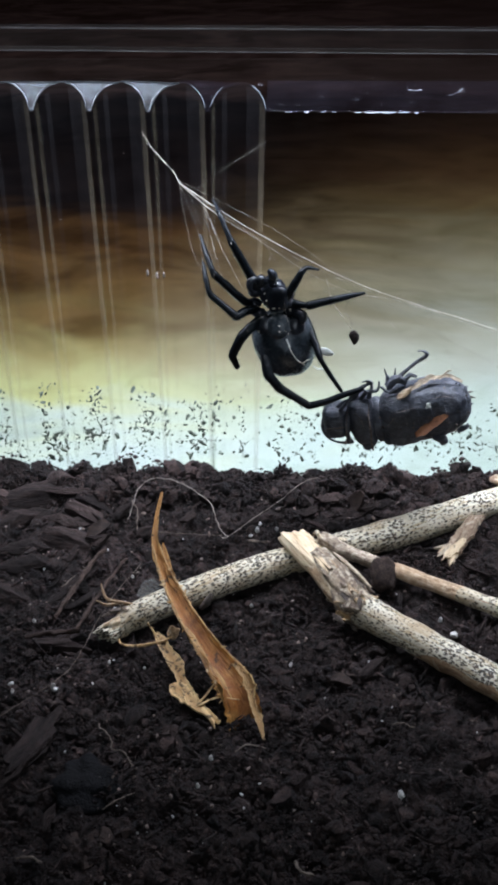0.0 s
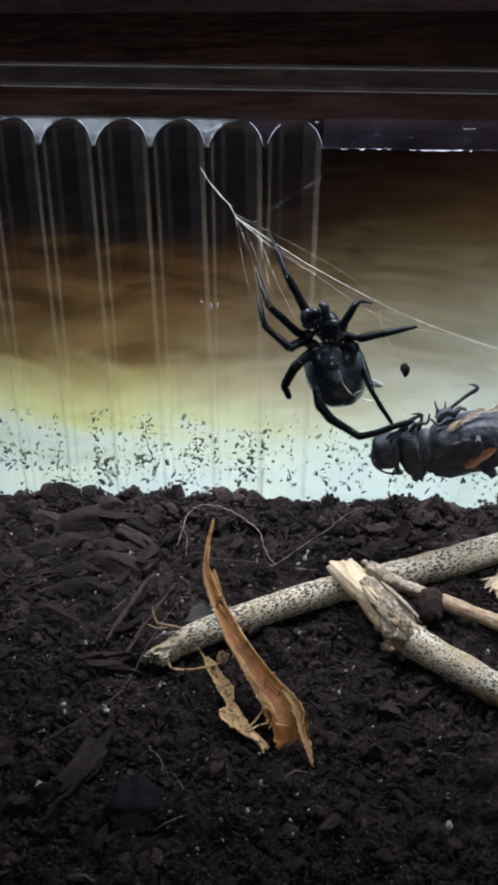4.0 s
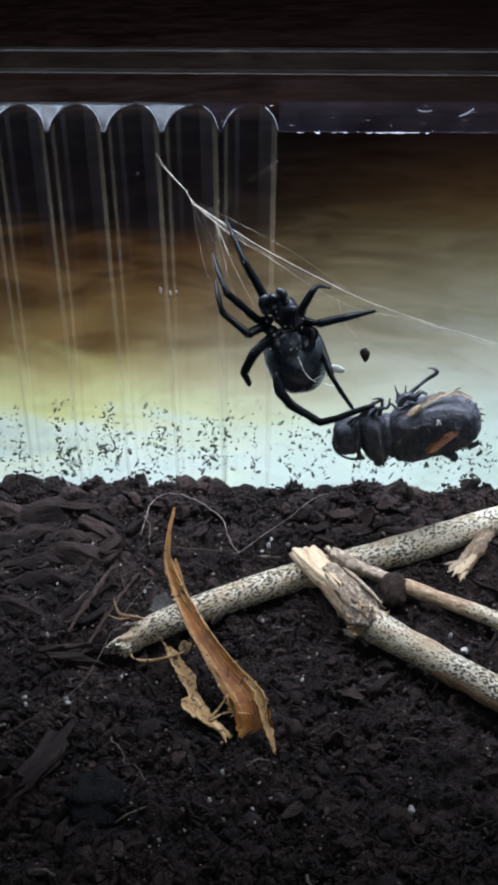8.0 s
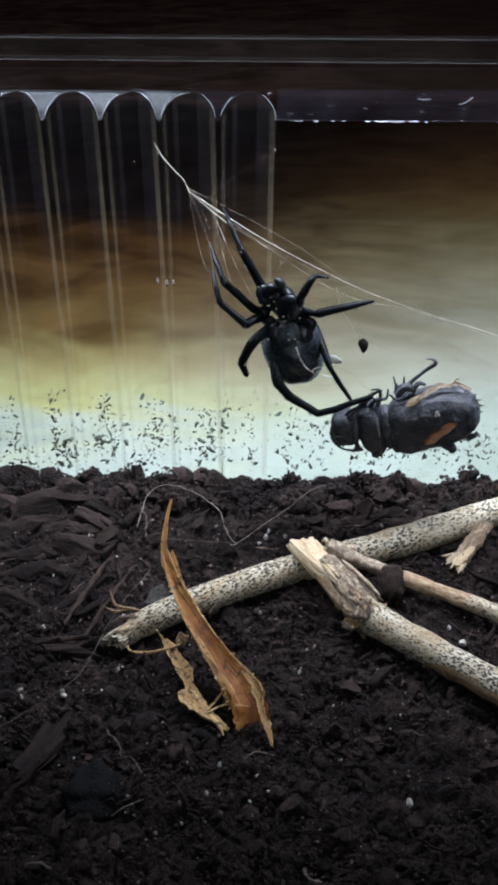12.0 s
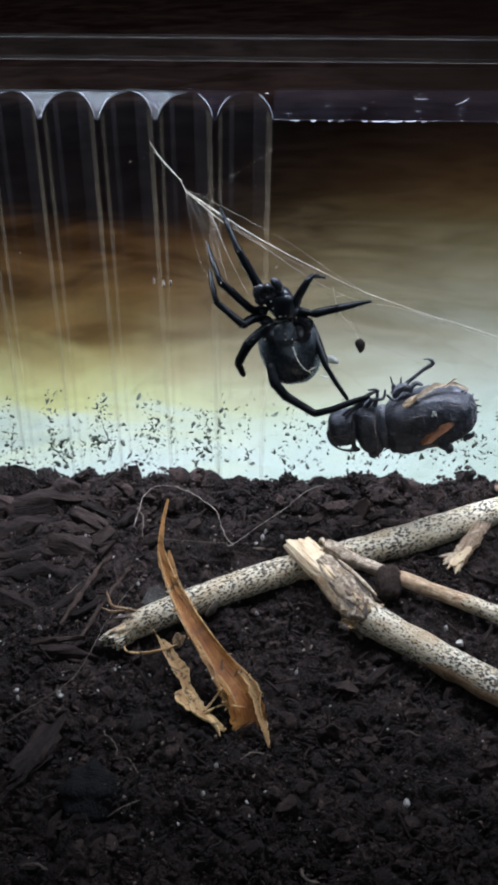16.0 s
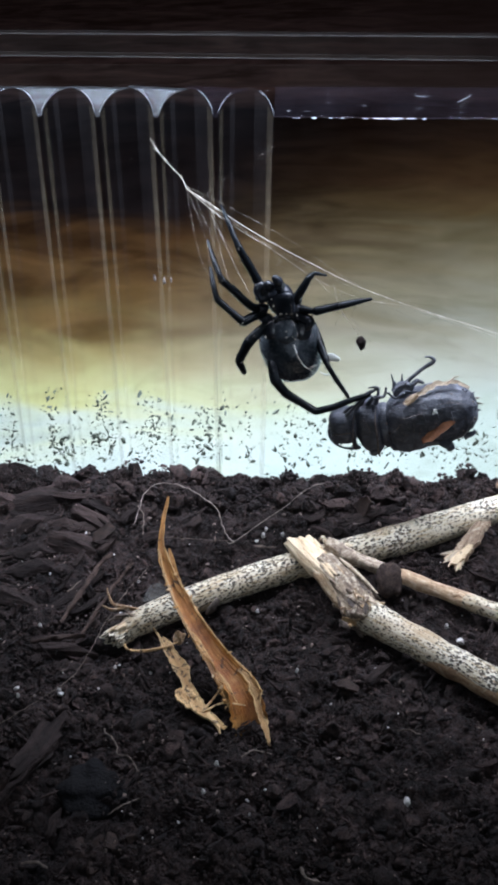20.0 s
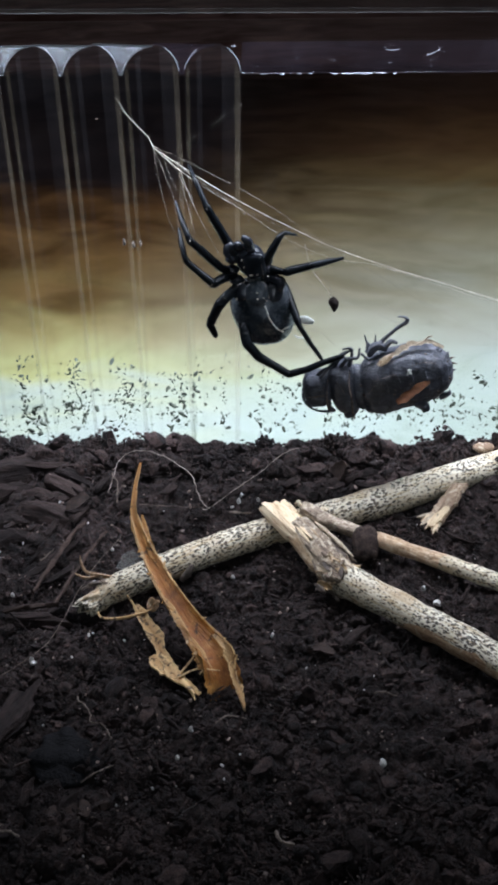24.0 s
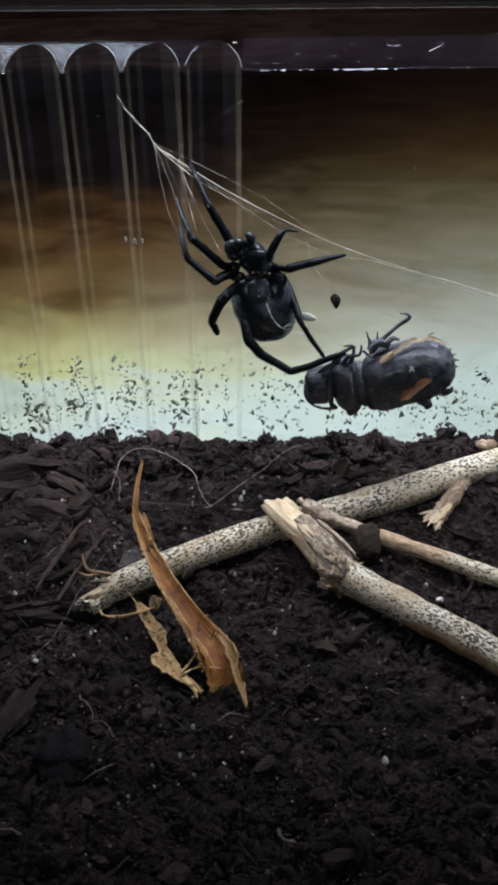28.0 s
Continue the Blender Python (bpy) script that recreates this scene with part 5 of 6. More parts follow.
# ---- the spider ----
def spider():
    sp = thing("spider", Vector((-4.5, -10, 20)), "glossy black long-legged spider hanging in its web", "spider")

    def egg(n, co):
        return Vector((co.x * (1 - 0.20 * max(0, n.z)), co.y * (1 - 0.15 * max(0, n.z)), co.z))

    front = part("cephalothorax", blob(bmesh.new(), (-5.5, -9.7, 32.0), (1.75, 1.5, 2.15), (0, -8, 0), 4, 0.12, 0.8, egg), SKIN, sp)
    part("sternum", blob(bmesh.new(), (-4.7, -11.6, 32.1), (1.3, 0.75, 1.45), (0, -8, 0), 4, 0.05, 0.8, lambda n, co: co * (abs(n.x) ** 4 + abs(n.y) ** 4 + abs(n.z) ** 4) ** -0.25), SKIN, front)
    for s in (-1, 1):
        part("chelicera", limb([(-5.9 + 0.62 * s, -10.8, 33.6, 0.55), (-6.0 + 0.60 * s, -11.9, 34.5, 0.62), (-6.0 + 0.5 * s, -12.3, 34.9, 0.25)], 10, 4), SKIN, front)
    feeler = part("palp", limb([(-5.2, -11.2, 34.0, 0.42), (-5.3, -12.1, 34.9, 0.55), (-5.6, -12.5, 35.5, 0.5), (-6.0, -12.6, 35.8, 0.3)], 9, 4), SKIN, front)
    part("palp", limb([(-7.0, -11.2, 33.7, 0.45), (-7.6, -12.1, 34.6, 0.5), (-7.9, -12.5, 33.8, 0.42), (-7.4, -12.7, 33.2, 0.16)], 9, 4), SKIN, front)
    part("waist", limb([(-5.0, -9.8, 30.2, 0.7), (-4.8, -9.9, 29.2, 0.55), (-4.6, -10.0, 28.2, 0.9)], 10, 4), SKIN, sp)
    rear = part("abdomen", blob(bmesh.new(), (-4.1, -9.9, 25.75), (3.8, 3.6, 4.5), (0, -14, 0), 5, 0.035, 0.6, lambda n, co: Vector((co.x * (1 + 0.16 * max(0, n.z) * (1.4 - max(0, n.z))), co.y * (1 - 0.12 * max(0, n.z)), co.z * (0.97 + 0.06 * abs(n.x))))), SATIN, sp, "globular satin black abdomen")
    part("epigastric_plate", blob(bmesh.new(), (-4.5, -12.3, 28.9), (1.5, 0.6, 1.5), (-25, 0, 0), 4, 0.08, 1.2), SATIN, rear)
    for s in (-1, 1):
        part("lung_cover", blob(bmesh.new(), (-4.5 + 1.9 * s, -12.0, 28.9), (1.15, 0.55, 1.1), (-25, 20 * s, 0), 4, 0.06, 1.2), SKIN, rear)
    for x, z in ((-7.4, 32.6), (-7.6, 31.2), (-7.1, 30.0), (-6.3, 29.2), (-3.6, 32.4), (-3.5, 31.4), (-3.3, 30.4), (-3.9, 29.4)):
        part("coxa", blob(bmesh.new(), (x, -11.0, z), (0.9, 0.85, 0.62), (0, 0, 0), 3, 0.1, 1), SKIN, front)
    legs = [
        [(-7.2, -11.0, 33.2, 0.74), (-7.8, -11.8, 34.8, 0.68), (-9.8, -12.6, 39.1, 0.54), (-10.1, -12.3, 39.6, 0.40), (-11.4, -10.5, 41.6, 0.34), (-12.7, -7.6, 42.6, 0.16)],
        [(-7.6, -11.0, 31.0, 0.62), (-8.6, -12.0, 31.7, 0.58), (-11.7, -14.0, 35.7, 0.54), (-11.95, -13.8, 36.1, 0.40), (-12.9, -12.2, 37.4, 0.36), (-14.1, -9.5, 39.0, 0.16)],
        [(-7.3, -11.0, 30.6, 0.62), (-8.5, -12.8, 30.8, 0.66), (-9.3, -14.2, 30.7, 0.62), (-9.6, -14.3, 31.0, 0.56), (-12.2, -14.2, 33.3, 0.48), (-12.5, -14.0, 33.8, 0.38), (-13.0, -12.8, 34.9, 0.36), (-13.6, -11.0, 36.2, 0.2)],
        [(-6.3, -11.0, 29.7, 0.6), (-8.1, -13.0, 28.6, 0.6), (-8.9, -13.2, 27.7, 0.62), (-10.0, -13.0, 25.5, 0.5), (-10.2, -12.8, 24.9, 0.46), (-9.6, -12.4, 23.2, 0.34)],
        [(-5.6, -8.6, 29.0, 0.6), (-6.2, -8.6, 27.0, 0.6), (-6.3, -10.6, 25.4, 0.62), (-6.0, -13.2, 24.5, 0.66), (-5.6, -14.1, 23.2, 0.64), (-4.4, -14.0, 21.6, 0.56), (-2.7, -14.0, 20.5, 0.48), (-0.7, -14.0, 19.25, 0.46), (1.4, -14.0, 20.0, 0.40), (3.5, -14.0, 21.0, 0.38), (5.8, -14.0, 22.0, 0.24)],
        [(-3.0, -9.8, 30.2, 0.5), (-1.7, -9.6, 28.8, 0.55), (-0.75, -10.9, 27.3, 0.52), (0.3, -13.0, 25.75, 0.42), (0.6, -13.4, 25.2, 0.30), (1.8, -13.5, 23.2, 0.30), (3.2, -13.6, 21.2, 0.22)],
        [(-3.7, -11.0, 32.0, 0.6), (-2.7, -12.0, 34.0, 0.5), (-1.9, -11.8, 35.5, 0.42), (-1.3, -11.2, 35.9, 0.24), (0.1, -10.5, 35.4, 0.12)],
        [(-3.2, -11.0, 31.3, 0.6), (-1.4, -11.8, 31.4, 0.34), (-0.9, -12.0, 31.5, 0.52), (1.7, -12.0, 32.25, 0.46), (3.6, -11.5, 32.6, 0.36), (5.5, -11.0, 32.9, 0.16)],
    ]
    rnd = random.Random(2)
    for i, q in enumerate(legs):
        fine = jointed_path(q)
        fine[:, 3] *= 0.84 if i < 3 else 1.0
        cut = [0, len(fine) // 3, len(fine) * 3 // 5, len(fine) - 1]
        leg = None
        for name, a, b in zip(("leg", "tibia", "tarsus"), cut, cut[1:]):
            rows = [[*r[:3], r[3] * 1.02] for r in fine[a : b + 1]]
            rows[-1][3] *= 1.12 if b < len(fine) - 1 else 0.7
            if a:
                rows[0][3] *= 0.86
            bm = tube(bmesh.new(), rows, 12, 0.12, a)
            # short stiff hairs
            for r in rows[1::2]:
                for _ in range(3):
                    d = Vector((rnd.gauss(0, 1), rnd.gauss(0, 1), rnd.gauss(0, 1))).normalized()
                    p = Vector(r[:3]) + d * r[3] * 0.8
                    tube(bm, [(*p, 0.035), (*(p + d * 0.45), 0.008)], 3)
            ob = part(name, bm, LEGSKIN, leg or sp)
            leg = leg or ob
    part("coxa_knob", limb([(-3.0, -11.2, 30.4, 0.6), (-1.7, -12.0, 30.2, 0.62), (-2.0, -12.0, 29.2, 0.4)], 9, 4), SKIN, sp)
    return feeler


FEELER = spider()

# ---- the dead beetle, held in the web ----
def beetle():
    bt = thing("beetle", Vector((10, -12, 13)), "dead dusty black beetle hanging in the web with leaf scraps", "beetle")
    tilt = -13

    def boxy(n, co):
        e = 2.8
        return co * (abs(n.x) ** e + abs(n.y) ** e + abs(n.z) ** e) ** (-1 / e) * 0.93

    def barrel(n, co):
        co = boxy(n, co)
        return Vector((co.x, co.y, co.z * (1.04 - 0.30 * max(0, n.x) ** 2 - 0.05 * max(0, -n.x))))

    hind = part("abdomen", blob(bmesh.new(), (13.05, -12.0, 18.55), (6.1, 3.2, 3.8), (0, tilt - 3, 0), 5, 0.045, 1.6, barrel), BEETLE, bt, "long dusty black abdomen")
    for k in range(6):
        # seams across the abdomen
        u = -0.62 + 0.26 * k
        c = Vector((13.0, -12.0, 18.55)) + Euler((0, radians(tilt), 0)).to_matrix() @ Vector((6.1 * u, 0, 0))
        r = math.sqrt(1 - u * u)
        ring = []
        for a in np.linspace(-2.2, 0.9, 18):
            off = Euler((0, radians(tilt), 0)).to_matrix() @ Vector((0.25 * math.cos(a * 1.5), -3.2 * r * math.cos(a * 0.62), 3.8 * r * math.sin(a * 0.62)))
            ring.append((*(c + off), 0.10))
        part("seam", tube(bmesh.new(), ring, 6, 0.4, k), BEETLE, hind)
    mid = part("pronotum", blob(bmesh.new(), (5.75, -12.0, 17.0), (1.85, 2.9, 3.6), (0, tilt, 0), 4, 0.05, 0.8, boxy), BEETLE, bt)
    part("waist", blob(bmesh.new(), (7.8, -12.0, 16.9), (1.3, 2.3, 2.9), (0, tilt, 0), 3, 0.1, 1.0), BEETLE, bt)
    part("belly_plate", blob(bmesh.new(), (10.6, -12.4, 17.7), (3.0, 2.8, 3.9), (0, tilt, 0), 4, 0.06, 0.7, boxy), BEETLE, bt)
    skull = part("head", blob(bmesh.new(), (2.65, -12.0, 16.55), (1.95, 2.2, 2.35), (0, tilt, 0), 4, 0.06, 0.9, boxy), BEETLE, bt)
    part("collar", limb([(4.2, -12.6, 19.0, 0.3), (4.0, -14.3, 17.4, 0.36), (4.1, -14.2, 15.4, 0.34), (4.6, -12.6, 13.8, 0.28)], 8, 5, 0.3), BEETLE, skull)
    part("collar", limb([(4.0, -13.0, 19.0, 0.05), (3.9, -14.6, 17.4, 0.1), (4.0, -14.55, 15.4, 0.1), (4.4, -13.4, 13.8, 0.05)], 6, 5, 0.6), DUSTY, skull, "pale dusty seam")
    part("seam", limb([(6.5, -13.4, 19.8, 0.04), (6.5, -14.75, 18.6, 0.08), (6.9, -14.95, 16.4, 0.11), (7.0, -14.6, 14.8, 0.15), (7.2, -13.8, 13.4, 0.1)], 6, 5, 0.7, 4), DUSTY, mid, "pale dusty seam")
    part("seam", limb([(1.2, -13.6, 15.9, 0.05), (2.4, -14.2, 16.4, 0.08), (3.8, -14.6, 16.9, 0.06)], 6, 5, 0.7, 6), DUSTY, skull)
    for s, q in enumerate(([(0.95, -12.6, 16.9, 0.24), (0.9, -12.9, 15.8, 0.22), (1.2, -13.1, 15.0, 0.18), (1.9, -13.2, 14.35, 0.14), (3.0, -13.2, 13.95, 0.15), (4.2, -13.0, 13.9, 0.2)], [(1.4, -13.3, 15.6, 0.3), (1.7, -13.5, 15.0, 0.26), (2.6, -13.5, 14.8, 0.1)])):
        part("mandible", limb(q, 8, 4), BEETLE, skull)
    stubs = [[(7.2, -12.8, 15.4, 0.9), (6.6, -13.2, 14.1, 0.85), (6.3, -13.2, 13.3, 0.4)], [(10.2, -13.2, 15.8, 1.0), (9.2, -13.5, 15.0, 0.9), (8.8, -13.5, 14.5, 0.45)],
             [(14.6, -14.0, 16.0, 0.6), (15.6, -14.6, 15.8, 0.6), (15.4, -14.6, 15.2, 0.25)], [(17.2, -13.0, 16.4, 0.4), (18.3, -13.0, 16.9, 0.3), (18.4, -12.8, 17.3, 0.12)]]
    for q in stubs:
        part("leg", limb(q, 9, 4, 0.2), BEETLE, bt)
    legs = [[(8.6, -12.6, 21.6, 0.75), (9.6, -12.4, 22.6, 0.8), (10.8, -12.2, 22.2, 0.6)], [(9.6, -12.4, 22.4, 0.55), (10.4, -12.1, 23.3, 0.34), (11.8, -12.0, 24.7, 0.32), (13.0, -12.0, 25.7, 0.34), (12.6, -12.0, 26.2, 0.2), (11.9, -12.0, 26.2, 0.1)],
            [(4.4, -12.8, 19.4, 0.5), (5.1, -13.2, 21.2, 0.38), (6.0, -13.2, 22.0, 0.3), (6.9, -13.0, 22.3, 0.12)], [(8.9, -12.4, 20.8, 0.55), (8.6, -12.5, 22.2, 0.45), (8.5, -12.4, 23.0, 0.25)],
            [(8.4, -12.4, 23.0, 0.2), (8.2, -12.4, 23.7, 0.12), (8.1, -12.4, 24.0, 0.06)], [(9.4, -12.3, 22.9, 0.2), (9.4, -12.3, 24.0, 0.08)], [(2.2, -12.6, 17.9, 0.4), (3.2, -13.0, 19.4, 0.3), (4.4, -13.2, 20.2, 0.22)]]
    for q in legs:
        part("leg", limb([(*r[:3], r[3] * 0.72) for r in q], 10, 5, 0.25), BEETLE, bt)
    # thin shins and feet folded over the belly, with light between them
    for k, q in enumerate(([(3.0, -13.4, 18.6, 0.24), (4.2, -13.8, 20.4, 0.2), (5.6, -13.8, 21.6, 0.16), (6.4, -13.6, 21.2, 0.08)], [(5.2, -13.2, 19.8, 0.3), (6.2, -13.4, 21.2, 0.24), (7.4, -13.2, 21.4, 0.2), (7.6, -13.2, 22.6, 0.1)],
                           [(6.4, -13.0, 20.2, 0.3), (6.7, -13.2, 21.6, 0.22), (6.5, -13.2, 22.5, 0.18), (5.5, -13.2, 22.4, 0.08)], [(8.6, -13.0, 21.8, 0.3), (9.2, -13.0, 22.7, 0.2), (10.0, -12.9, 23.2, 0.1)],
                           [(10.6, -12.8, 22.8, 0.3), (11.2, -12.8, 23.4, 0.3), (12.0, -12.8, 23.2, 0.16)], [(7.8, -13.4, 22.0, 0.16), (8.8, -13.6, 21.4, 0.18), (9.8, -13.6, 22.2, 0.12)])):
        part("shin", limb(q, 8, 5, 0.3, k), BEETLE, bt)
    part("leaf_scrap", ribbon([(12.2, -15.3, 16.6, 0.35, 0, 60), (13.2, -15.6, 17.6, 0.55, 0.05, 60), (14.6, -15.4, 18.7, 0.5, 0.05, 60), (15.9, -15.0, 19.4, 0.2, 0, 60)], 0.12, 6, 0.4, 1), RUST, hind, "rust-brown scrap of leaf")
    part("leaf_scrap", ribbon([(10.0, -14.6, 21.2, 0.25, 0, 60), (10.7, -14.5, 21.7, 0.27, 0, 60), (11.4, -14.4, 22.3, 0.15, 0, 60)], 0.12, 6, 0.5, 3), TANWOOD, hind, "small tan scrap")
    part("straw_strip", ribbon([(9.8, -14.4, 21.0, 0.2, 0, 50), (11.2, -13.9, 22.0, 0.28, 0.05, 50), (12.8, -13.3, 22.9, 0.34, 0.05, 50), (14.4, -12.9, 23.35, 0.3, 0.05, 50), (15.9, -12.6, 23.4, 0.2, 0, 50), (17.4, -12.6, 22.8, 0.1, 0, 50)], 0.14, 8, 1.2, 2), PALESTRAW, hind, "pale strip of straw")
    part("straw_strip", limb([(14.0, -13.3, 23.2, 0.1), (15.0, -13.3, 23.8, 0.12), (15.5, -13.2, 24.3, 0.1), (16.0, -13.2, 24.4, 0.05)], 6, 4, 0.3), PALESTRAW, hind)
    for k, q in enumerate([[(9.4, -15.4, 19.4), (11.0, -15.5, 20.1), (12.4, -15.4, 20.6)], [(8.2, -15.0, 17.0), (9.0, -15.3, 17.9), (9.6, -15.4, 18.9)], [(13.6, -15.4, 21.6), (15.2, -15.1, 21.9), (16.8, -14.4, 21.4)], [(5.0, -14.9, 19.0), (5.6, -15.0, 18.2), (6.0, -15.0, 17.2)]]):
        part("seam", limb([(*p, r) for p, r in zip(q, (0.015, 0.035, 0.015))], 6, 5, 0.7, k), DUSTY, hind, "line of pale dust")
    part("white_crumb", blob(bmesh.new(), (13.5, -15.25, 20.7), (0.26, 0.2, 0.42), (0, 30, 0), 3, 1.0, 4), FLUFF, hind, "white crumb")
    # frayed rim and specks of dirt caught on the shell
    rnd = random.Random(16)
    turn = Euler((0, radians(tilt), 0)).to_matrix()
    for k in range(34):
        a, b = rnd.uniform(-1.0, 1.25), rnd.uniform(-1.2, 1.2)
        q = Vector((6.1 * math.sin(a) * math.cos(b * 0.3), -3.2 * math.cos(a * 0.7) * math.cos(b), 3.7 * math.sin(b) * math.cos(a * 0.6)))
        p = Vector((13.0, -12.0, 18.55)) + turn @ (q * 1.0)
        r = rnd.uniform(0.05, 0.14)
        part("dirt_speck", blob(bmesh.new(), p, (r * 1.6, r, r), (0, rnd.uniform(0, 180), 0), 1, 0.5, 3), (DUSTY, GREYBARK, CLOD)[k % 3], hind)
    rnd = random.Random(6)
    for k in range(34):
        a = rnd.uniform(0, 6.28)
        p = Vector((13.0 + 5.75 * math.cos(a), -12.2, 18.55 + 3.5 * math.sin(a) + 1.6 * math.cos(a)))
        d = Vector((math.cos(a), rnd.uniform(-1, 0.2), math.sin(a))) * rnd.uniform(0.15, 0.4)
        part("dust_tuft", limb([(*(p - d * 0.5), 0.16), (*p, 0.14), (*(p + d), 0.04)], 5, 2, 0.5, k), BEETLE if k % 3 else GREYBARK, hind)


beetle()

# ---- the web ----
def web():
    wb = thing("spider_web", Vector((-20, -0.5, 47)), "white silk threads stretched from the clear wall over the soil", "web")

    def thread(pts, r, material, name="thread", steps=6, seed=0):
        rows = [(x, y, z, 0.38 * r * (0.8 + 0.5 * noise.noise(Vector((x, y, z)) * 2.0 + Vector((seed, 0, 0))))) for x, y, z in smooth_path(pts, steps)]
        part(name, tube(bmesh.new(), rows, 5), material, wb)

    knot = (-17.9, -2.0, 42.9)
    thread([(-22.6, 0.1, 48.4), (-20.8, -0.8, 46.1), (-18.8, -1.5, 44.3), knot], 0.07, SILK, "anchor_thread")
    thread([(-22.2, 0.1, 47.2), (-20.4, -0.9, 45.9), (-18.6, -1.5, 44.0), knot], 0.045, SILK, "anchor_thread")
    ends = (48.0, -13.0, 20.5)
    thread([knot, (-8.7, -8.0, 39.5), (-1.1, -10.0, 36.3), (4.9, -11.0, 33.9), (12.9, -11.0, 31.2), (20.3, -11.0, 29.0), ends, (74, -16, 4.5)], 0.125, SILK)
    thread([knot, (-8.9, -8.2, 39.2), (-1.5, -10.1, 36.0), (4.7, -11.0, 33.6), (12.9, -11.2, 30.9), (20.3, -11.2, 28.8), ends], 0.055, FINESILK)
    thread([knot, (-12.4, -6.0, 40.2), (-6.6, -9.0, 37.9), (-1.1, -10.0, 34.7), (4.3, -11.0, 32.8), (9.6, -11.0, 32.0), (20.3, -11.0, 28.6), ends], 0.05, SILK)
    thread([(-17.9, -2.0, 43.2), (-11.0, -6.0, 41.4), (-4.0, -8.0, 38.4), (0.8, -9.0, 35.5), (4.9, -11.0, 33.9)], 0.045, FINESILK)
    thread([knot, (-15.4, -4.0, 41.6), (-12.2, -6.4, 40.1)], 0.045, SILK)
    thread([knot, (-16.1, -6.0, 41.5), (-14.6, -8.2, 38.9), (-13.6, -11.0, 36.2)], 0.04, FINESILK)
    thread([knot, (-17.0, -5.0, 41.0), (-15.4, -8.0, 36.5), (-13.3, -12.0, 35.0)], 0.035, FINESILK)
    thread([(-14.8, -4.0, 41.8), (-12.1, -8.0, 37.5), (-9.2, -10.0, 32.7)], 0.055, SILK)
    for q in ([(-16.6, -3.0, 42.0), (-13.4, -8.6, 37.8), (-11.8, -13.2, 35.8)], [(-15.8, -3.4, 42.1), (-11.6, -9.0, 38.0), (-8.4, -10.6, 34.6)], [(-12.2, -6.4, 40.1), (-9.6, -9.0, 37.0), (-7.4, -10.8, 34.2)],
              [(-8.7, -8.0, 39.3), (-6.0, -9.6, 37.4), (-4.6, -10.8, 35.0)], [(-3.0, -9.6, 37.0), (-2.0, -10.6, 35.4), (-1.6, -11.4, 33.0)]):
        thread(q, 0.028, FINESILK)
    thread([(-14.8, -4.0, 41.8), (-12.8, -8.0, 36.8), (-10.9, -13.0, 34.6)], 0.05, FINESILK)
    thread([(0.9, -10.0, 34.1), (1.6, -10.0, 31.3), (3.3, -10.0, 28.8), (4.2, -9.6, 27.2)], 0.075, SILK)
    thread([(-1.1, -10.0, 34.7), (0.5, -10.6, 33.4), (2.4, -10.8, 33.2)], 0.05, FINESILK)
    thread([(-7.5, 0.1, 47.5), (-10.2, -1.5, 46.0), (-12.8, -2.5, 44.5), (-15.5, -3.0, 42.4)], 0.022, FINESILK)
    thread([(4.4, -9.6, 27.2), (8.5, -9.0, 25.6), (13.3, -10.0, 23.9)], 0.045, FINESILK)
    for q in ([(0.6, -10.4, 33.0), (1.9, -10.2, 31.6), (2.3, -10.2, 30.2), (3.6, -9.9, 29.4), (4.1, -9.7, 27.6)],
              [(2.1, -10.2, 30.6), (1.2, -10.4, 29.3), (2.2, -10.1, 28.8), (3.9, -9.8, 28.4)],
              [(2.6, -11.0, 33.4), (3.4, -10.4, 31.5), (3.2, -10.2, 30.1), (4.4, -9.7, 28.0)],
              [(1.6, -12.0, 24.2), (3.0, -11.4, 23.6), (4.4, -11.8, 22.4), (6.0, -12.4, 21.4)],
              [(-1.0, -13.0, 24.4), (1.8, -12.8, 22.8), (3.4, -12.8, 21.6), (5.2, -13.0, 20.4)]):
        thread(q, 0.05, FINESILK)
    thread([(4.9, -11.0, 33.9), (9.0, -11.6, 29.0), (12.6, -12.0, 26.0)], 0.035, FINESILK)
    thread([(12.9, -11.0, 31.2), (15.0, -11.5, 27.0), (16.4, -12.2, 23.6)], 0.035, FINESILK)
    thread([(5.5, -11.0, 32.8), (9.0, -11.0, 31.2), (14.0, -11.0, 28.0), (20.0, -11.0, 25.0), (40, -12, 14)], 0.04, FINESILK)
    thread([(-9.2, -10.0, 32.7), (-9.6, -6.0, 26.0), (-12.0, 0.05, 22.0)], 0.035, FINESILK)
    thread([(-5.8, -10.5, 36.4), (-5.0, -9.5, 38.0), (-8.7, -8.0, 39.5)], 0.05, FINESILK)
    for q, r in (([(-3.5, -13.5, 27.75), (-3.3, -13.6, 27.3), (-3.1, -13.7, 26.75)], 0.30), ([(-3.1, -13.7, 26.7), (-2.85, -13.75, 26.2), (-2.62, -13.75, 25.8)], 0.16),
                 ([(-2.55, -13.75, 25.7), (-2.3, -13.7, 25.3), (-2.05, -13.65, 25.0)], 0.24), ([(-2.0, -13.6, 24.95), (-1.75, -13.5, 24.75), (-1.5, -13.4, 24.6)], 0.14),
                 ([(-1.6, -13.45, 24.7), (-1.2, -13.25, 24.9), (-0.8, -13.0, 25.05)], 0.13), ([(-1.5, -13.4, 24.6), (-1.35, -13.3, 24.4)], 0.2)):
        thread(q, r * 1.35, FLUFF if r > 0.2 else SILK, "silk_streak", 4, q[0][0])
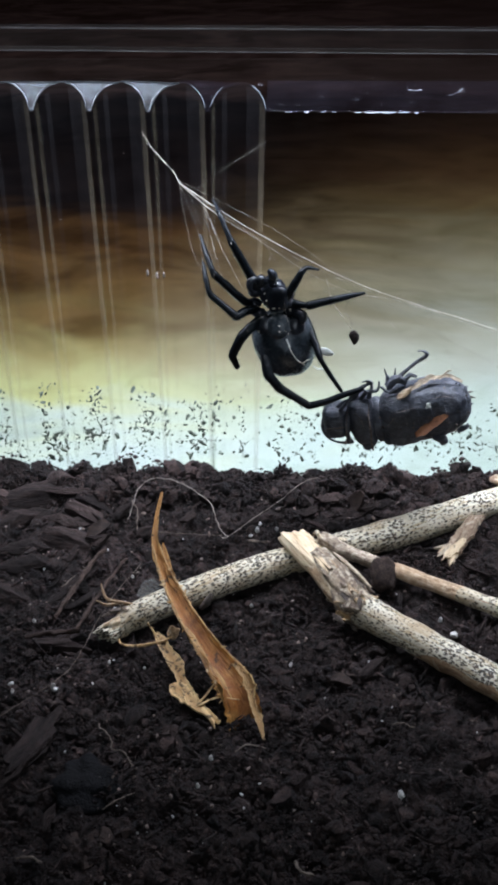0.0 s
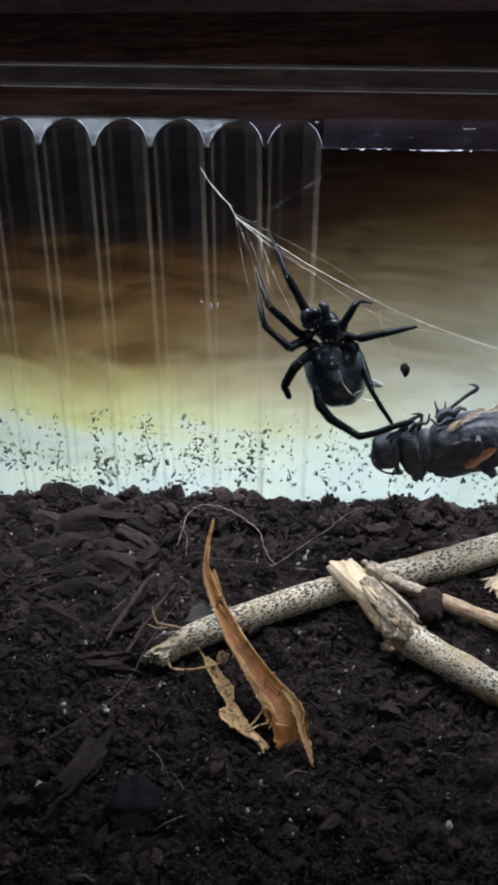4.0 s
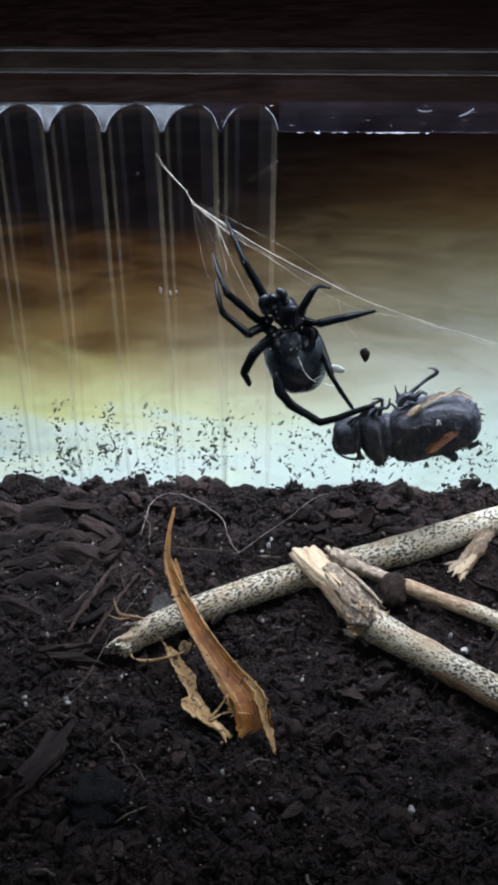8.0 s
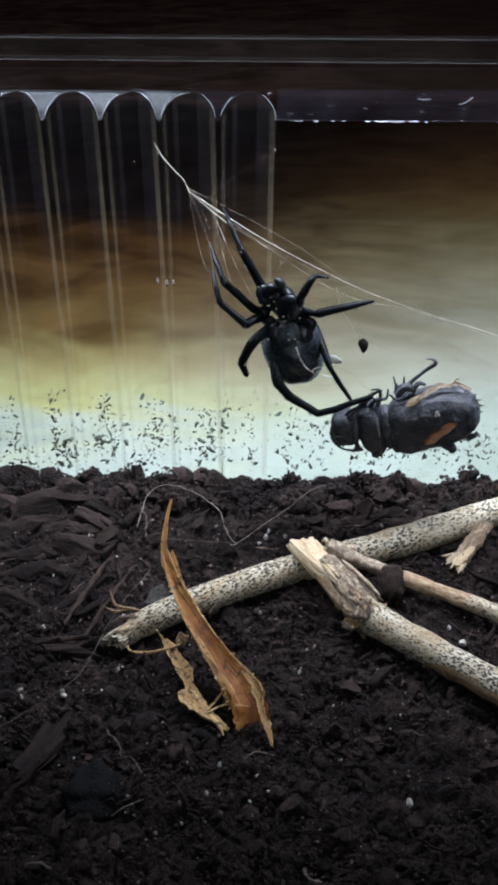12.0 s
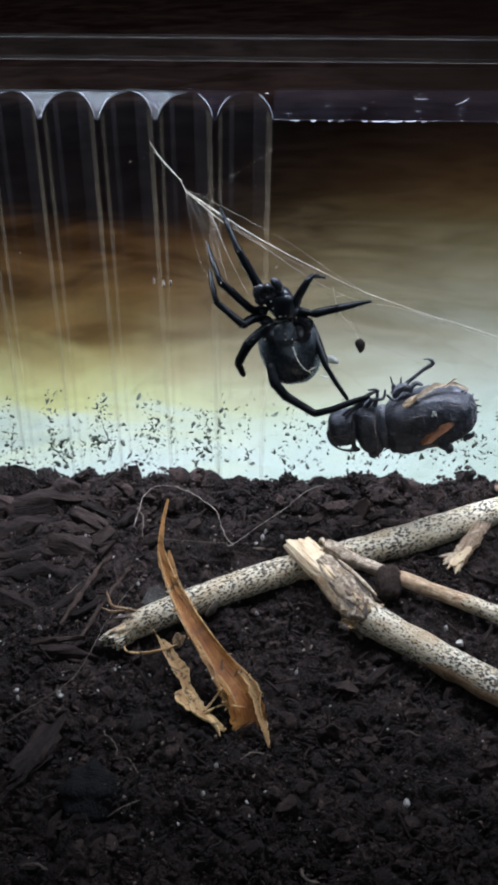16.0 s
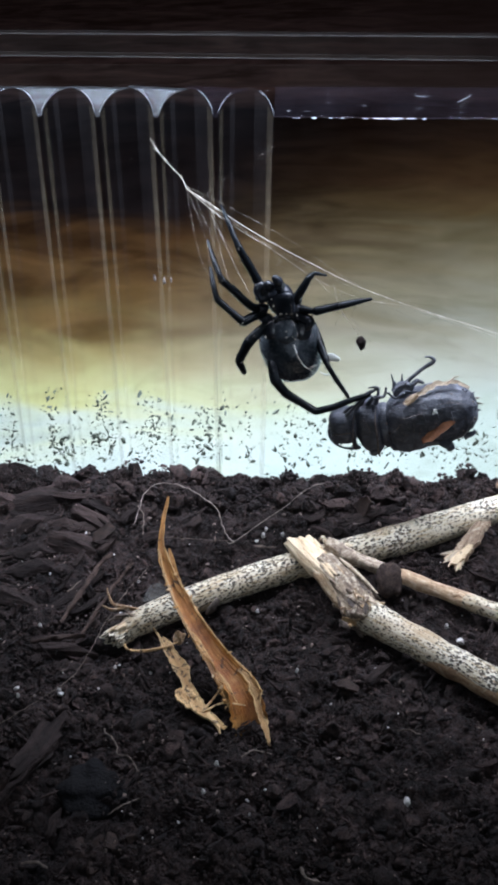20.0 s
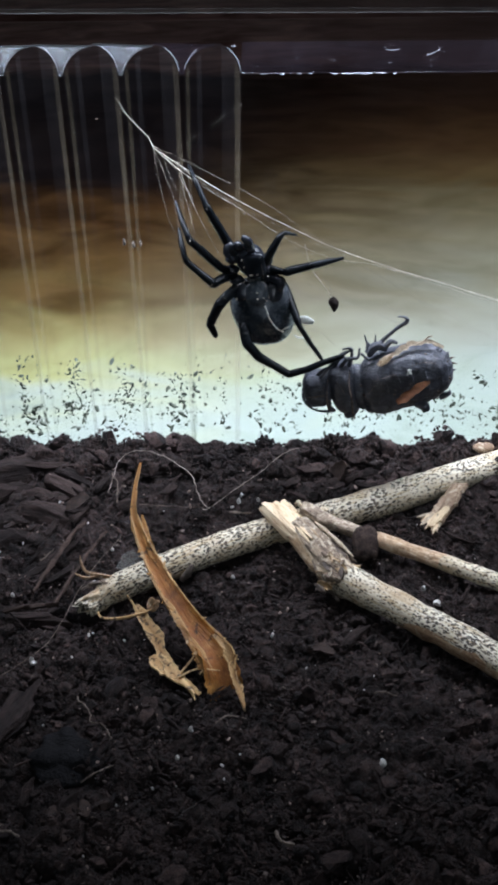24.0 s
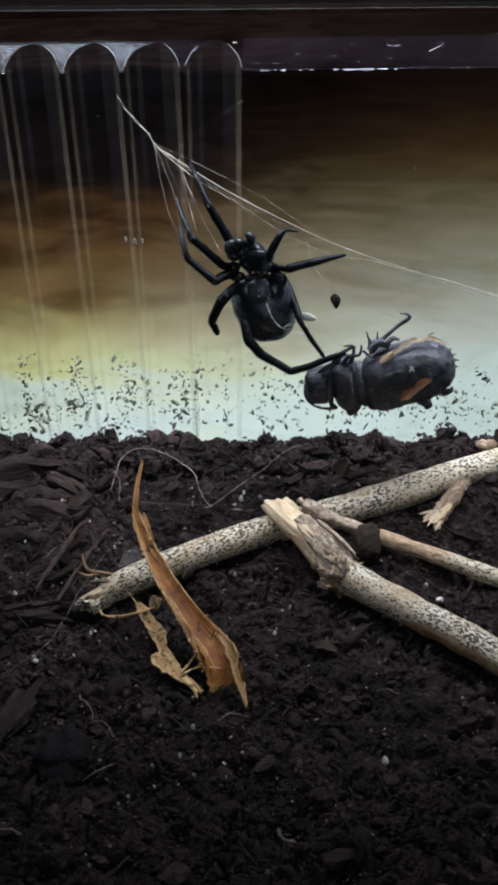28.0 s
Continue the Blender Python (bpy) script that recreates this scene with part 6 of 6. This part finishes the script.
    # small pale spots on the spider's underside
    for x, y, z, r in ((-5.1, -12.3, 31.1, 0.2), (-4.45, -12.3, 31.15, 0.15), (-3.15, -12.4, 31.05, 0.16), (-4.45, -12.9, 29.15, 0.14), (-4.35, -13.2, 28.5, 0.16), (-3.6, -13.3, 28.7, 0.1), (-3.3, -13.3, 28.4, 0.1), (-6.9, -12.8, 28.3, 0.15), (-5.95, -12.4, 32.1, 0.12), (-6.15, -12.5, 33.0, 0.13)):
        part("silk_glint_dot", blob(bmesh.new(), (x, y, z), (r * 0.95, r * 0.5, r * 0.5), (0, 40 * x, 0), 2, 0.9, 4), SILK, wb)
    thread([(-3.9, -12.4, 32.5), (-3.6, -12.6, 30.5), (-3.0, -13.0, 28.6)], 0.06, FINESILK)
    thread([(-7.2, -12.6, 29.6), (-6.0, -12.8, 30.4), (-4.6, -12.4, 30.6)], 0.06, FINESILK)
    # five painted glints on leg joints, then four tufts of silk on the web
    for k, (x, y, z) in enumerate([(-9.8, -13.0, 39.1), (-11.7, -14.4, 35.7), (-9.4, -14.7, 30.8), (-4.5, -14.5, 21.8), (-8.1, -13.6, 28.7), (-18.6, -1.6, 44.2), (-17.9, -2.0, 42.9), (-20.6, -0.8, 46.0), (-14.8, -4.0, 41.7)]):
        part("silk_glint_dot", blob(bmesh.new(), (x, y, z), (0.10, 0.09, 0.17), (0, 30 * k, 0), 2, 0.9, 4), FINESILK, wb)


web()
single("debris_fleck", blob(bmesh.new(), (4.3, -9.6, 26.6), (0.75, 0.35, 0.9), (0, 0, 0), 3, 0.35, 1.2, lambda n, co: Vector((co.x * (0.75 + 0.3 * n.z), co.y, co.z))), BARK, Vector((4.3, -9.6, 27.2)),
       "small dark scrap hanging from a silk thread", "debris")

single("wood_crumb", blob(bmesh.new(), (23.8, -4.2, 4.3), (1.35, 0.9, 0.8), (0, 10, 20), 3, 0.4, 0.9), BROWNCHIP, Vector((23.8, -4.2, 3.5)), "small brown crumb of wood beside the stick", "wood crumb")
single("red_bark_chip", ribbon([(4.6, -9.4, 2.2, 0.8, 0.1, 55), (5.2, -9.6, 3.4, 1.0, 0.1, 55), (6.0, -9.8, 4.5, 0.5, 0.1, 55)], 0.3, 6, 0.6, 3), REDBARK, Vector((5.2, -9.6, 2.0)), "upright reddish brown chip of bark in the soil", "bark")
single("red_bark_chip", ribbon([(4.2, -41.2, 0.7, 0.3, 0.1, 0), (5.2, -41.4, 1.0, 0.7, 0.1, 0), (6.6, -41.8, 0.8, 0.3, 0.1, 0)], 0.25, 6, 0.6, 5), REDBARK, Vector((5.2, -41.4, 0.4)), "small reddish brown chip of bark on the soil", "bark")
single("red_bark_chip", ribbon([(-29.0, -19.2, 1.0, 0.5, 0.1, 30), (-28.0, -17.6, 1.8, 0.9, 0.1, 30), (-27.2, -16.2, 2.2, 0.5, 0.1, 30)], 0.3, 6, 0.6, 8), REDBARK, Vector((-28.0, -17.6, 0.8)), "small reddish brown chip of bark on the soil", "bark")

# ---- marks on the clear wall ----
single("pale_dropping", blob(bmesh.new(), (0.1, 0.0, 20.15), (0.95, 0.14, 0.55), (0, 22, 0), 4, 0.3, 1.6), FLUFF, Vector((0.4, 0, 20.1)), "small white dried smear on the clear wall", "blot")
single("curved_mark", limb([(-1.5, 0.0, 18.0, 0.05), (-1.0, 0.0, 17.65, 0.12), (-0.4, 0.0, 17.6, 0.13), (0.1, 0.0, 17.75, 0.1), (0.3, 0.0, 18.1, 0.05)], 6, 5, 0.6, 3), BLOT, Vector((-0.6, 0, 17.6)), "faint grey curved mark on the clear wall", "blot")
for x, z, s in ((-22.05, 30.0, 0.26), (-23.6, 30.0, 0.25), (-21.2, 30.0, 0.2), (-7.5, 47.5, 0.08), (-8.2, 27.2, 0.10)):
    y = 0.0
    k = (x - FIRST) / PITCH
    u = (k - round(k)) * PITCH / (FLUTE / 2)
    if x < EDGE and abs(u) < 1:
        y = trough_y(u)
    single("dried_drop", blob(bmesh.new(), (x, y, z), (s * 0.7, 0.12, s * 1.9), (0, 0, 0), 2, 0.4, 2), PALEFIBRE, Vector((x, y, z)), "small pale dried drop on the clear wall", "blot", "dried drops on the wall")


def wall_y(x):
    if x >= EDGE:
        return 0.0
    u = ((x - FIRST) / PITCH - round((x - FIRST) / PITCH)) * PITCH / (FLUTE / 2)
    return trough_y(u)


rng = np.random.default_rng(11)
spots = []
while len(spots) < 1700:
    if rng.random() < 0.35 or len(spots) < 40:
        cx, cz, tall = rng.uniform(-58, 40), rng.gamma(3.0, 1.9), 0.8
        if rng.random() < 0.45 and cx < EDGE:
            # more of it caught along the joints of the flutes
            cx, tall = FIRST - PITCH * (rng.integers(0, 7) + 0.5 + 0.4 * rng.choice([-1, 1])), 1.5
    x, z = cx + rng.normal(0, 0.75 if tall < 1 else 0.4), cz + rng.normal(0, tall)
    top = 12.5 if x < 0 else 10
    if z > top or z < -1 or not -60 < x < 42:
        continue
    spots.append((x, wall_y(x) - 0.05, z + 2.0 + 0.05 * (x + 11), 0.05 + 0.08 * rng.random() + 0.18 * rng.random() ** 5))
dots = []
for _ in range(110):
    x, z = rng.uniform(-50, 30), rng.uniform(14, 51)
    dots.append((x, wall_y(x) - 0.03, z, 0.025 + 0.045 * rng.random() ** 3))
scatter("wall_dust", dots, FIBRE, "fine pale dust specks on the clear wall", "dust", 17, 1.0)
scatter("dirt_spatter", spots, DIRT, "dark specks of soil spattered on the clear wall", "dirt", 7, 1.0, long=2.2)

# ---- small things on the soil ----
single("dark_pebble", blob(bmesh.new(), (-17.9, -58.0, 0.0), (3.3, 3.0, 1.3), (6, 3, 10), 5, 0.4, 0.55), PEBBLE, rest(-17.9, -58.0), "rounded blue-black stone half sunk in the soil", "stone")


def root(pts, r, label="thin pale root fibre lying on the soil", material=None):
    rows = []
    for k, (x, y, z) in enumerate(smooth_path(pts, 9)):
        q = Vector((x, y, z)) * 1.1
        off = noise.noise_vector(q) * 0.22 + noise.noise_vector(q * 3.1) * 0.08
        rows.append((x + off.x, y + off.y, z + 0.5 * off.z, r * (0.8 + 0.5 * noise.noise(q * 2))))
    single("root_fibre", tube(bmesh.new(), rows, 6, 0.4), material or FIBRE, Vector(pts[0]), label, "root", "root fibres on the soil")


root([(-24.8, -14.5, 1.4), (-24.6, -12.8, 1.8), (-24.6, -8.0, 2.3), (-22.7, -6.6, 3.0), (-19.0, -7.3, 3.0), (-14.5, -10.8, 2.4), (-11.9, -16.4, 1.9), (-10.6, -17.8, 1.9)], 0.085, "thin pale root fibre lying on the soil", PALEFIBRE)
root([(-11.5, -17.9, 1.8), (-10.6, -17.8, 2.0), (-8.2, -14.9, 2.6), (-5.4, -11.8, 3.3), (-2.4, -8.3, 4.5), (-0.3, -6.8, 4.9)], 0.065, "pale silk-grey fibre lying over the soil", PALEFIBRE)
root([(-20.0, -17.0, 1.4), (-16.0, -17.3, 1.6), (-11.5, -17.5, 1.8)], 0.05)
root([(-9.0, -17.4, 1.0), (-6.8, -17.4, 1.2), (-4.6, -17.6, 1.1)], 0.16, material=GREYBARK)
root([(-18.9, -50.4, 0.5), (-18.2, -51.4, 0.9), (-17.0, -52.5, 0.9), (-16.4, -53.9, 0.8), (-15.2, -54.3, 0.9), (-13.7, -56.0, 0.5)], 0.09)
root([(-4.5, -52.3, 0.3), (-3.0, -51.4, 0.5), (-1.4, -51.6, 0.4)], 0.1)
root([(10.9, -47.0, 0.5), (12.0, -46.9, 0.8), (13.3, -47.2, 0.5)], 0.09)
root([(11.4, -56.8, 0.5), (12.0, -59.6, 0.8), (14.1, -60.9, 0.8), (15.5, -61.3, 0.8), (16.8, -60.2, 0.5)], 0.17, "curved brown root lying on the soil", BARK)
root([(-21.8, -67.4, 0.6), (-20.5, -67.4, 1.0), (-19.1, -67.7, 0.7)], 0.14, "short dull straw-coloured root on the soil", FIBRE)
root([(3.0, -64.8, 0.6), (3.2, -65.6, 1.1), (3.9, -66.1, 1.1), (4.7, -66.0, 0.6)], 0.22, "dull curl of straw on the soil", FIBRE)
root([(-30.0, -51.5, 0.6), (-26.1, -47.3, 1.2), (-24.2, -44.3, 1.3), (-23.4, -40.6, 1.3), (-23.0, -35.3, 1.4), (-22.0, -29.6, 1.6), (-20.5, -24.4, 1.6)], 0.05, "thin dull root fibre lying on the soil", GREYBARK)
root([(-28.4, -35.2, 1.0), (-27.4, -29.6, 1.5), (-26.3, -23.6, 1.8), (-25.6, -21.8, 1.4)], 0.34, "thin brown sliver of bark on the soil", SLIVER)
root([(-25.2, -37.0, 1.0), (-24.0, -30.0, 1.6), (-22.6, -23.6, 1.6)], 0.24, "thin brown sliver of bark on the soil", SLIVER)
root([(-30.8, -38.4, 0.7), (-27.6, -38.2, 1.5), (-24.6, -37.2, 1.2)], 0.34, "reddish brown sliver of bark on the soil", REDBARK)
root([(-26.6, -63.4, 0.7), (-25.6, -60.6, 1.2), (-24.2, -57.2, 1.3), (-22.8, -53.6, 1.1)], 0.42, "rough brown root lying on the soil", BARK)
root([(-24.8, -11.5, 2.4), (-23.4, -14.0, 2.4), (-22.8, -17.5, 1.8)], 0.1)
root([(-15.6, -61.2, 0.5), (-14.4, -60.3, 0.9), (-13.0, -59.0, 0.6)], 0.09)
root([(-29.2, -29.6, 1.2), (-28.0, -27.4, 1.5)], 0.09)


def flake(kind):
    """A flat, uneven chip of bark."""
    rnd = random.Random(40 + kind)
    n = 20
    bm = bmesh.new()
    long, wide = 1.0, rnd.uniform(0.25, 0.5)
    outline = []
    for k in range(n):
        a = 6.2832 * k / n
        s = rnd.uniform(0.72, 1.12)
        outline.append((long * s * math.cos(a), wide * s * math.sin(a)))
    top = [bm.verts.new((x, y, 0.06 + 0.16 * x * x + rnd.uniform(-0.03, 0.03))) for x, y in outline]
    low = [bm.verts.new((x * 0.95, y * 0.95, -0.06 + 0.16 * x * x)) for x, y in outline]
    ct, cl = bm.verts.new((0, 0, 0.10)), bm.verts.new((0, 0, -0.08))
    for k in range(n):
        m = (k + 1) % n
        bm.faces.new((ct, top[k], top[m]))
        bm.faces.new((cl, low[m], low[k]))
        bm.faces.new((top[k], low[k], low[m], top[m]))
    return bm


FLAKES = []
for kind in range(6):
    ob = single("bark_flake", flake(kind), BARK, Vector((0, 0, 0)), "flat dark brown flake of bark on the soil", "bark", "bark flakes on the soil")
    FLAKES.append(ob)


def lay(ob, x, y, size, yaw, tip=0.0, lean=0.0, first=False, up=0.25, slim=1.0):
    m = pose(x * MM, y * MM, (soil_height(x, y) + up) * MM, lean, tip, yaw)
    if first:
        ob.matrix_basis = m
        made = ob
    else:
        made = copy_thing(ob, m)
    made.scale = (size, size * slim, size * min(1, slim * 1.6))
    return made


rnd = random.Random(21)
known = [(-25.0, -53.8, 5.2, 80, 6, 14), (-28.2, -27.9, 5.0, 58, -6, 15), (-26.4, -30.6, 4.2, 60, 5, -10), (-27.6, -18.4, 3.0, 70, 20, 0), (-39.5, -11.6, 3.6, 10, 5, 20), (4.8, -10.4, 3.2, 18, -10, 30),
         (-34.9, -8.2, 4.5, 8, 4, 10), (5.4, -41.2, 1.3, -15, 0, 10), (-32.0, -14.0, 3.2, 20, 4, 10), (-42, -22, 3.6, 30, 0, 8), (-17, -12.5, 2.6, 80, 12, 5), (6.3, -6.0, 2.0, 75, 25, 0), (-29.5, -37, 3.0, 20, 5, 5), (-21, -9, 2.4, 85, 25, 0),
         (1.5, -8.0, 2.6, 30, 8, 12), (14, -6.5, 2.8, -20, 8, 14)]
def chunk(seed):
    """A split block of bark: flat broken faces, long fibres."""
    rnd = random.Random(seed)
    bm = bmesh.new()
    made = bmesh.ops.create_icosphere(bm, subdivisions=4, radius=1.0)["verts"]
    for _ in range(11):
        n = Vector((rnd.gauss(0, 0.7), rnd.gauss(0, 1), rnd.gauss(0, 1))).normalized()
        far = rnd.uniform(0.45, 0.75)
        for v in made:
            over = v.co.dot(n) - far
            if over > 0:
                v.co -= n * over
    for v in made:
        q = Vector((v.co.x * 1.2, v.co.y * 7, v.co.z * 7))
        v.co = Vector((v.co.x, v.co.y * 0.42, v.co.z * 0.30)) * (1 + 0.10 * noise.noise(q + Vector((seed, 0, 0))) + 0.05 * noise.noise(v.co * 14))
    return bm


CHUNKS = []
for seed in (3, 7, 12):
    CHUNKS.append(single("bark_chunk", chunk(seed), BARK, Vector((0, 0, 0)), "rough dark chunk of bark in the soil", "bark", "bark chunks in the soil"))
for i, (x, y, r, turn) in enumerate(((-16.2, -62.6, 1.5, 70), (-14.6, -64.0, 1.2, 110), (-17.6, -64.4, 1.3, 80), (-15.6, -66.4, 1.2, 130), (-12.8, -63.2, 0.9, 40))):
    bm = chunk(20 + i)
    for v in bm.verts:
        v.co = Vector((v.co.x * r, v.co.y * r * 1.6, v.co.z * r * 1.6))
    bm.transform(Euler((0.2, 0.2, radians(turn))).to_matrix().to_4x4())
    bm.transform(Matrix.Translation((x, y, soil_height(x, y) + 0.1)))
    single("bark_lump", bm, REDBARK, rest(x, y), "dull reddish lump of bark in the soil", "bark", "bark lumps in the soil")
big = [(-38.5, -7.5, 4.6, 14, 6, 20), (-35.0, -13.5, 4.0, -20, -8, 12), (-42.5, -16.0, 4.4, 30, 5, 8), (-30.0, -9.8, 4.2, -24, 6, 20), (-32.5, -4.6, 4.4, 10, -6, 20), (-45.0, -9.0, 4.0, -6, 8, 15), (-26.2, -11.0, 2.8, 80, 8, 10), (-37.0, -20.5, 4.0, 12, 4, 8),
       (-20.0, -4.6, 3.2, 8, 4, 20), (-2.0, -5.2, 3.0, -12, 6, 18), (9.0, -8.0, 2.8, 18, 6, 16), (20.0, -4.2, 3.2, 6, 6, 16), (-12.0, -5.8, 3.0, 24, 8, 16), (14.8, -9.5, 2.6, -35, 6, 10), (-22.0, -15.0, 2.6, 50, 4, 6), (0.5, -13.5, 2.2, -25, 6, 6), (-47.0, -25.0, 4.0, 40, 4, 6), (-16.5, -62.5, 2.2, 70, 0, 6), (-20.5, -62.0, 2.0, 95, 0, 6), (20, -60, 2.2, 20, 0, 6)]
slabs = [(-38.0, -8.2, 8.4, 28, 3, 24), (-30.6, -12.6, 4.6, -30, 4, 22), (-41.0, -15.0, 5.2, 35, -6, 16), (-31.5, -18.6, 5.6, -12, 3, 18), (-27.4, -18.6, 2.6, 82, 10, 30), (-35.5, -24.0, 4.6, 16, 4, 12),
         (-36.5, -30.0, 4.2, -8, 3, 10), (-26.5, -38.0, 4.4, 6, 2, 10), (-46.5, -20.0, 5.4, 20, 4, 14), (-19.0, -20.6, 3.2, 35, 5, 10), (-14.6, -8.0, 3.2, -18, 5, 20), (-8.0, -12.0, 3.0, 30, 4, 14), (13.0, -13.5, 2.8, 12, 5, 12), (8.8, -38.6, 2.8, 62, 6, 8), (3.0, -33.5, 2.4, 20, 4, 8)]
big += slabs
for i, (x, y, s, yaw, tip, lean) in enumerate(known):
    lay(FLAKES[i % 6], x, y, s, yaw, tip, lean, first=i < 6, up=0.5, slim=0.4 if i in (1, 2, 6, 9, 12) else 0.85)
for i, (x, y, s, yaw, tip, lean) in enumerate(big):
    lay(CHUNKS[i % 3], x, y, s, yaw, tip, lean, first=i < 3, up=0.3)
for i in range(150):
    x, y = rnd.uniform(-52, 36), -3 - 68 * rnd.random() ** 1.7
    lay(FLAKES[rnd.randrange(6)], x, y, rnd.uniform(0.5, 1.6) + (1.0 if y > -28 and rnd.random() < 0.4 else 0), rnd.uniform(0, 180), rnd.gauss(0, 14), rnd.gauss(0, 14), slim=rnd.uniform(0.35, 1.1))

grain = single("perlite_grain", blob(bmesh.new(), (0, 0, 0), (1, 0.7, 0.6), (0, 0, 0), 3, 0.9, 1.3), PERLITE, Vector((0, 0, 0)), "tiny white perlite grain in the soil", "perlite", "perlite grains in the soil", smooth=False)
spots = [(-6.5, -54.0, 0.3), (12.0, -55.8, 0.55), (17.6, -32.9, 0.55), (-7.2, -57.2, 0.24), (-29.3, -46.9, 0.26), (-24.8, -46.1, 0.42), (-1.4, -56.0, 0.16), (-29.0, -4.0, 0.26), (-30.9, -15.9, 0.24), (-25.9, -20.8, 0.2), (-21.2, -26.2, 0.22), (-21.1, -30.6, 0.22), (-32.7, -25.7, 0.2), (-7.9, -16.6, 0.3), (-20.0, -41.7, 0.2), (-19.6, -41.2, 0.18), (-6.0, -29.6, 0.3), (-22.3, -31.4, 0.25), (-30.9, -35.1, 0.3), (-4.6, -16.1, 0.3), (-7.2, -15.8, 0.35), (-21.7, -25.6, 0.18),
         (-7.0, -14.4, 0.3), (-29.8, -46.0, 0.35), (-25.2, -45.5, 0.4), (8.3, -38.1, 0.2), (-0.2, -39.2, 0.3), (-16.2, -41.2, 0.2), (16.0, -29.7, 0.3), (-27.2, -3.4, 0.35), (-24.8, -3.2, 0.4), (-28.1, -58.0, 0.75), (-3.0, -57.0, 0.22), (-9.0, -60.4, 0.15)]
for i in range(110):
    spots.append((rnd.uniform(-50, 34), -3 - 66 * rnd.random(), 0.04 + 0.11 * rnd.random() ** 3))
for i, (x, y, s) in enumerate(spots):
    ob = lay(grain, x, y, s, rnd.uniform(0, 360), rnd.uniform(0, 90), 0, first=i == 0, up=0.45 + 0.3 * s)


def shard():
    """A thin angular sliver of cloudy plastic, with a thicker rim."""
    bm = bmesh.new()
    outline = [(-1.5, -0.7), (-0.7, 0.9), (0.3, 1.25), (1.1, 0.5), (1.35, -0.6), (0.1, -0.9)]
    top = [bm.verts.new((x, y, 0.07)) for x, y in outline]
    low = [bm.verts.new((x, y, -0.07)) for x, y in outline]
    bm.faces.new(top)
    bm.faces.new(low[::-1])
    for k in range(6):
        m = (k + 1) % 6
        bm.faces.new((top[k], low[k], low[m], top[m]))
        p, q = top[k].co.copy(), top[m].co.copy()
        tube(bm, [(*p, 0.09), (*q, 0.09)], 5)
    return bm


flakes = single("clear_flake", shard(), SHARD, Vector((0, 0, 0)), "cloudy grey angular flake leaning on the stick", "flake", smooth=False)
lay(flakes, -18.2, -29.6, 1.0, 20, 8, 58, first=True, up=2.3)


# ---- what moves: the spider's feeler twitches a little ----
def motions():
    root_of = Vector((-5.2, -11.2, 34.0)) - Vector((-4.5, -10, 20))

    def turned(degrees):
        return pose(*(root_of * MM), 0, degrees, 0) @ pose(*(-root_of * MM))

    walk(FEELER, [(t, turned(a)) for t, a in ((0, 12), (2, 10), (3, 6), (6.5, -4), (9, 0), (12, 0), (16, -3), (20, 0), (23, 2), (25, -4), (26, 0), (27, 6), (28, 10))])


motions()
